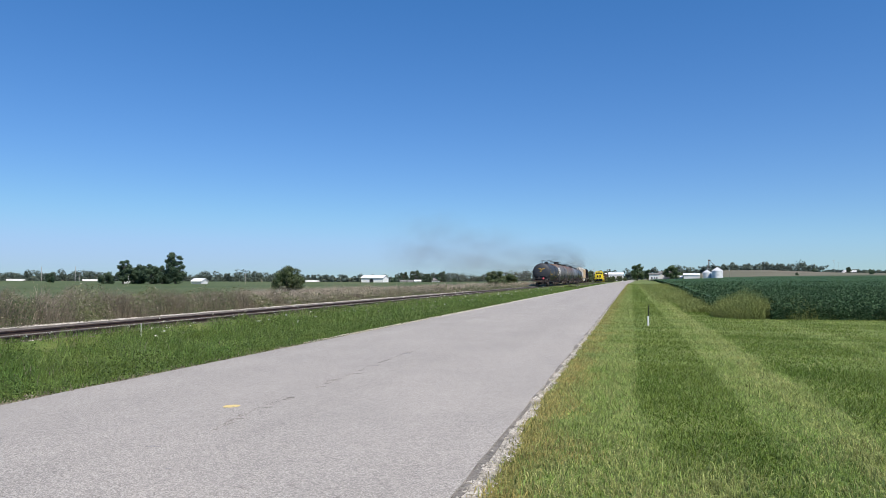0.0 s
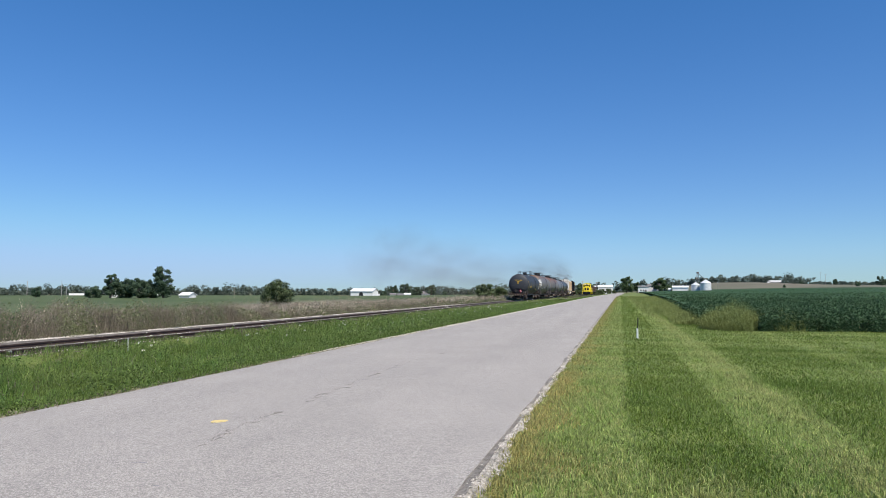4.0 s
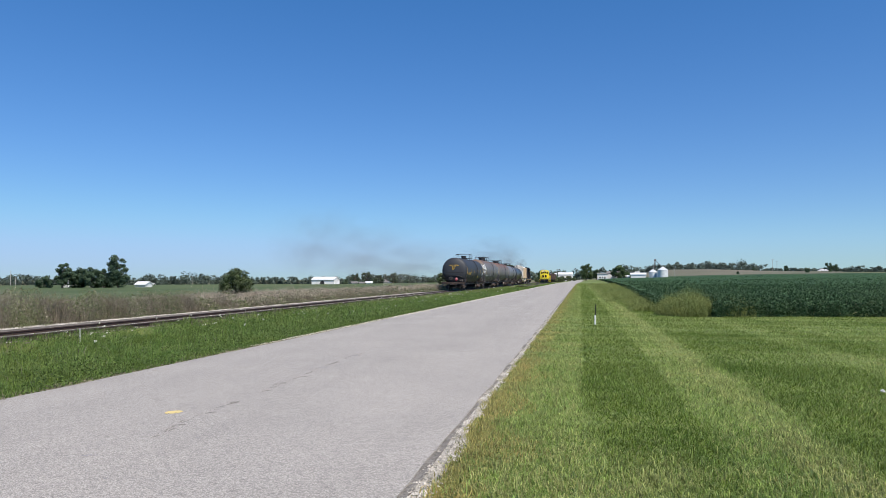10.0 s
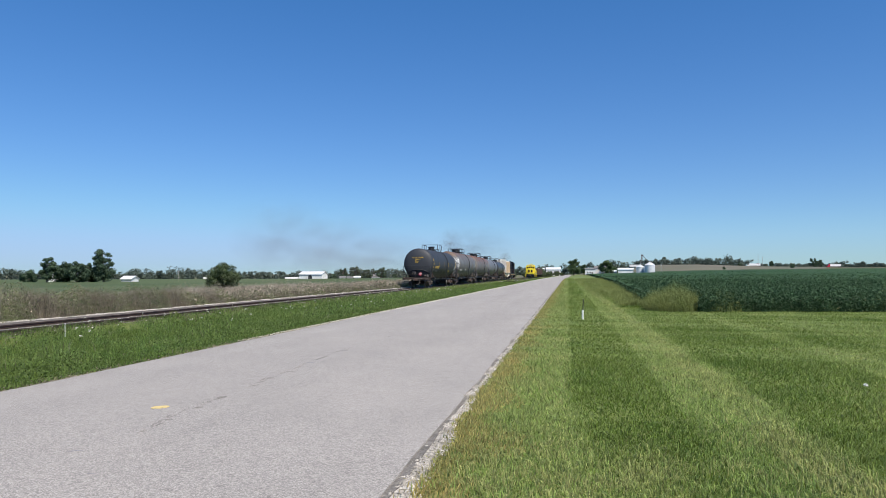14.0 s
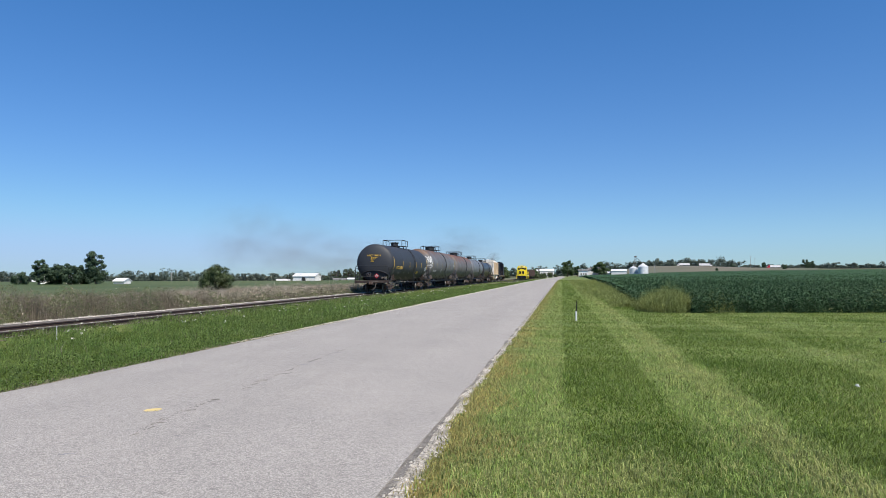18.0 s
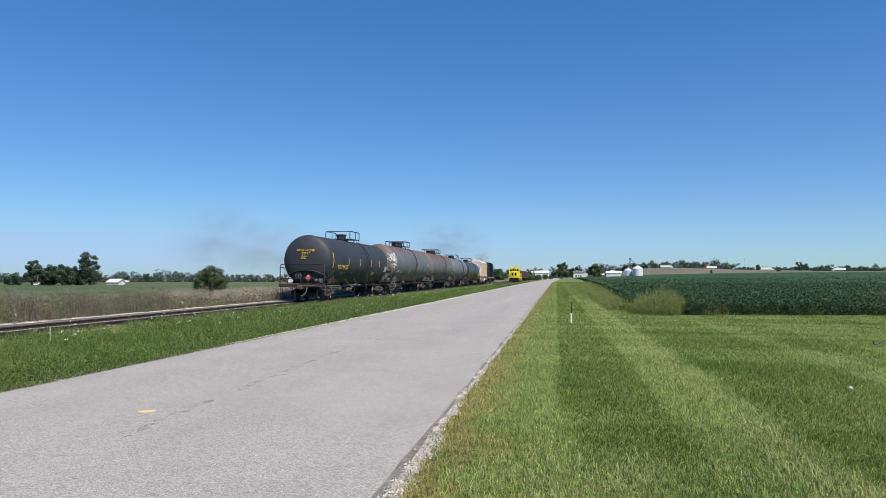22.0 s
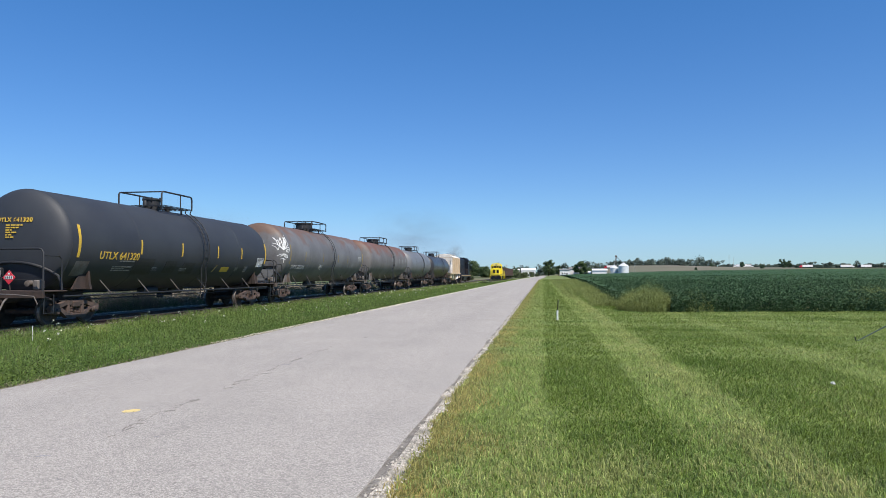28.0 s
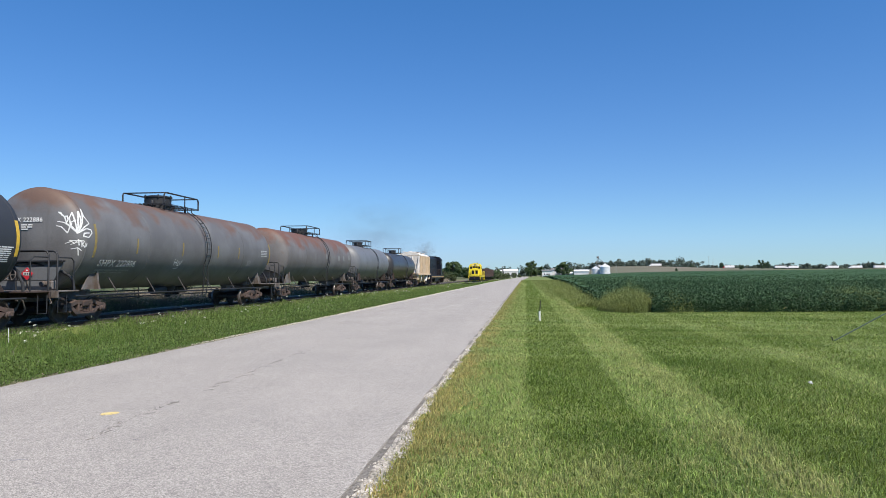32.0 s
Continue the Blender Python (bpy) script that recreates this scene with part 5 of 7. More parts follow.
# ---- locomotives ----
def locomotive(paint, accent, label, nose_at=-1, high_nose=False, rails=None, up=0.0):
    """A road-switcher locomotive; the short nose looks along nose_at * y."""
    car = tagged(new("locomotive"), label, "locomotive", "locomotives")
    s = nose_at
    P, A = M[paint], M[accent]
    B = M[rails or accent]
    L = 8.1
    part("frame", Shape().box(0, 0, 1.28, 2.95, 2 * L, 0.34, 0.03).box(0, 0, 1.02, 2.2, 2 * L - 3, 0.3, 0.03), P, car)
    for x in (-1.485, 1.485):
        part("sill_stripe", Shape().box(x, 0, 1.28, 0.02, 2 * L - 0.2, 0.13), A, car, "stripe along the side sill", smooth=0)
    part("walkway", Shape().box(0, 0, 1.475, 3.0, 2 * L, 0.05, 0.01), M["frame_black"], car)
    part("long_hood", Shape().prism([(-0.85, 1.5), (0.85, 1.5), (0.85, 3.85 + up), (0.65, 4.15 + up), (-0.65, 4.15 + up), (-0.85, 3.85 + up)], min(s * 3.6, -s * (L - 0.9)), max(s * 3.6, -s * (L - 0.9)), "y"), P, car, smooth=0)
    cab = part("cab", Shape().prism([(-1.5, 1.5), (1.5, 1.5), (1.5, 3.85 + up), (1.05, 4.32 + up), (0.0, 4.45 + up), (-1.05, 4.32 + up), (-1.5, 3.85 + up)], min(s * 3.6, s * 5.9), max(s * 3.6, s * 5.9), "y"), P, car, smooth=0)
    nz = 4.1 + up if high_nose else 2.95
    nose = part("short_hood", Shape().prism([(-0.85, 1.5), (0.85, 1.5), (0.85, nz - 0.2), (0.65, nz), (-0.65, nz), (-0.85, nz - 0.2)], min(s * 5.9, s * (L - 0.75)), max(s * 5.9, s * (L - 0.75)), "y"), P, car, smooth=0)
    for x in (-0.98, 0.98):
        part("front_window", Shape().box(x, s * 5.91, 3.38 + up, 0.55, 0.03, 0.55, 0.02), M["glass"], cab, smooth=0)
        part("rear_window", Shape().box(x * 1.12, s * 3.59, 3.38 + up, 0.4, 0.03, 0.5, 0.02), M["glass"], cab, smooth=0)
    for x in (-0.33, 0.33):
        part("front_window", Shape().box(x, s * 5.91, 3.48 + up, 0.56, 0.03, 0.5, 0.02), M["glass"], cab, smooth=0)
    for x in (-1, 1):
        for y in (4.3, 5.2):
            part("side_window", Shape().box(x * 1.505, s * y, 3.35 + up, 0.03, 0.7, 0.62, 0.02), M["glass"], cab, smooth=0)
        for k in range(7):
            part("hood_door", Shape().box(x * 0.862, s * (2.9 - k * 1.45), 2.45, 0.03, 1.25, 1.7, 0.01), P, car, smooth=0)
        pts = [(x * 1.46, s * (L - 0.1), 1.5), (x * 1.46, s * (L - 0.1), 2.5), (x * 1.46, s * 6.0, 2.5)]
        part("handrail", Shape().tube(pts, 0.022, 6), B, car)
        part("handrail", Shape().tube([(x * 1.46, s * 3.5, 2.5), (x * 1.46, -s * (L - 0.1), 2.5), (x * 1.46, -s * (L - 0.1), 1.5)], 0.022, 6), B, car)
        for k in range(7):
            part("stanchion", Shape().tube([(x * 1.46, s * (2.6 - k * 1.6), 1.5), (x * 1.46, s * (2.6 - k * 1.6), 2.5)], 0.018, 6), B, car)
        part("number_board", Shape().box(x * 0.62, s * 5.93, 3.98 + up, 0.42, 0.05, 0.22, 0.01), M["white_mark"], cab, smooth=0)
        for sg in (-1, 1):
            st = Shape()
            for k in range(4):
                st.box(x * 1.36, sg * (L - 0.12 + 0.02 * k), 0.35 + k * 0.28, 0.34, 0.32, 0.04)
            st.box(x * 1.53, sg * (L - 0.1), 0.85, 0.03, 0.4, 1.2)
            part("corner_steps", st, B, car, smooth=0)
    for sg in (-1, 1):
        part("pilot", Shape().prism([(-1.45, 1.45), (1.45, 1.45), (1.45, 0.55), (1.1, 0.25), (-1.1, 0.25), (-1.45, 0.55)], sg * (L - 0.08), sg * (L + 0.02), "y"), B if sg == s else P, car, smooth=0)
        part("coupler", Shape().box(0, sg * (L + 0.25), 0.86, 0.24, 0.5, 0.26, 0.04).box(0.04, sg * (L + 0.52), 0.86, 0.28, 0.18, 0.3, 0.05), M["truck_steel"], car)
        t = truck(car, sg * 4.9)
    for k, y in enumerate((-0.7, 2.1)):
        part("exhaust_stack", Shape().box(0, s * y, 4.25 + up, 0.3, 0.7, 0.22, 0.03), M["frame_black"], car)
    for y in (-3.2, -4.6, -6.0):
        part("radiator_fan", Shape().lathe([(0.55, 4.1 + up), (0.6, 4.26 + up), (0.5, 4.28 + up), (0.0, 4.26 + up)], 18), M["frame_black"], car, m=pose(0, s * y, 0))
    part("fuel_tank", Shape().prism([(-1.25, 0.55), (-1.0, 0.38), (1.0, 0.38), (1.25, 0.55), (1.3, 1.05), (-1.3, 1.05)], -2.2, 2.2, "y"), M["frame_black"], car, smooth=0)
    hl = part("headlight", Shape().box(0, s * (L - 0.72) if high_nose else s * 5.95, nz - 0.35 if high_nose else 4.02, 0.34, 0.1, 0.5, 0.04), M["frame_black"], cab)
    for dz in (-0.11, 0.11):
        part("lens", Shape().lathe([(0.0, 0.065), (0.085, 0.06), (0.085, 0.0)], 12, "y", pose(0, (s * (L - 0.72) if high_nose else s * 5.95), (nz - 0.35 if high_nose else 4.02) + dz, 0, 0, 180 if s < 0 else 0)), M["lamp_lens"], cab)
    part("horn", Shape().tube([(0.5, s * 4.6, 4.45 + up), (0.5, s * 5.1, 4.55 + up)], 0.05, 8), M["frame_black"], cab)
    return car


CARS.append((locomotive("loco_black", "stripe_tan", "black road-switcher locomotive with tan sill stripes", 1, True, "frame_brown", 0.35), 110.3))
SECOND = [(locomotive("loco_yellow", "loco_yellow", "bright yellow road-switcher locomotive", -1), 8.1)]
_front = SECOND[0][0]
for x in (-0.45, 0.45):
    part("nose_panel", Shape().box(x, -7.37, 2.25, 0.55, 0.03, 0.85, 0.01), M["loco_black"], _front, "black nose panel", smooth=0)
part("pilot_plate", Shape().box(0, -8.14, 0.78, 2.8, 0.04, 0.95, 0.02), M["loco_black"], _front, "black snow pilot", smooth=0)


def gondola():
    """An open-topped ribbed freight car."""
    car = tagged(new("gondola_car"), "oxide-brown open freight car with ribbed sides", "gondola car", "cars of the second train")
    hw, z0, z1, e = 1.5, 1.1, 3.3, 7.2
    part("floor", Shape().box(0, 0, z0, 2 * hw, 2 * e, 0.15, 0.01), M["gondola"], car)
    for x in (-1, 1):
        side = part("side_wall", Shape().box(x * hw, 0, (z0 + z1) / 2, 0.06, 2 * e, z1 - z0, 0.01), M["gondola"], car, smooth=0)
        for k in range(13):
            part("side_rib", Shape().box(x * (hw + 0.06), -e + 0.1 + (2 * e - 0.2) * k / 12, (z0 + z1) / 2, 0.1, 0.12, z1 - z0, 0.01), M["gondola"], side, smooth=0)
        part("top_chord", Shape().box(x * (hw + 0.02), 0, z1, 0.14, 2 * e, 0.12, 0.01), M["gondola"], side, smooth=0)
    for sg in (-1, 1):
        part("end_wall", Shape().box(0, sg * e, (z0 + z1) / 2, 2 * hw, 0.08, z1 - z0, 0.01), M["gondola"], car, smooth=0)
        part("coupler", Shape().box(0, sg * (e + 0.4), 0.86, 0.22, 0.8, 0.24, 0.04), M["truck_steel"], car)
        part("draft_sill", Shape().box(0, sg * (e - 1.5), 0.9, 0.4, 3.0, 0.3, 0.02), M["gondola"], car)
        truck(car, sg * (e - 1.7))
    return car


for k in range(3):
    SECOND.append((gondola(), 26.0 + k * 16.0))


# ---- distance: trees, woods, farm buildings ----
def far_spot(az, d):
    """A place on the ground at a bearing to the right of the road and a distance."""
    x, y = d * math.sin(radians(az)), d * math.cos(radians(az))
    return x, y, float(ground_z(x, y))


def leaf_cloud(centres, radii, count, size, rng, flat=0.8):
    """Leaf cards scattered through lobes, denser near their skin; each a bent pair of triangles."""
    centres, radii = np.asarray(centres, float), np.asarray(radii, float)
    p = radii ** 2
    which = rng.choice(len(radii), count, p=p / p.sum())
    d = rng.normal(size=(count, 3))
    d /= np.linalg.norm(d, axis=1)[:, None]
    r = radii[which] * (0.45 + 0.62 * rng.random(count) ** 0.6)
    c = centres[which] + d * r[:, None] * np.array([1, 1, flat])
    n = d * 0.7 + rng.normal(size=(count, 3)) * 0.6 + np.array([0, 0, 0.35])
    n /= np.linalg.norm(n, axis=1)[:, None] * np.where((n * d).sum(1) < 0, -1, 1)[:, None]
    face = d + n * 0.45 + np.array([0, 0, 0.15])
    face /= np.linalg.norm(face, axis=1)[:, None]
    u = np.cross(n, rng.normal(size=(count, 3)))
    u /= np.linalg.norm(u, axis=1)[:, None]
    v = np.cross(n, u)
    s = size * (0.6 + 0.8 * rng.random(count))[:, None]
    quad = np.stack([c - u * s * 0.5, c - v * s * 0.38 - n * s * 0.1, c + u * s * 0.55, c + v * s * 0.42 - n * s * 0.1], 1)
    return quad.reshape(-1, 3), np.arange(count * 4).reshape(-1, 4), np.repeat(face, 4, 0)


def boughs(centres, radii, rng, k=8):
    """Breaks each lobe of a crown into smaller clumps round it."""
    cs, rs = [], []
    for c, r in zip(centres, radii):
        for _ in range(k):
            d = rng.normal(size=3) + np.array([0, 0, 0.35])
            d /= np.linalg.norm(d)
            cs.append(np.asarray(c) + d * r * (0.38 + 0.27 * rng.random()))
            rs.append(r * (0.40 + 0.24 * rng.random()))
    return cs, rs


def tree(name, at, h, w, seed, label, count=900, leaf="leaf_dark", size=0.55, bare=0.18, category="tree", lobes=9, slim=1.0):
    """A tree or bush: tapered trunk, limbs, and a crown of leaf cards in uneven lobes."""
    rng = np.random.default_rng(seed)
    ob = tagged(new(name), label, category)
    ob.matrix_basis = pose(*at)
    s = Shape()
    lean = rng.normal(size=2) * 0.03 * h
    trunk = [(lean[0] * q, lean[1] * q, h * 0.8 * q - 0.2) for q in (0, 0.2, 0.45, 0.7, 1.0)]
    r0 = 0.028 * h + 0.03
    s.tube(trunk, [r0 * 1.25, r0, r0 * 0.8, r0 * 0.5, r0 * 0.15], 8)
    centres, radii = [], []
    for k in range(lobes):
        a = 2 * math.pi * (k * 0.618 + rng.random() * 0.2)
        q = (k + 0.5) / lobes
        zz = h * (bare + (0.92 - bare) * (0.08 + 0.82 * q))
        out = w / 2 * (0.62 * math.sin(math.pi * (0.18 + 0.72 * q)) ** 0.8) * (0.7 + 0.5 * rng.random()) * slim
        rad = (w * 0.24) * (0.75 + 0.5 * rng.random()) * (1.05 - 0.35 * q)
        c = (out * math.cos(a) + lean[0] * q, out * math.sin(a) + lean[1] * q, min(zz, h - rad * 0.8))
        centres.append(c)
        radii.append(rad)
        z0 = max(h * bare * 0.8, c[2] - 0.35 * h)
        s.tube([(lean[0] * q, lean[1] * q, z0), tuple((np.array((0, 0, z0)) + np.array(c)) / 2 + np.array((0, 0, 0.03 * h))), c], [r0 * 0.45, r0 * 0.28, r0 * 0.08], 5)
    part("trunk", s, M["bark"], ob)
    v, f, face = leaf_cloud(*boughs(centres, radii, rng), int(count * 2.4), size * 0.85, rng)
    crown = sheet("crown", v, f, M[leaf], True, face)
    crown.parent = ob
    return ob


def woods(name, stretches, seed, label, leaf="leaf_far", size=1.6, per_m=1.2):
    """Far woods: rows of small leaf-clump crowns, by default in haze-paled leaves. stretches: (bearing from, to,
    distance, height from, height to).
    """
    rng = np.random.default_rng(seed)
    vs, fs, faces, k = [], [], [], 0
    for a0, a1, d, h0, h1 in stretches:
        length = abs(radians(a1 - a0)) * d
        n = max(2, int(length / 3.4))
        for i in range(n):
            az = a0 + (a1 - a0) * (i + rng.random()) / n
            x, y, z = far_spot(az, d + rng.normal() * 12)
            h = (h0 + (h1 - h0) * i / n) * (0.60 + 0.68 * rng.random() ** 1.3 * (1.0 + 0.7 * noise.noise((az * 1.7, seed, 0))))
            w = h * (0.7 + 0.5 * rng.random())
            c = [(x + rng.normal() * w * 0.25, y + rng.normal() * w * 0.25, z + h * q) for q in (0.12, 0.3, 0.55, 0.70, 0.78)]
            v, f, face = leaf_cloud(c, [w * 0.38, w * 0.42, w * 0.36, w * 0.30, w * 0.24], int(190 * per_m), size, rng)
            vs.append(v)
            faces.append(face)
            fs.append(f + k)
            k += len(v)
    return tagged(sheet(name, np.concatenate(vs), np.concatenate(fs), M[leaf], True, np.concatenate(faces)), label, "woods", kind="stuff")


def gable_house(name, az, d, w, deep, eave, ridge, label, wall="white_wall", roof="white_roof", turn=0.0, doors=(), windows=(), category="building", sink=0.0):
    """A gabled building whose long side faces the viewer. doors and windows: (x, width, z, height) on that side."""
    x, y, z = far_spot(az, d)
    ob = tagged(new(name), label, category)
    ob.matrix_basis = pose(x, y, z - 0.1 - sink, 0, 0, -az + turn)
    h = deep / 2
    t = 0.25
    part("wall", Shape().box(0, -h + t / 2, eave / 2, w, t, eave), M[wall], ob, smooth=0)
    part("wall", Shape().box(0, h - t / 2, eave / 2, w, t, eave), M[wall], ob, smooth=0)
    for sgn in (-1, 1):
        part("gable_wall", Shape().prism([(-h + t, 0), (h - t, 0), (h - t, eave), (0, ridge - 0.05), (-h + t, eave)], sgn * w / 2, sgn * (w / 2 - t), "x"), M[wall], ob, smooth=0)
    for sgn in (-1, 1):
        part("roof_slope", Shape().prism([(sgn * (h + 0.35), eave - 0.12), (0, ridge), (0, ridge + 0.18), (sgn * (h + 0.35), eave + 0.06)], -w / 2 - 0.3, w / 2 + 0.3, "x"), M[roof], ob, smooth=0)
    for dx, dw, z0, dh in doors:
        dd = part("door", Shape().box(dx, -h - 0.03, z0 + dh / 2, dw, 0.08, dh, 0.02), M["grey_roof"], ob, smooth=0)
        part("door_frame", Shape().box(dx - dw / 2 - 0.06, -h - 0.04, z0 + dh / 2, 0.12, 0.1, dh).box(dx + dw / 2 + 0.06, -h - 0.04, z0 + dh / 2, 0.12, 0.1, dh).box(dx, -h - 0.04, z0 + dh + 0.06, dw + 0.24, 0.1, 0.12), M["white_wall"], dd, smooth=0)
    for dx, dw, z0, dh in windows:
        ww = part("window", Shape().box(dx, -h - 0.02, z0 + dh / 2, dw, 0.05, dh), M["glass"], ob, smooth=0)
        part("window_frame", Shape().box(dx, -h - 0.05, z0 + dh / 2, 0.06, 0.04, dh).box(dx, -h - 0.05, z0 + dh, dw + 0.16, 0.06, 0.08).box(dx, -h - 0.05, z0, dw + 0.16, 0.06, 0.08), M["white_wall"], ww, smooth=0)
    return ob


def grain_bin(az, d, r, eave, peak, label):
    x, y, z = far_spot(az, d)
    ob = tagged(new("grain_bin"), label, "grain bin", "grain bins by the farm")
    ob.matrix_basis = pose(x, y, z - 0.1)
    prof = []
    n = int(eave / 0.55)
    for k in range(n):
        z0 = eave * k / n
        prof += [(r, z0), (r + 0.03, z0 + eave / n * 0.5)]
    part("wall", Shape().lathe(prof + [(r, eave)], 32), M["steel_bin"], ob, smooth=0)
    roof = part("roof", Shape().lathe([(r + 0.12, eave - 0.05), (0.45, peak - 0.25), (0.45, peak), (0.0, peak + 0.15)], 32), M["steel_bin"], ob, smooth=0)
    for k in range(16):
        a = 2 * math.pi * k / 16
        part("roof_rib", Shape().tube([((r + 0.1) * math.cos(a), (r + 0.1) * math.sin(a), eave), (0.46 * math.cos(a), 0.46 * math.sin(a), peak - 0.2)], 0.05, 4), M["steel_bin"], roof, smooth=0)
    part("door", Shape().box(0, -r - 0.03, 1.0, 0.8, 0.12, 1.8, 0.03), M["white_wall"], ob, smooth=0)
    return ob


# trees round the farmstead across the fields
tree("tree", far_spot(-40.2, 240), 8.9, 5.4, 11, "slender dark green tree in the farmstead grove", 2600, size=0.42, lobes=14, bare=0.04)
tree("tree", far_spot(-39.2, 242), 6.2, 6.6, 12, "broad dark green tree in the farmstead grove", 2800, size=0.42, bare=0.0, lobes=12)
tree("tree", far_spot(-38.3, 238), 6.8, 7.4, 13, "broad dark green tree in the farmstead grove", 3000, size=0.42, bare=0.0, lobes=12)
tree("tree", far_spot(-37.5, 244), 6.6, 5.7, 14, "broad dark green tree in the farmstead grove", 2600, size=0.42, bare=0.0, lobes=12)
tree("tree", far_spot(-36.5, 240), 11.4, 7.4, 15, "tall dark green tree in the farmstead grove", 3400, size=0.42, bare=0.02, lobes=16)
tree("tree", far_spot(-41.3, 248), 3.9, 4.9, 16, "low round dark green tree", 900, size=0.5, bare=0.05)
tree("tree", far_spot(-45.0, 264), 3.8, 3.4, 17, "small round dark green tree", 600, size=0.5, bare=0.1)
for k, (az, d, h, w) in enumerate(((-18.6, 450, 8.0, 7.0), (-17.6, 455, 9.0, 9.0), (-16.6, 450, 7.0, 7.0), (-15.4, 445, 8.2, 8.5), (-17.1, 470, 5.0, 9.0), (-19.3, 480, 5.0, 6.0), (-14.3, 470, 4.4, 4.0), (-12.2, 600, 8, 9))):
    tree("tree", far_spot(az, d), h, w, 30 + k, "dark green shade tree by white farm houses", 900, size=0.75, bare=0.12)
tree("bush", (-31.6, 59.4, float(ground_z(-31.6, 59.4))), 2.7, 3.4, 51, "scraggly green bush among dry weeds beyond the track", 3800, leaf="bush_leaf", size=0.15, bare=0.03, category="bush", lobes=16)
for k, (x, y, h, w) in enumerate(((-20.6, 107, 2.9, 3.6), (-20.2, 118, 2.3, 2.6), (-20.9, 112, 1.9, 3.0), (-26, 150, 2.4, 4), (-19.6, 175, 2.6, 4.5))):
    tree("bush", (x, y, 0), h, w, 60 + k, "green bush beside the railway track", 1300, leaf="bush_leaf", size=0.28, bare=0.03, category="bush", lobes=10)
for k, (az, d, h, w) in enumerate(((0.45, 470, 12.0, 10.0), (1.26, 480, 8.2, 4.6), (3.0, 470, 9.8, 10.5), (3.7, 480, 5.0, 5.5), (-5.9, 330, 8.6, 10.0), (-4.9, 345, 5.6, 8.0), (-6.6, 340, 6.0, 6.5), (-3.1, 420, 6.0, 6.0), (-2.3, 430, 5.0, 7.0))):
    tree("tree", far_spot(az, d), h, w, 80 + k, "full green shade tree near the end of the road", 2600, leaf="leaf", size=0.6, bare=0.12, lobes=12)
for k, (az, d, h, w) in enumerate(((-2.75, 300, 3.4, 4.5), (-2.1, 310, 2.6, 5.0), (-3.4, 290, 2.0, 4.0), (-1.7, 330, 2.4, 4.0), (-1.0, 440, 3.0, 5.0), (-1.5, 430, 3.4, 5.0), (-0.55, 450, 2.2, 3.4), (-2.0, 420, 3.0, 5.0), (-2.6, 400, 2.6, 6.0))):
    tree("bush", far_spot(az, d), h, w, 100 + k, "scrubby bush by the level crossing", 700, leaf="bush_leaf", size=0.4, bare=0.03, category="bush")
for k, (az, d, h, w) in enumerate(((13.0, 800, 4.0, 4.0), (16.6, 700, 4.6, 4.5), (18.0, 760, 10.0, 9.0), (18.4, 770, 8, 7), (15.2, 820, 7.0, 6.0), (11.9, 640, 2.6, 2.4))):
    tree("tree", far_spot(az, d), h, w, 120 + k, "dark green tree on the rising fields", 500, size=1.0, bare=0.1)

woods("far_woods", [(-56, -41.5, 880, 10, 11.5), (-41.5, -36, 900, 9, 10), (-36, -30, 900, 10, 13), (-30, -24, 930, 10, 8.5), (-24, -17, 940, 9.5, 11), (-17, -8, 900, 11, 13.5), (-8, -3.5, 760, 11, 9)], 3, "far green tree line beyond the fields, haze put into its leaf colour", size=1.7)
woods("far_woods", [(-3.5, 4, 800, 9, 11), (3.5, 8.5, 960, 9.5, 12), (8.3, 13.6, 965, 11.5, 12.5), (13.6, 17.4, 1020, 5.3, 6.3), (17.2, 20.5, 1040, 8, 8.5), (20.5, 34, 1090, 8.6, 9.6), (13.6, 34, 1120, 7.0, 8.0)], 4, "green woods on the far hill, haze put into their leaf colour", size=1.7)

# farm buildings
barn = gable_house("barn", -20.95, 340, 11.6, 7.0, 2.3, 3.6, "low white barn with an arched dark doorway", turn=-24, category="barn")
part("door", Shape().prism([(-0.2 + 1.0 * math.cos(math.pi * q / 10), 1.0 + 0.95 * math.sin(math.pi * q / 10)) for q in range(11)] + [(-1.2, 0.0), (0.8, 0.0)], -3.60, -3.52, "y"), M["frame_black"], barn, "dark arched doorway", smooth=0)
gable_house("farm_house", -34.75, 250, 3.6, 4.4, 1.0, 1.9, "small white gabled farm house", turn=-30, category="house")
gable_house("farm_shed", -39.6, 262, 6, 5, 1.8, 2.6, "small white shed behind the grove", category="shed")
gable_house("farm_shed", -37.9, 266, 5, 5, 1.8, 2.6, "small white shed behind the grove", category="shed")
gable_house("farm_house", -18.6, 430, 3.6, 5, 1.0, 1.9, "small white house among shade trees", roof="grey_roof", category="house")
gable_house("farm_house", -18.0, 425, 3.4, 5, 0.9, 1.6, "small white house among shade trees", roof="grey_roof", category="house")
gable_house("farm_house", -17.4, 428, 4.0, 5, 1.2, 2.0, "small white house among shade trees", category="house")
gable_house("farm_house", -16.0, 460, 7.0, 6, 2.2, 3.6, "white house with a brown roof among trees", roof="grey_roof", category="house")
gable_house("elevator_shed", -1.2, 500, 10.0, 10, 4.6, 6.0, "long white metal shed near the road's end", roof="white_roof", doors=((2.5, 3.2, 0, 3.6),), category="shed")
gable_house("elevator_shed", -2.6, 520, 12.0, 10, 4.6, 5.4, "long white metal shed near the road's end", category="shed")
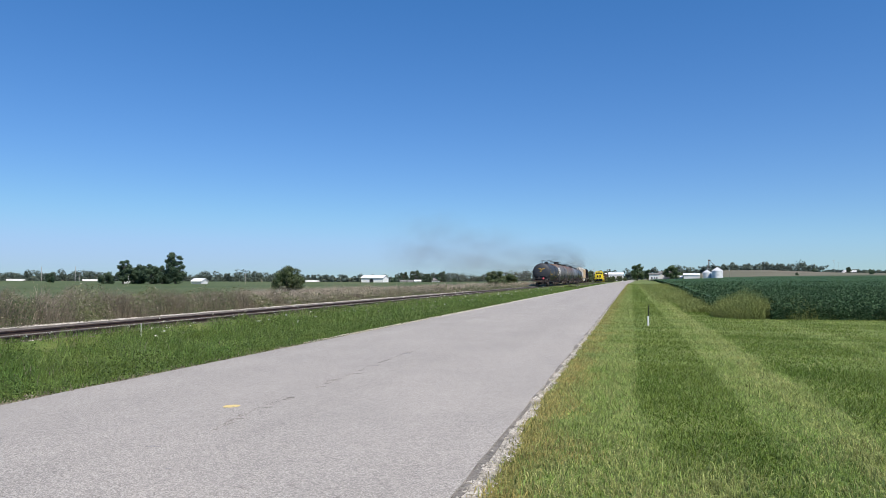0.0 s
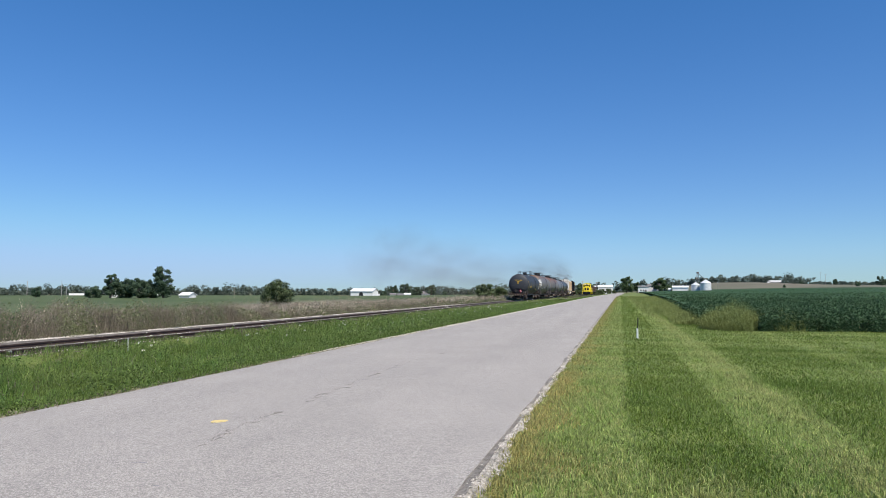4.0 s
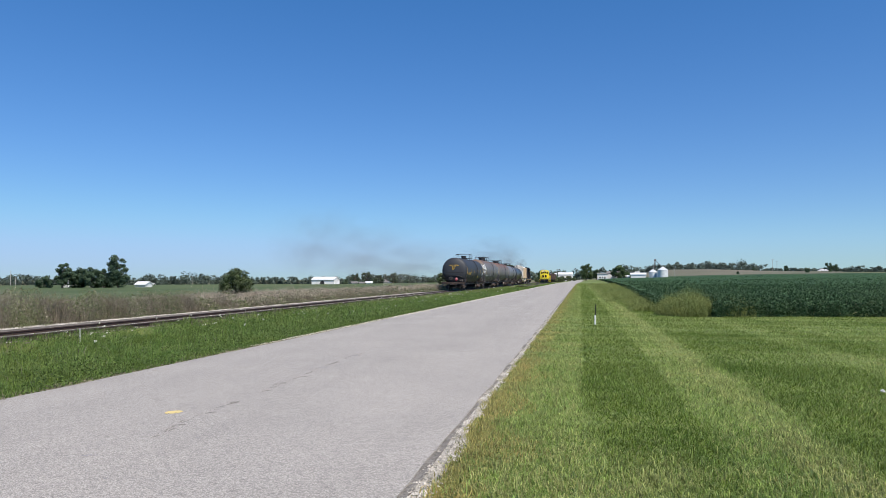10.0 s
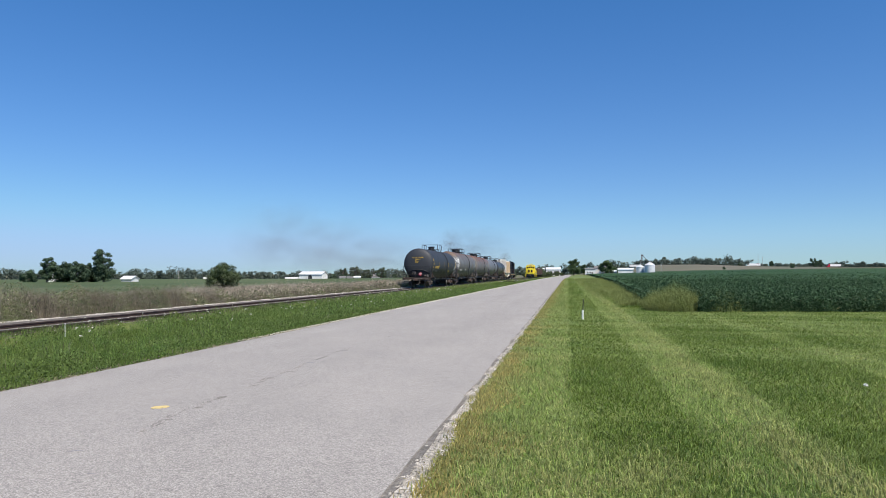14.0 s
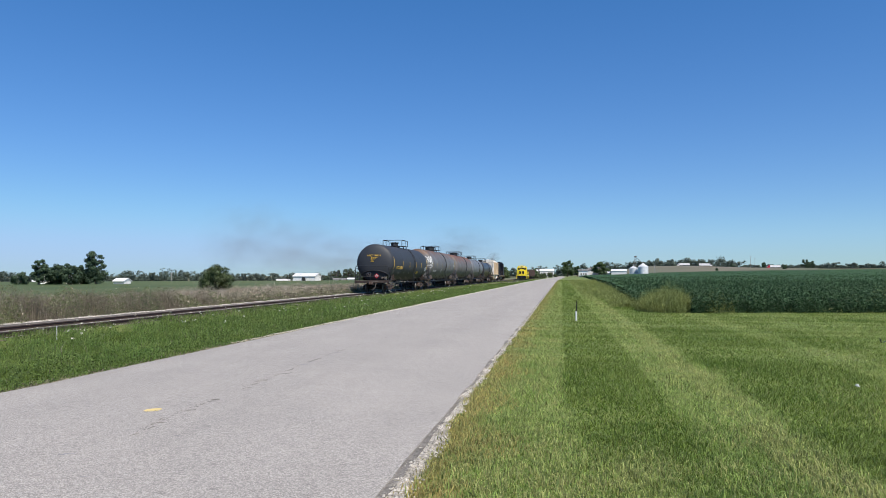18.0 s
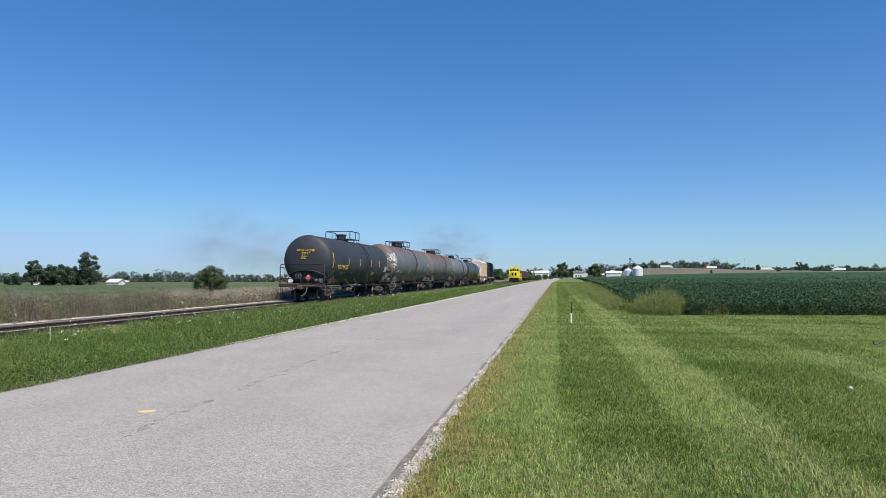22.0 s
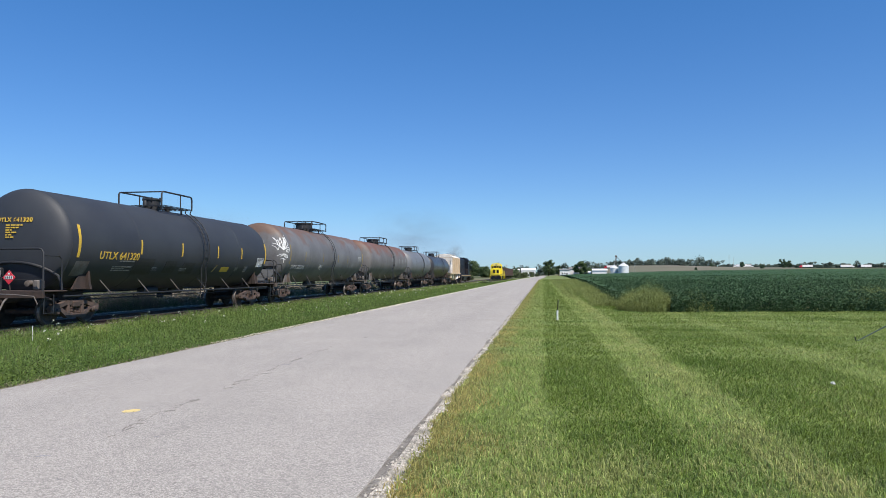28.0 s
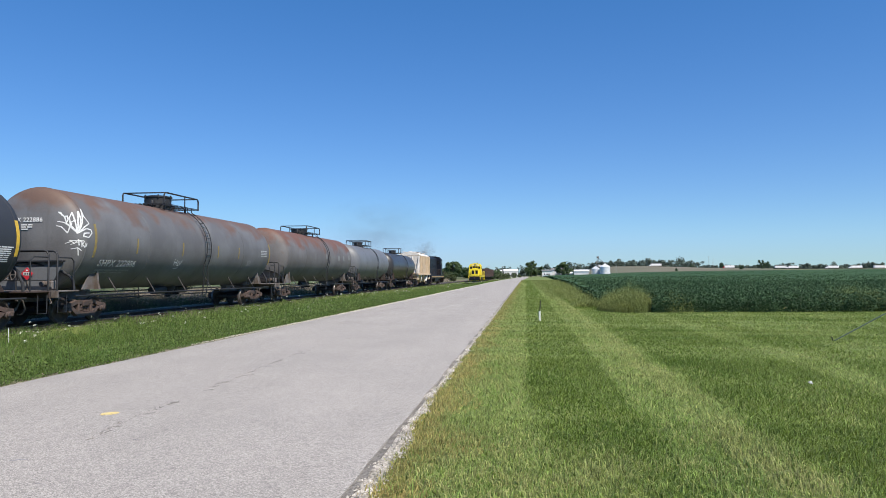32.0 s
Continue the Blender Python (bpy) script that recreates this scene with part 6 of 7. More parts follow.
gable_house("white_house", 1.75, 470, 6.5, 8, 3.9, 4.6, "white house with a porch beneath trees", roof="grey_roof", doors=((1.5, 1.1, 0, 2.1),), windows=((-1.5, 0.9, 1.1, 1.1), (0.1, 0.8, 1.1, 1.1)), category="house")
gable_house("white_house", 2.65, 480, 9.0, 8, 4.4, 5.6, "white farm building beneath trees", roof="grey_roof", category="house")
gable_house("machine_shed", 4.55, 470, 9.6, 8, 2.9, 3.9, "long low white machine shed", category="shed")
gable_house("machine_shed", 3.55, 475, 5.0, 8, 1.7, 2.6, "low white machine shed", category="shed")
grain_bin(5.68, 470, 2.7, 4.4, 6.1, "galvanised round grain bin with a conical roof")
grain_bin(6.42, 466, 3.3, 5.4, 7.6, "large galvanised round grain bin with a conical roof")
_leg = tagged(new("grain_elevator_leg"), "thin steel grain elevator leg beside the bins", "grain elevator")
_leg.matrix_basis = pose(*far_spot(5.85, 500))
lat = Shape()
for x, y in ((-0.4, -0.4), (0.4, -0.4), (0.4, 0.4), (-0.4, 0.4)):
    lat.tube([(x, y, 0), (x, y, 12.4)], 0.09, 5)
for k in range(12):
    lat.tube([(-0.4, -0.4, k), (0.4, -0.4, k + 1)], 0.05, 4).tube([(0.4, 0.4, k), (-0.4, 0.4, k + 1)], 0.05, 4)
part("tower", lat, M["grey_steel"], _leg)
part("head_house", Shape().box(0, 0, 12.6, 1.5, 1.2, 1.0, 0.1), M["grey_steel"], _leg)
part("spout", Shape().tube([(0.3, 0, 12.0), (4.6, -8, 7.4)], 0.16, 6).tube([(-0.3, 0, 12.0), (-2.6, -12, 6.2)], 0.16, 6), M["grey_steel"], _leg)


def utility_pole(az, d, h, label, arms=True):
    x, y, z = far_spot(az, d)
    ob = tagged(new("utility_pole"), label, "utility pole", "poles across the fields")
    ob.matrix_basis = pose(x, y, z, 0, 0, -az + 20)
    part("pole", Shape().tube([(0, 0, -0.3), (0, 0, h)], [0.16, 0.11], 8), M["pole_wood"], ob)
    if arms:
        part("crossarm", Shape().box(0, 0, h - 0.5, 2.2, 0.12, 0.14, 0.02), M["pole_wood"], ob)
    return ob


for az, d, h, arms in ((-50.2, 400, 7.4, False), (-45.55, 400, 7.2, False), (-43.4, 400, 7.6, False), (-43.1, 420, 4.5, False), (-31.3, 500, 7.0, True), (-27.5, 520, 6, True), (-3.0, 380, 7.0, True), (14.3, 780, 13.0, True), (14.6, 800, 11.0, True), (7.3, 560, 7.0, True), (-1.9, 450, 7.5, True)):
    utility_pole(az, d, h, "thin grey wooden utility pole", arms)


# ---- the highway over the rise ----
def highway_y(x):
    """The highway runs straight across the rise and bends away behind the woods."""
    x = np.asarray(x, float)
    return 860 + 1.2 * np.maximum(0, 58 - x) * smooth_step((70 - x) / 30)


_hx = np.concatenate([np.linspace(-700, 40, 60), np.linspace(45, 800, 120)])
_hv = np.concatenate([np.stack([_hx, highway_y(_hx) + q, ground_z(_hx, highway_y(_hx)) + 0.52], 1) for q in (-6, 6)])
_hk = np.arange(len(_hx) - 1)
tagged(sheet("highway", _hv, np.stack([_hk, _hk + 1, _hk + 1 + len(_hx), _hk + len(_hx)], 1), M["asphalt"]), "grey highway across the far rise", "road", kind="structure")


def highway_truck(cab_paint, label, closed=True):
    """A trailer truck, its nose towards +x."""
    ob = tagged(new("trailer_truck"), label, "truck", "trucks on the highway")
    body = part("trailer_body", Shape().box(-1.4, 0, 2.35, 11.4, 2.5, 2.5, 0.06), M["white_wall"], ob, "plain white box trailer", smooth=0)
    part("rear_door", Shape().box(-7.13, 0, 2.35, 0.05, 2.3, 2.3, 0.02), M["white_roof"], body, smooth=0)
    part("trailer_rail", Shape().box(-1.4, 0, 1.02, 11.2, 2.2, 0.16, 0.02), M["grey_steel"], body, smooth=0)
    cab = part("cab", Shape().prism([(4.6, 0.7), (7.6, 0.7), (7.6, 1.7), (6.5, 1.95), (6.1, 2.9), (5.7, 3.4), (4.6, 3.5)], -1.2, 1.2, "y"), M[cab_paint], ob, smooth=0)
    part("windscreen", Shape().prism([(6.53, 1.98), (6.13, 2.86), (6.16, 2.88), (6.57, 2.0)], -1.05, 1.05, "y"), M["glass"], cab, smooth=0)
    for sgn in (-1, 1):
        part("cab_window", Shape().box(5.7, sgn * 1.21, 2.3, 0.8, 0.04, 0.7, 0.01), M["glass"], cab, smooth=0)
        for xx in (-6.2, -5.0, 3.2, 4.4, 6.9):
            part("wheel", Shape().lathe([(0.2, -0.16), (0.5, -0.14), (0.52, 0.0), (0.5, 0.14), (0.2, 0.16)], 14, "y", pose(xx, sgn * 1.05, 0.52)), M["plastic_black"], ob, smooth=0)
    part("chassis", Shape().box(5.0, 0, 0.8, 4.6, 0.9, 0.25, 0.03), M["frame_black"], ob, smooth=0)
    return ob


# each truck with its times and how far along the highway it then is
TRUCKS = []
TRUCKS.append((highway_truck("white_wall", "white trailer truck on the far highway"), [(0, 235), (2, 206), (3, 189), (6, 136), (7, 117), (8, 99)]))
TRUCKS.append((highway_truck("white_wall", "white trailer truck on the far highway"), [(8, 306), (10, 276), (12, 245), (14, 215), (17, 163), (19, 125), (20, 105), (21, 83), (22, 63)]))
TRUCKS.append((highway_truck("red_sign", "white trailer truck with a red cab on the far highway"), [(12, 329), (14, 302), (17, 260), (19, 231), (21, 198), (23, 164), (25, 131)]))
TRUCKS.append((highway_truck("white_wall", "white trailer truck on the far highway"), [(19, 368), (21, 339), (23, 307), (25, 278), (28, 232), (30, 192), (32, 157)]))
TRUCKS.append((highway_truck("red_sign", "white trailer truck with a red cab on the far highway"), [(24, 363), (25, 349), (28, 306), (30, 272), (32, 242)]))
TRUCKS.append((highway_truck("loco_black", "white trailer truck with a dark cab on the far highway"), [(28, 370), (30, 342), (32, 315)]))
TRUCKS.append((highway_truck("white_wall", "white trailer truck on the far highway"), [(29, 395), (31, 372), (32, 360)]))
TRUCKS.append((highway_truck("white_wall", "white trailer truck on the far highway"), [(31, 400), (32, 386)]))
TRUCKS.append((highway_truck("white_wall", "white trailer truck on the far highway"), [(17, 146), (18, 168), (20, 207), (22, 243), (24, 280), (28, 349), (30, 382), (32, 411)]))
TRUCKS.append((highway_truck("white_wall", "white trailer truck on the far highway"), [(19, 67), (20, 88), (22, 130), (24, 168), (25, 185), (28, 238), (30, 270), (32, 301)]))
TRUCKS.append((highway_truck("white_wall", "white trailer truck on the far highway"), [(31, 72), (32, 95)]))


def truck_x(rows, t):
    """Reads a truck's rows at t; before and after them it keeps its speed."""
    (a, p), (b, q) = (rows[:2] if t < rows[0][0] else rows[-2:]) if not rows[0][0] <= t <= rows[-1][0] else (rows[0], rows[-1])
    if rows[0][0] <= t <= rows[-1][0]:
        return float(np.interp(t, [r[0] for r in rows], [r[1] for r in rows]))
    return p + (q - p) * (t - a) / (b - a)


# trucks that come in from across the left fields: times and bearings
def left_way(az):
    """A place on the highway's other stretch, which swings away behind the far woods."""
    d = float(np.interp(az, [-80, -14, -8, 40], [640, 655, 1000, 1250]))
    px, py, pz = far_spot(az, d)
    return Vector((px, py, pz + 0.04))


LEFT_TRUCKS = [
    (highway_truck("white_wall", "white trailer truck beyond the crop fields"), [(0, -26.0), (1, -24.55), (2, -23.1), (8, -13.5)]),
    (highway_truck("white_wall", "white trailer truck beyond the crop fields"), [(1, -45.9), (3, -43.6), (11, -33.2), (12, -31.8), (13, -30.4), (17, -24.3), (18, -22.8)]),
    (highway_truck("white_wall", "white trailer truck beyond the crop fields"), [(6, -34.2), (7, -32.85), (8, -31.5), (12, -25.6), (13, -24.1), (14, -22.6)]),
    (highway_truck("white_wall", "white trailer truck beyond the crop fields"), [(23, -33.0), (24, -31.6), (25, -30.3)]),
]
_lx = [left_way(a) for a in np.linspace(-70, 5, 90)]
_lv = np.array([tuple(p * q - Vector((0, 0, p.z * (q - 1) + 0.03))) for q in (0.992, 1.008) for p in _lx])
_lk = np.arange(89)
tagged(sheet("highway", _lv, np.stack([_lk, _lk + 1, _lk + 91, _lk + 90], 1), M["asphalt"]), "thin pale highway across the left fields", "road", kind="structure")


# ---- fields and turf sheets ----
def field(name, ys, left, right, lift, material, label, category, cols=40, rough=0.0):
    """A crop or turf sheet over the ground, between two edges given for each y."""
    ys = np.asarray(ys, float)
    u = np.linspace(0, 1, cols) ** 1.6
    x = np.asarray([left(y) for y in ys])[:, None] * (1 - u) + np.asarray([right(y) for y in ys])[:, None] * u
    y = np.repeat(ys[:, None], cols, 1)
    z = ground_z(x, y) + lift
    if rough:
        z = z + rough * np.random.default_rng(2).normal(size=z.shape)
    v = np.stack([x, y, z], 2).reshape(-1, 3)
    n = len(ys)
    i = (np.arange(n - 1)[:, None] * cols + np.arange(cols - 1)[None]).ravel()
    return tagged(sheet(name, v, np.stack([i, i + 1, i + cols + 1, i + cols], 1), material), label, category, kind="structure")


def soy_left(y):
    return float(np.interp(y, [31, 33, 36, 52, 91, 200, 360], [4.6, 4.3, 3.7, 4.2, 5.8, 8.4, 11.2]))


def soy_near(x):
    """The y at which the crop begins for an x."""
    return 31.0 + 0.15 * max(0, x - 5) + 0.10 * math.sin(x * 2.9) + 0.08 * math.sin(x * 7.3 + 1)


def weedy(x, y):
    """Whether a place lies in the weed clump at the crop's corner."""
    return ((x - 4.65) / 1.2) ** 2 + ((y - 32.4) / 2.2) ** 2 < 1.0 + 0.25 * math.sin(x * 3.7 + y * 2.1)


field("lawn", np.linspace(-30, 36, 90), lambda y: ROAD_R + 0.12, lambda y: 60, -0.062, M["lawn"], "mown green lawn with mowing stripes beside the road", "lawn")
field("mown_verge", np.geomspace(36, 600, 60), lambda y: ROAD_R + 0.12 + float(bend(y)), lambda y: soy_left(y) + 0.6, -0.06, M["lawn"], "mown grass verge between road and crop field", "grass verge", cols=8)
field("rail_verge", np.concatenate([np.linspace(-30, 130, 200), np.geomspace(131, 600, 40)]), lambda y: TRACK_X + 1.15, lambda y: ROAD_L - 0.12 + float(bend(y)), -0.05, M["verge"], "rough green grass strip between track and road", "grass verge", cols=14)
field("weed_strip", np.concatenate([np.linspace(-30, 130, 100), np.geomspace(131, 600, 40)]), lambda y: -31.0, lambda y: TRACK_X - 2.2, -0.06, M["soil"], "dry weedy strip beyond the track", "weed strip", cols=14)
field("crop_field", np.concatenate([np.linspace(-40, 60, 20), np.geomspace(62, 470, 50)]), lambda y: -29.0, lambda y: -700.0, 0.05, M["crop_left"], "level green crop field beyond the weeds", "crop field", cols=60)
field("soybean_canopy", np.concatenate([np.linspace(37, 120, 60), np.geomspace(122, 600, 60)]), lambda y: soy_left(y) + 0.3, lambda y: 60 + y * 1.2, 0.62, M["soy_far"], "dark green soybean field", "crop field", cols=90, rough=0.03)
field("hill_field", np.geomspace(520, 1200, 50), lambda y: y * 0.085, lambda y: y * 0.34, 0.5, M["stubble"], "pale brown harvested field on the rise", "field", cols=60)


# ---- blades, leaves and stems, one object for each kind ----
def blades(xy, z, h, w, lean, heading, rng, plain=False):
    """Bent grass blades: a tapering strip of two pieces each, or one spike where plain."""
    n = len(xy)
    a = rng.random(n) * 2 * np.pi
    side = np.stack([np.cos(a), np.sin(a), np.zeros(n)], 1) * (w / 2)[:, None]
    tip = heading + rng.normal(size=(n, 2)) * lean[:, None]
    b = np.stack([xy[:, 0], xy[:, 1], z], 1)
    mid = b + np.stack([tip[:, 0] * h * 0.3, tip[:, 1] * h * 0.3, h * 0.6], 1)
    end = b + np.stack([tip[:, 0] * h, tip[:, 1] * h, h * np.clip(1 - 0.35 * np.linalg.norm(tip, axis=1), 0.4, 1)], 1)
    if plain:
        return np.stack([b - side, b + side, end], 1).reshape(-1, 3), np.arange(3 * n).reshape(-1, 3)
    v = np.stack([b - side, b + side, mid + side * 0.75, mid - side * 0.75, end], 1).reshape(-1, 3)
    k = np.arange(n)[:, None] * 5
    f = np.concatenate([k + np.array([[0, 1, 2]]), k + np.array([[0, 2, 3]]), k + np.array([[3, 2, 4]])], 0)
    return v, f


def scatter(rng, n, x0, x1, y0, y1, power=1.0):
    """Random places in a strip, closer together at its near end when power is over 1."""
    return np.stack([x0 + (x1 - x0) * rng.random(n), y0 + (y1 - y0) * rng.random(n) ** power], 1)


def wave(xy, s, seed):
    """A slow random field over the ground, about -1 to 1."""
    x, y = xy[:, 0] * s + seed * 7.3, xy[:, 1] * s + seed * 3.1
    return (np.sin(x * 1.3 + 1.7 * np.sin(y * 0.9)) + np.sin(y * 1.7 + 1.3 * np.sin(x * 1.1 + 2)) + np.sin((x + y) * 2.3 + seed)) / 3


def stuff(name, sets, material, label, category):
    vs, fs, k = [], [], 0
    for v, f in sets:
        vs.append(v)
        fs.append(f + k)
        k += len(v)
    return tagged(sheet(name, np.concatenate(vs), np.concatenate(fs), material, False), label, category, kind="stuff")


rng = np.random.default_rng(7)
LAWN = {"grass": [], "grass_dark": [], "grass_pale": [], "grass_dry": []}


def tufts(xy, size, seed):
    """A random value for each small tuft of the lawn, 0 to 1."""
    q = np.floor(xy / size + 0.8 * np.stack([wave(xy, 0.5 / size, seed), wave(xy, 0.6 / size, seed + 3)], 1))
    v = np.sin(q[:, 0] * 127.1 + q[:, 1] * 311.7 + seed * 74.7) * 43758.5453
    return v - np.floor(v)


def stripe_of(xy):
    """Mowing stripes along the road, their sheen put into blade colour: how dark, and how pale, each place is."""
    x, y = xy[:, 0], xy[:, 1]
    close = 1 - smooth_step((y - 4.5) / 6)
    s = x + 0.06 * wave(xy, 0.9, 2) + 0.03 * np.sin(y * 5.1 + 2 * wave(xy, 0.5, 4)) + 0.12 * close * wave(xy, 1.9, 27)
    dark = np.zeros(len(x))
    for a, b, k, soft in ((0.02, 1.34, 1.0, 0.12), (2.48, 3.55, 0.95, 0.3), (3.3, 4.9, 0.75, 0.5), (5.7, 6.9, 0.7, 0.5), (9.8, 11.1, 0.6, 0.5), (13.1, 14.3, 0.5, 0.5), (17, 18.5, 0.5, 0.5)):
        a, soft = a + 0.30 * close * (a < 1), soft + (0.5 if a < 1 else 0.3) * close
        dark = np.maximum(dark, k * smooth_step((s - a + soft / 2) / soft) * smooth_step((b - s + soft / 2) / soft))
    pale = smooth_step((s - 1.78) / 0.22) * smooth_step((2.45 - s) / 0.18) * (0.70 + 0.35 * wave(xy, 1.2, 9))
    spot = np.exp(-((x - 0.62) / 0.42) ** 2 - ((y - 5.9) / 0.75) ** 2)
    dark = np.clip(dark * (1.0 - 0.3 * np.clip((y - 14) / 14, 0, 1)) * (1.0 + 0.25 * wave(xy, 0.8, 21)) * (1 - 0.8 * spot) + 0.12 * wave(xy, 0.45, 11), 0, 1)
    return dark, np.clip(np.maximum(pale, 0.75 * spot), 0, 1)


def lawn_patch(n, x0, x1, y0, y1, h0, h1, w0, w1, plain=False):
    xy = scatter(rng, n, x0, x1, y0, y1)
    edge = ROAD_R + 0.06 + 0.04 * (1 - smooth_step((xy[:, 1] - 9) / 8)) + 0.10 * (1 - smooth_step((xy[:, 1] - 4.5) / 5.5)) + 0.05 * wave(xy, 2.3, 19)
    xy = xy[(xy[:, 0] > edge) | (rng.random(n) < 0.06)]
    n = len(xy)
    dark, streak = stripe_of(xy)
    dry = np.clip(1.1 - np.abs(xy[:, 0] - (ROAD_R + 0.26)) / (0.50 + 0.28 * wave(xy, 1.5, 4)), 0, 1)
    pick = rng.random(n)
    size = 0.045 + 0.006 * y0
    tuft = 0.6 * tufts(xy, size, 5) + 0.4 * tufts(xy, size * 2.3, 8) - 0.5
    sweep = wave(xy * np.array([0.12, 1.0]), 2.0, 33)
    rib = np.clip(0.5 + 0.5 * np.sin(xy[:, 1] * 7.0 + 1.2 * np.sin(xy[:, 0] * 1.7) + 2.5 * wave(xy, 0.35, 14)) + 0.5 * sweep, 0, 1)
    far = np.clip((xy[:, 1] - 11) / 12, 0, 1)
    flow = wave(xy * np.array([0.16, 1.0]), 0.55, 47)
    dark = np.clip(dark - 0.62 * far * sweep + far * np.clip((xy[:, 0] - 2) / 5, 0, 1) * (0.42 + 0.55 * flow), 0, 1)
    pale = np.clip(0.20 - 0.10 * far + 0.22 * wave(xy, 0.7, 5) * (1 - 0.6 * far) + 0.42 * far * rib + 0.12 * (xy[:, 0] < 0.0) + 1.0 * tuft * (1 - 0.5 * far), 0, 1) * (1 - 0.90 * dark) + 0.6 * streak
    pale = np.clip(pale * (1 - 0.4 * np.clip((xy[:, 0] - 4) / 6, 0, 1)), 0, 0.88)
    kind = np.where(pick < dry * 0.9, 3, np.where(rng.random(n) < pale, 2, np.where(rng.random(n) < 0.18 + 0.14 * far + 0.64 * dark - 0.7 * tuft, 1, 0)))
    heading = np.stack([0.05 * dark, 0.45 - 0.85 * dark], 1)
    for k, key in enumerate(LAWN):
        m = kind == k
        q = xy[m]
        if len(q):
            h = (h0 + (h1 - h0) * rng.random(len(q)) ** 1.4) * (1 + 0.3 * wave(q, 0.9, 1) + 0.9 * tuft[m]) * np.where(rng.random(len(q)) < 0.03, 1.6, 1.0)
            w = w0 + (w1 - w0) * rng.random(len(q))
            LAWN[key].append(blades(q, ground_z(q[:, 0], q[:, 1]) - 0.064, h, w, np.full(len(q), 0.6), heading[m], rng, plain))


lawn_patch(150000, ROAD_R + 0.10, 7.0, 3.6, 8, 0.030, 0.088, 0.0045, 0.0105)
lawn_patch(150000, ROAD_R + 0.10, 9.5, 8, 14, 0.035, 0.090, 0.008, 0.016, True)
lawn_patch(130000, ROAD_R + 0.10, 15.0, 14, 22, 0.032, 0.068, 0.011, 0.021, True)
lawn_patch(120000, ROAD_R + 0.12, 23, 22, 33, 0.030, 0.064, 0.016, 0.030, True)
lawn_patch(48000, ROAD_R + 0.12, 4.2, 33, 50, 0.035, 0.075, 0.018, 0.034, True)
lawn_patch(40000, ROAD_R + 0.12, 4.6, 50, 110, 0.05, 0.09, 0.03, 0.06, True)
lawn_patch(9000, ROAD_R + 0.12, 4.0, 110, 220, 0.06, 0.12, 0.07, 0.12, True)
_kept = rng.bit_generator.state
lawn_patch(60000, ROAD_R + 0.10, 7.0, -5, 3.6, 0.030, 0.088, 0.006, 0.014, True)
rng.bit_generator.state = _kept
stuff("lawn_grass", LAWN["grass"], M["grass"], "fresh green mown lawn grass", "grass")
stuff("lawn_grass", LAWN["grass_dark"], M["grass_dark"], "darker green mown lawn grass, stripe shade put into its colour", "grass")
stuff("lawn_grass", LAWN["grass_pale"], M["grass_pale"], "pale lawn grass, blade highlights put into its colour", "grass")
stuff("roadside_grass", LAWN["grass_dry"], M["grass_dry"], "dry yellow-brown grass along the road edge", "grass")

# rough grass between road and track
tall, tall_dark, tall_dry = [], [], []
for n, y0, y1, w0, w1, hs in ((120000, 5, 24, 0.006, 0.013, 1.0), (90000, 24, 55, 0.012, 0.026, 1.0), (60000, 55, 130, 0.03, 0.06, 0.8), (34000, 130, 330, 0.06, 0.13, 0.62)):
    xy = scatter(rng, n, TRACK_X + 0.86, ROAD_L - 0.06, y0, y1, 1.3)
    xy = xy[xy[:, 0] < ROAD_L - 0.06 - 0.24 * smooth_step((xy[:, 1] - 13) / 9)]
    n = len(xy)
    u = (xy[:, 0] - ROAD_L) / (TRACK_X + 0.86 - ROAD_L)
    tuft = np.clip(1 + 0.62 * wave(xy, 1.6, 3) + 0.38 * wave(xy, 0.5, 8) + 0.30 * wave(xy, 3.6, 5) + 0.40 * wave(xy, 9.0, 25), 0.2, 2.1)
    h = (0.08 + 0.19 * rng.random(n) ** 1.3) * tuft * (0.30 + 1.1 * np.clip(u * 3.2, 0, 1)) * hs * np.where(rng.random(n) < 0.03, 1.5, 1) * (1 - 0.5 * np.clip((u - 0.55) / 0.4, 0, 1))
    w = w0 + (w1 - w0) * rng.random(n)
    pick = rng.random(n)
    v, f = blades(xy, ground_z(xy[:, 0], xy[:, 1]) - 0.055, h, w, np.full(n, 0.45), np.array([[0.15, 0.0]]), rng, y0 > 50)
    corners = 3 if y0 > 50 else 5
    dk = pick < 0.40 + 0.60 * wave(xy, 1.1, 6) + 0.35 * wave(xy, 3.0, 16) - 0.5 * wave(xy, 9.0, 25)
    dr = (~dk) & (rng.random(n) < np.clip(0.05 + 0.35 * (u - 0.88) / 0.12, 0.03, 0.4))
    for m, store in ((dk, tall_dark), (dr, tall_dry), (~dk & ~dr, tall)):
        vv = v.reshape(-1, corners, 3)[m].reshape(-1, 3)
        k = np.arange(int(m.sum()))[:, None] * corners
        strips = [(0, 1, 2), (0, 2, 3), (3, 2, 4)] if corners == 5 else [(0, 1, 2)]
        store.append((vv, np.concatenate([k + np.array([q]) for q in strips], 0)))
stuff("verge_grass", tall, M["grass_tall"], "long fresh green grass between road and track", "grass")
stuff("verge_grass", tall_dark, M["grass_deep"], "long dark green grass between road and track", "grass")
stuff("verge_grass", tall_dry, M["weed_brown"], "dry straw-coloured grass along the ballast", "grass")


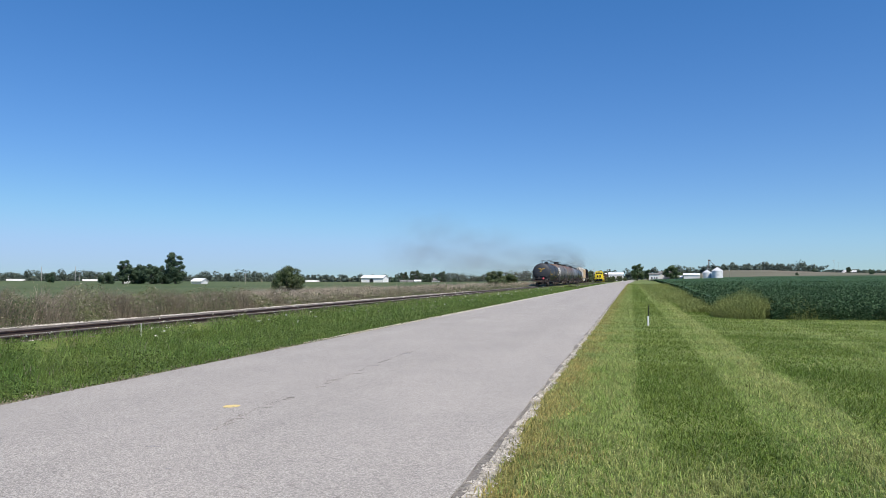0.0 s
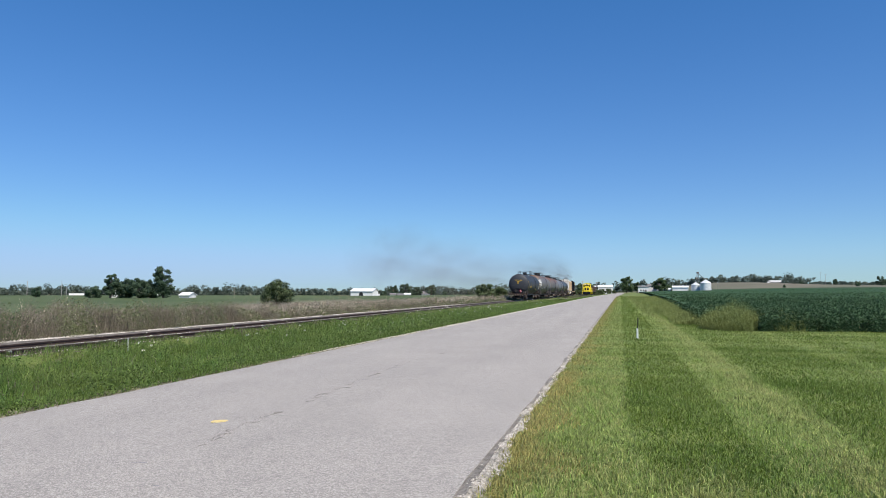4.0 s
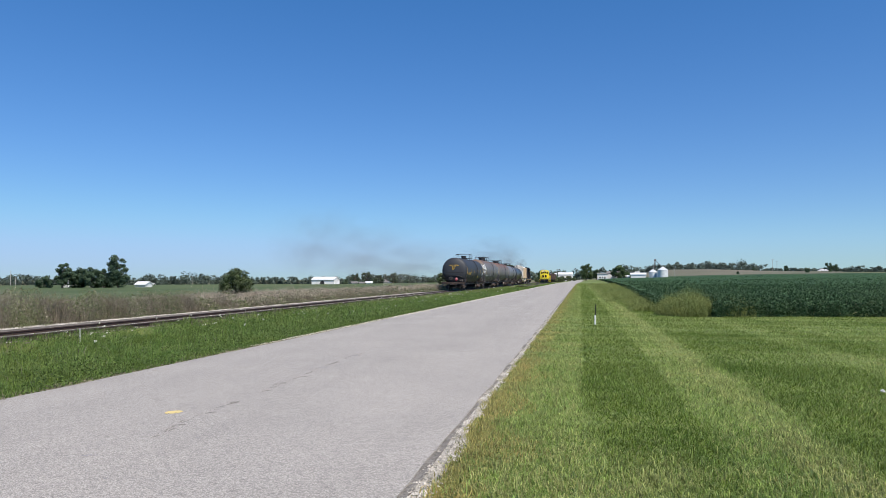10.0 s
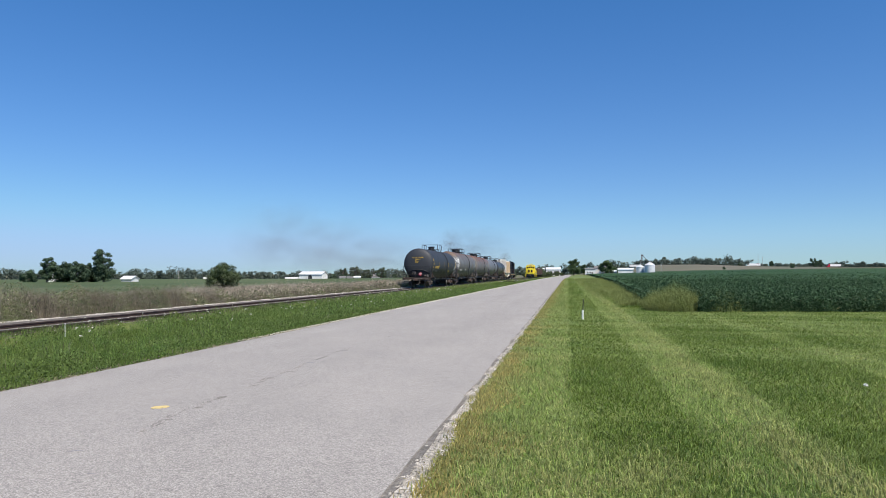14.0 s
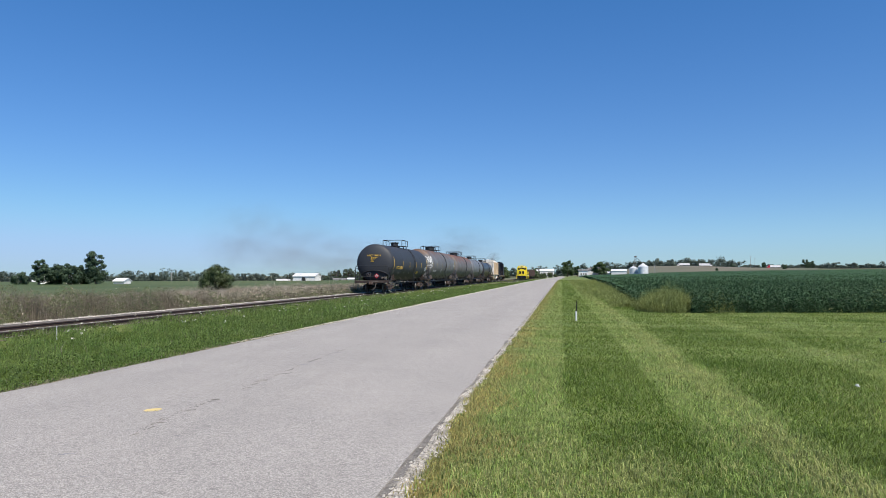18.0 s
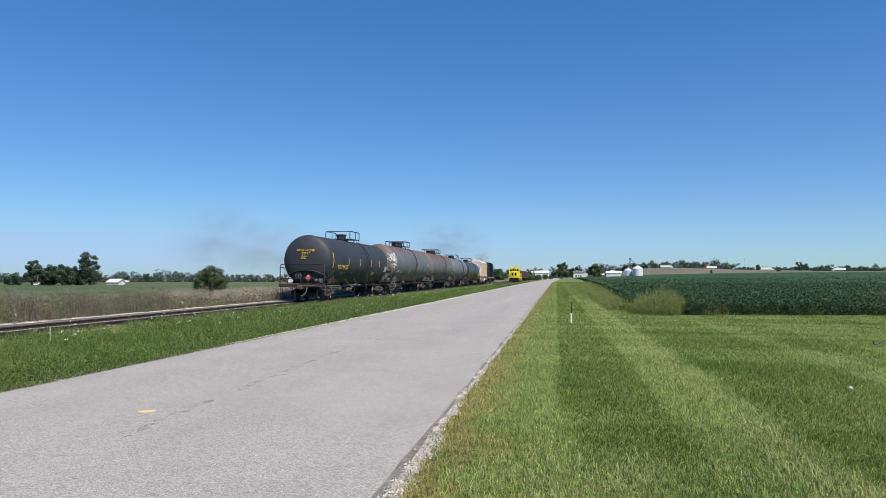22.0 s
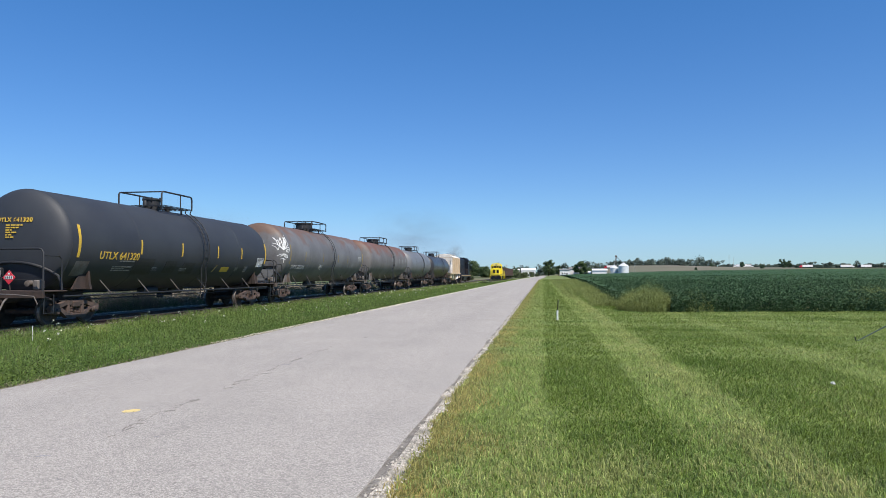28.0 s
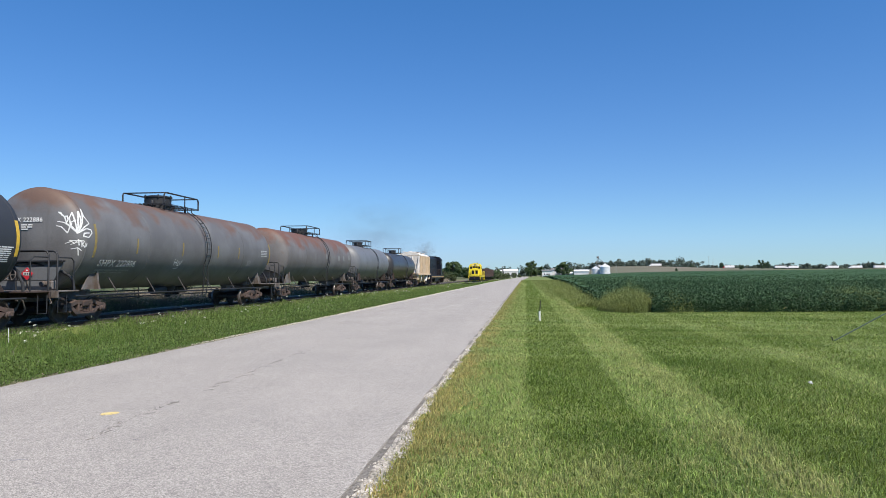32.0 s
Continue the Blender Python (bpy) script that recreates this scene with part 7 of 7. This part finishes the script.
def leaves(c, size, rng, up=0.6, spread=0.7):
    n = len(c)
    nn = rng.normal(size=(n, 3)) * spread + np.array([0, 0, up])
    nn /= np.linalg.norm(nn, axis=1)[:, None]
    u = np.cross(nn, rng.normal(size=(n, 3)))
    u /= np.linalg.norm(u, axis=1)[:, None]
    v = np.cross(nn, u)
    s = size[:, None]
    quad = np.stack([c - u * s * 0.55, c + v * s * 0.36 - nn * s * 0.08, c + u * s * 0.6, c - v * s * 0.36 - nn * s * 0.08], 1)
    return quad.reshape(-1, 3), np.arange(n * 4).reshape(-1, 4)


# low broad-leaved clover and flowers in the strip, thickest along the road
xy = np.concatenate([scatter(rng, 15000, TRACK_X + 1.8, ROAD_L - 0.25, 5, 40, 1.4), scatter(rng, 16000, ROAD_L - 1.3, ROAD_L - 0.02, 5, 45, 1.5)])
xy = xy[(wave(xy, 0.9, 9) > 0.05) | (xy[:, 0] > ROAD_L - 0.75 + 0.4 * wave(xy, 0.8, 29))]
low = np.clip((ROAD_L + 0.12 - xy[:, 0]) / 1.0, 0.12, 1)
stuff("clover_leaves", [leaves(np.column_stack([xy, -0.06 + (0.03 + 0.24 * low) * rng.random(len(xy))]), 0.02 + 0.03 * rng.random(len(xy)), rng)], M["clover"], "low clover and broad weeds in the grass strip", "weeds")
xy = scatter(rng, 7000, ROAD_L - 0.28, ROAD_L + 0.04, 5, 60, 1.6)
stuff("edge_litter", [leaves(np.column_stack([xy, -0.055 + 0.045 * rng.random(len(xy))]), 0.012 + 0.022 * rng.random(len(xy)), rng)], M["weed_brown"], "dry brown leaf litter at the road's edge", "litter")
pet = []
for x, y in np.concatenate([scatter(rng, 90, TRACK_X + 1.8, ROAD_L - 0.5, 8, 60, 0.9), scatter(rng, 30, TRACK_X + 1.8, ROAD_L - 0.3, 60, 130)]):
    c = np.array([x, y, 0.28 + 0.16 * rng.random()]) + rng.normal(size=(9, 3)) * np.array([0.016, 0.016, 0.012]) * (1.0 if y < 40 else 1.4)
    pet.append(leaves(c, np.full(9, 0.026 if y < 40 else 0.045), rng, 0.5, 0.8))
for x, y, z in ((-10.35, 13.55, 0.34), (-10.52, 13.75, 0.32), (-10.30, 13.2, 0.26)):
    pet.append(leaves(np.array([x, y, z]) + rng.normal(size=(10, 3)) * np.array([0.02, 0.02, 0.012]), np.full(10, 0.028), rng, 0.8, 0.6))
stuff("white_flowers", pet, M["petal"], "small white wild flowers in the grass strip", "flowers")

# weeds beyond the track: tall and mixed nearby, low pale grass farther out
brown, pale, green = [], [], []
for n, y0, y1, sc in ((30000, 7, 32, 1.0), (52000, 32, 70, 1.5), (26000, 70, 170, 2.6)):
    xy = scatter(rng, n, -29.5, TRACK_X - 1.9, y0, y1, 1.1)
    x, y = xy[:, 0], xy[:, 1]
    far = smooth_step((y - 27 + 4 * wave(xy, 0.3, 8)) / 9)
    back = np.clip((TRACK_X - 2.05 - x + 0.45 * wave(xy, 0.9, 5)) / (0.7 + 0.4 * far), 0.0, 1)
    clump = wave(xy, 0.55, 3)
    grove = wave(xy, 0.22, 31)
    zone, swell = wave(xy, 0.95, 41), wave(xy, 1.4, 43)
    tall = (0.40 + 0.45 * rng.random(n) + 0.35 * (rng.random(n) < 0.05)) * (0.92 + 0.70 * clump + 0.55 * wave(xy, 1.7, 12) + 0.55 * grove)
    low = (0.38 + 0.30 * rng.random(n) + 0.3 * (rng.random(n) < 0.04)) * np.clip(1 + 0.35 * clump + 0.35 * grove, 0.3, 1.5) * np.clip(1 - 0.05 * (TRACK_X - 4.5 - x), 0.45, 1)
    hh = np.clip((tall * (1 - far) + low * far) * back * (1 + 0.4 * swell), 0.02, 1.2)
    gz = ground_z(x, y) - 0.06
    keep = rng.random(n) < np.clip(0.75 - 0.9 * zone + 0.25 * wave(xy, 0.45, 17) - 0.25 * grove, 0.1, 1) * (1 - far) + 0.6 * far
    k = keep & (rng.random(n) < 1 - 0.6 * far)
    stems = int(k.sum())
    foot = np.column_stack([xy[k], gz[k]])
    for q in range(4):
        at = foot + np.column_stack([rng.normal(size=(stems, 2)) * 0.05, hh[k] * (0.35 + 0.65 * rng.random(stems))])
        brown.append(blades(at[:, :2], at[:, 2], 0.08 + 0.20 * rng.random(stems), 0.007 * sc * (0.5 + rng.random(stems)), np.full(stems, 0.7), np.array([[0.05, 0.0]]), rng, True))
    brown.append(blades(xy[k], gz[k], hh[k] * 1.12, 0.009 * sc * (0.5 + rng.random(int(k.sum()))), np.full(int(k.sum()), 0.30), np.array([[0.05, 0.0]]), rng, sc > 1))
    k = (rng.random(n) < 0.05 + 0.4 * np.clip(swell - 0.1, 0, 1) * (1 - far) + 0.85 * far * np.clip(back * 1.3 - 0.3 + 0.35 * wave(xy, 0.5, 23), 0, 1))
    pale.append(blades(xy[k], gz[k], hh[k] * (1.0 + 0.25 * rng.random(int(k.sum()))), 0.012 * sc * (0.5 + rng.random(int(k.sum()))), np.full(int(k.sum()), 0.40), np.array([[0.1, 0.0]]), rng))
    top = np.column_stack([xy[k], gz[k] + hh[k] * (0.75 + 0.35 * rng.random(int(k.sum())))])
    for q in range(2):
        pale.append(leaves(top + rng.normal(size=top.shape) * np.array([0.05, 0.05, 0.05]), (0.014 + 0.018 * rng.random(len(top))) * sc, rng, 0.2, 0.9))
    g = rng.random(n) < np.clip(0.30 + 0.9 * zone + 0.3 * wave(xy, 0.5, 6) + 0.3 * grove, 0.03, 1) * (1 - far) + np.clip(0.9 - back + 0.25 * wave(xy, 0.8, 9), 0.08, 0.8) * far
    for q in range(6):
        pos = np.column_stack([xy[g], gz[g] + np.minimum(hh[g], 0.8) * (0.03 + 0.80 * rng.random(int(g.sum())) ** 1.3)]) + rng.normal(size=(int(g.sum()), 3)) * np.array([0.10, 0.10, 0.02])
        green.append(leaves(pos, (0.022 + 0.036 * rng.random(len(pos))) * sc, rng, 0.4, 0.8))
for k in range(300):
    y = 8 + 28 * rng.random() ** 1.2
    x = TRACK_X - 2.7 - 11 * rng.random() ** 1.5
    if wave(np.array([[x, y]]), 0.35, 6)[0] < -0.1:
        continue
    rad, ht = 0.22 + 0.35 * rng.random(), (0.45 + 0.65 * rng.random()) * (1.0 if y < 28 else 0.6)
    m = 120
    pos = np.array([x, y, float(ground_z(x, y)) + ht * 0.5]) + np.clip(rng.normal(size=(m, 3)), -1.7, 1.7) * np.array([rad, rad, ht * 0.27])
    (pale if rng.random() < 0.05 else green).append(leaves(pos, 0.03 + 0.055 * rng.random(m), rng, 0.5, 0.8))
# a thick fringe of weeds along the ballast's far edge
for n, y0, y1, sz in ((52000, 6, 30, 0.042), (24000, 30, 62, 0.075), (12000, 62, 120, 0.14)):
    xy = np.stack([TRACK_X - 1.5 - 1.7 * rng.random(n) ** 0.8, y0 + (y1 - y0) * rng.random(n)], 1)
    top = np.clip(0.98 + 0.34 * wave(xy, 0.6, 3) + 0.22 * wave(xy, 2.1, 13) + 0.18 * np.sin(xy[:, 1] * 1.9), 0.35, 1.35) * (1 - 0.3 * smooth_step((xy[:, 1] - 26) / 10)) * np.clip((TRACK_X - 1.75 - xy[:, 0] + 0.38 * wave(xy, 1.3, 2) + 0.25 * wave(xy, 3.1, 22)) / 0.6, 0.03, 1)
    pos = np.column_stack([xy, ground_z(xy[:, 0], xy[:, 1]) - 0.03 + top * rng.random(n) ** 1.0])
    zone = wave(xy, 0.95, 41)
    lf = leaves(pos, sz * (0.5 + 0.9 * rng.random(n)), rng, 0.35, 0.85)
    quad, dry = lf[0].reshape(-1, 4, 3), rng.random(n) < 0.10 + 0.55 * smooth_step((xy[:, 1] - 28) / 10) * np.clip(pos[:, 2] / 0.5, 0, 1)
    stay = rng.random(n) < 0.22 + 0.78 * np.clip(0.45 + 1.3 * zone, 0, 1)
    for m, store in ((dry & stay, pale), (~dry & stay, green)):
        store.append((quad[m].reshape(-1, 3), np.arange(int(m.sum()) * 4).reshape(-1, 4)))
    k = rng.random(n) < np.clip(0.36 - 0.45 * zone, 0.05, 0.8)
    brown.append(blades(xy[k], ground_z(xy[k][:, 0], xy[k][:, 1]) - 0.05, top[k] * (0.6 + 0.75 * rng.random(int(k.sum()))), sz * 0.16 * np.ones(int(k.sum())), np.full(int(k.sum()), 0.3), np.array([[0.05, 0.0]]), rng, sz > 0.05))
stuff("dry_weeds", brown, M["weed_brown"], "tall dry brown weed stems beyond the track", "weeds")
stuff("pale_grass", [(v, f) for v, f in pale if f.shape[1] == 3], M["weed_pale"], "pale pinkish dry grass beyond the track", "grass")
stuff("weed_seed_heads", [(v, f) for v, f in pale if f.shape[1] == 4], M["weed_pale"], "pale pinkish seed heads on the dry weeds", "weeds")
stuff("weed_leaves", green, M["weed_green"], "dull green leaves low among the dry weeds", "weeds")

# soybeans
bean = []
for n, y0, y1, sz, x1, hi in ((190000, 30.7, 52, 0.085, 34, 0.80), (80000, 52, 95, 0.14, 62, 0.76), (60000, 95, 200, 0.24, 120, 0.66), (34000, 200, 380, 0.40, 210, 0.56)):
    xy = scatter(rng, n, 3.6, x1, y0, y1, 1.5)
    keep = np.array([(x > soy_left(y)) and (y > soy_near(x)) and not weedy(x, y) for x, y in xy])
    xy = xy[keep]
    face = np.clip((xy[:, 1] - np.array([soy_near(x) for x in xy[:, 0]])) / 1.6, 0, 1)
    face = np.minimum(face, np.clip((xy[:, 0] - np.array([soy_left(y) for y in xy[:, 1]])) / 1.2, 0, 1))
    row = 0.05 * np.cos(2 * np.pi * xy[:, 0] / 0.76) * (y0 < 90)
    high = (hi + row + 0.10 * wave(xy, 0.5, 2) + 0.06 * wave(xy, 1.6, 7)) * (0.62 + 0.38 * np.sqrt(face))
    low = np.where(face < 0.6, 0.02, hi - 0.34)
    zz = low + (high - low) * rng.random(len(xy)) ** np.where(face < 0.6, 0.75, 0.6)
    c = np.column_stack([xy, ground_z(xy[:, 0], xy[:, 1]) + zz])
    bean.append(leaves(c, sz * (0.6 + 0.8 * rng.random(len(xy))), rng, 0.35, 0.9))
n = 26000
xx = 4.6 + 29 * rng.random(n) ** 1.2
yy = np.array([soy_near(x) for x in xx]) - 0.12 + 0.75 * rng.random(n)
grows = np.array([not weedy(x, y) for x, y in zip(xx, yy)])
xx, yy = xx[grows], yy[grows]
n = len(xx)
bean.append(leaves(np.column_stack([xx, yy, ground_z(xx, yy) - 0.04 + (0.35 + 0.35 * (yy * 7 % 1)) * rng.random(n)]), 0.075 * (0.6 + 0.8 * rng.random(n)), rng, 0.5, 0.8))
stuff("soybean_plants", bean, M["soy"], "dense dark green soybean plants at the lawn's end", "crop")

gold, gstem = [], []
for n, x0, x1, y0, y1, h, soft in ((9000, 3.4, 5.95, 30.7, 35.4, 1.08, 1), (620, 5.3, 7.5, 30.6, 34.0, 0.85, 1), (4200, 13.4, 16.6, 32.6, 36.4, 1.08, 1), (5000, 1.6, 4.3, 47, 80, 0.26, 0), (6000, 1.6, 8.0, 80, 190, 0.28, 0), (7500, -1.3, 0.4, 36, 170, 0.58, 2)):
    xy = scatter(rng, n, x0, x1, y0, y1)
    if soft == 2:
        xy[:, 1] = y0 + (y1 - y0) * rng.random(n) ** 1.8
        xy[:, 0] += np.array([soy_left(y) for y in xy[:, 1]])
        dome = np.clip(0.85 + 0.4 * wave(xy, 0.5, 7) + 0.25 * wave(xy, 1.8, 3), 0.2, 1.2) * np.clip((xy[:, 0] - np.array([soy_left(y) for y in xy[:, 1]]) + 1.6) / 1.0, 0.2, 1)
    elif soft:
        e = np.hypot((xy[:, 0] - (x0 + x1) / 2) / (x1 - x0) * 2, (xy[:, 1] - (y0 + y1) / 2) / (y1 - y0) * 2)
        dome = np.sqrt(np.clip(1.05 - e ** 2 + 0.30 * wave(xy, 1.4, 4), 0, 1)) * (0.68 + 0.45 * (xy[:, 0] - x0) / (x1 - x0)) * (1 + 0.34 * wave(xy, 3.1, 51)) * (0.75 + 0.5 * rng.random(n))
    else:
        dome = np.clip((xy[:, 1] - 46) / 8, 0.3, 1) * np.clip((xy[:, 0] - x0 + 0.3) / 1.6, 0.25, 1) * (0.9 + 0.4 * wave(xy, 0.5, 7))
        dome = np.where(xy[:, 0] < np.array([soy_left(y) + 0.8 for y in xy[:, 1]]), dome, 0)
    xy, dome = xy[dome > 0.05], dome[dome > 0.05]
    m = len(xy)
    hh = h * (0.55 + 0.5 * rng.random(m)) * dome
    sc = (1 + max(0, (y0 - 36) / 22)) * (1.0 if soft else 0.8) * (1.5 if soft == 2 else 1.0)
    gstem.append(blades(xy, ground_z(xy[:, 0], xy[:, 1]) - 0.06, hh, 0.014 * sc * (0.6 + 0.8 * rng.random(m)), np.full(m, 0.32), np.array([[0.06, 0.0]]), rng))
    for q in range(4 if soft == 1 else 1):
        gold.append(leaves(np.column_stack([xy, ground_z(xy[:, 0], xy[:, 1]) + hh * (0.25 + 0.75 * rng.random(m))]) + rng.normal(size=(m, 3)) * np.array([0.06, 0.06, 0.03]), (0.022 + 0.025 * rng.random(m)) * sc, rng, 0.3, 0.8))
stuff("yellow_weeds", gold, M["goldenrod"], "yellow-green tall weeds at the field corner", "weeds")
stuff("yellow_weed_stems", gstem, M["goldenrod"], "yellow-green weed stalks at the field corner", "weeds")


# ---- loose stones along road and track ----
def stones(n, place, size, rng):
    base = np.array([(1, 0, 0), (-1, 0, 0), (0, 1, 0), (0, -1, 0), (0, 0, 1), (0, 0, -0.6)], float)
    tri = np.array([(0, 2, 4), (2, 1, 4), (1, 3, 4), (3, 0, 4), (2, 0, 5), (1, 2, 5), (3, 1, 5), (0, 3, 5)])
    c = place
    s = size[:, None, None] * (0.6 + 0.6 * rng.random((n, 6, 1)))
    a = rng.random(n) * 6.28
    rot = np.stack([np.stack([np.cos(a), -np.sin(a), 0 * a], 1), np.stack([np.sin(a), np.cos(a), 0 * a], 1), np.stack([0 * a, 0 * a, 0.7 + 0 * a], 1)], 1)
    v = np.einsum("nij,kj->nki", rot, base) * s + c[:, None, :]
    return v.reshape(-1, 3), (np.arange(n)[:, None, None] * 6 + tri[None]).reshape(-1, 3)


n = 6500
yy = 3.5 + 34 * rng.random(n) ** 2.6
close = 1 - smooth_step((yy - 4.5) / 5.5)
xx = ROAD_R + 0.08 + 0.09 * close + (0.026 + 0.024 * close) * rng.normal(size=n) + 0.03 * np.sin(yy * 3.1) + 0.02 * np.sin(yy * 9.3)
st1 = stones(n, np.column_stack([xx, yy, np.full(n, -0.042)]), 0.006 + 0.015 * rng.random(n) ** 1.5, rng)
stuff("roadside_stones", [st1], M["gravel"], "loose pale gravel stones at the road edge", "stones")
n = 30000
yy = 6 + 70 * rng.random(n) ** 1.4
xx = np.where(rng.random(n) < 0.72, TRACK_X - 0.92 - 1.05 * rng.random(n), TRACK_X - 0.65 + (rng.random(n) * 2 - 1) * 1.75)
ok = (np.abs(np.abs(xx - TRACK_X) - 0.755) > 0.10)
xx, yy = xx[ok], yy[ok]
zz = np.where(xx < TRACK_X - 0.95, 0.035 - 0.05 * ((xx - TRACK_X + 1.84) / 0.92) ** 2, -0.075)
stuff("ballast_stones", [stones(len(xx), np.column_stack([xx, yy, zz]), 0.018 + 0.03 * rng.random(len(xx)), rng)], M["stone"], "pale crushed ballast stones", "stones")

# ---- small things ----
marker = tagged(new("marker_post"), "slim white roadside marker post with a black top", "marker post")
marker.matrix_basis = pose(0.50, 25.2, -0.07)
part("post", Shape().tube([(0, 0, -0.1), (0, 0, 0.36)], 0.034, 10), M["plastic_white"], marker)
part("top_band", Shape().tube([(0.01, 0, 0.36), (0.03, 0, 0.74)], 0.018, 8), M["plastic_black"], marker, "thin black top rod")
stake = tagged(new("survey_stake"), "thin white stake beside the track", "stake")
stake.matrix_basis = pose(-13.72, 16.95, -0.1, 2, 0, 10)
part("stake_shaft", Shape().box(0, 0, 0.12, 0.016, 0.014, 0.40, 0.003), M["white_roof"], stake)
ropes = tagged(new("guy_rope"), "dark green guy rope staked into the lawn", "rope")
part("rope", Shape().tube([(7.6, 18.2, -0.05), (9.6, 19.6, 0.62), (11.6, 21.0, 1.3), (13.6, 22.4, 1.98)], 0.017, 6), M["rope"], ropes)
part("stake", Shape().tube([(7.58, 18.18, -0.12), (7.52, 18.14, 0.06)], 0.012, 6), M["frame_black"], ropes)
scrap = tagged(part("paper_scrap", Shape().box(0, 0, 0, 0.06, 0.05, 0.016, 0.005).box(0.02, 0.02, 0.012, 0.04, 0.03, 0.016, 0.005), M["litter"], None, m=pose(4.09, 10.6, 0.03, 12, 8, 30)), "crumpled scrap of white paper on the lawn", "litter")


# ---- diesel smoke: crossed soft pieces that drift as they are ----
def smoke_cloud(size, material, seed):
    rng = np.random.default_rng(seed)
    s = Shape()
    for tilt in (rng.uniform(-30, 0), rng.uniform(5, 35)):
        ring = [(math.cos(2 * math.pi * k / 40), 0.0, math.sin(2 * math.pi * k / 40)) for k in range(40)]
        s.add([(0, 0, 0)] + ring, [(0, 1 + k, 1 + (k + 1) % 40) for k in range(40)], pose(0, 0, 0, rng.uniform(-15, 15), 0, tilt))
    ob = part("smoke_cloud", s, M[material], None, smooth=0)
    tagged(ob, "thin grey-brown diesel smoke hanging in the air", "smoke", "smoke clouds")
    ob.scale = size
    return ob


SMOKE_LOCO = [(smoke_cloud((2.2, 2.4, 2.0), "smoke_thick", 1), (-16.6, 110.8, 5.6)), (smoke_cloud((13.0, 10.0, 6.5), "smoke_thin", 3), (-25.0, 114.5, 9.2))]
SMOKE_PUFF = smoke_cloud((4.5, 4.0, 4.4), "smoke_puff", 2)
SMOKE_OLD = [(smoke_cloud((26, 20, 14), "smoke_thin", 5), (-50, 236, 9.0)), (smoke_cloud((24, 20, 16), "smoke_thin", 6), (-72, 242, 13.0)), (smoke_cloud((34, 24, 11), "smoke_thin", 7), (-36, 250, 6.0))]


# ---- what moves ----
def head_y(t):
    """Where the leading tank's head stands at t seconds."""
    return float(np.interp(t, [0, 6, 9, 13, 19, 23, 28, 32], [125.7, 101.9, 90.4, 75.9, 53.4, 38.3, 18.8, 2.7]))


def second_y(t):
    return float(np.interp(t, [0, 32], [273.0, 166.0]))


def motions():
    times = [k * 2.0 for k in range(17)]
    for thing, back in CARS:
        walk(thing, [(t, pose(TRACK_X, head_y(t) + back, RAIL_Z)) for t in times])
    for thing, back in SECOND:
        walk(thing, [(t, pose(SIDING_X, second_y(t) + back, RAIL_Z)) for t in times])
    for cloud, (x, back, z) in SMOKE_LOCO:
        walk(cloud, [(t, pose(x, head_y(t) + back, z)) for t in times])
    walk(SMOKE_PUFF, [(t, pose(-18.6, head_y(t) + 112.0, 7.0)) for t in (0.0, 2.0, 4.0, 6.0, 8.0, 9.0)]
         + [(t, pose(x, y, z)) for t, x, y, z in ((10.0, -20, 196.5, 7.0), (12.0, -26.5, 195.5, 9.2), (14.0, -33, 195, 10.6), (18.0, -54, 203, 8.5), (22.0, -85, 220, 4.5), (32.0, -170, 270, 3.5))])
    for cloud, (x, y, z) in SMOKE_OLD:
        walk(cloud, [(t, pose(x - 2.1 * t, y - 0.8 * t, z + 0.08 * t)) for t in times])
    for truck_ob, rows in TRUCKS:
        way = 1 if rows[1][1] > rows[0][1] else -1
        keys = []
        for t in range(33):
            x = truck_x(rows, t)
            y, y2 = float(highway_y(x)), float(highway_y(x + way))
            lane = -2.6 * way
            keys.append((float(t), pose(x, y + lane, float(ground_z(x, y)) + 0.53, 0, 0, math.degrees(math.atan2(y2 - y, way)))))
        walk(truck_ob, keys)
    for truck_ob, rows in LEFT_TRUCKS:
        keys = []
        for t in range(33):
            az = truck_x(rows, t)
            p, ahead = left_way(az), left_way(az + 0.1) - left_way(az)
            keys.append((float(t), pose(p.x, p.y, p.z, 0, 0, math.degrees(math.atan2(ahead.y, ahead.x)))))
        walk(truck_ob, keys)
    steps = [k * 4 / 30 for k in range(241)]
    first = {thing for thing, back in SECOND}
    for w, dy in WHEELSETS:
        fun = second_y if w.parent.parent in first else head_y
        walk(w, [(t, pose(0, dy, 0.4235, math.degrees((fun(0) - fun(t)) / 0.4235))) for t in steps])


motions()
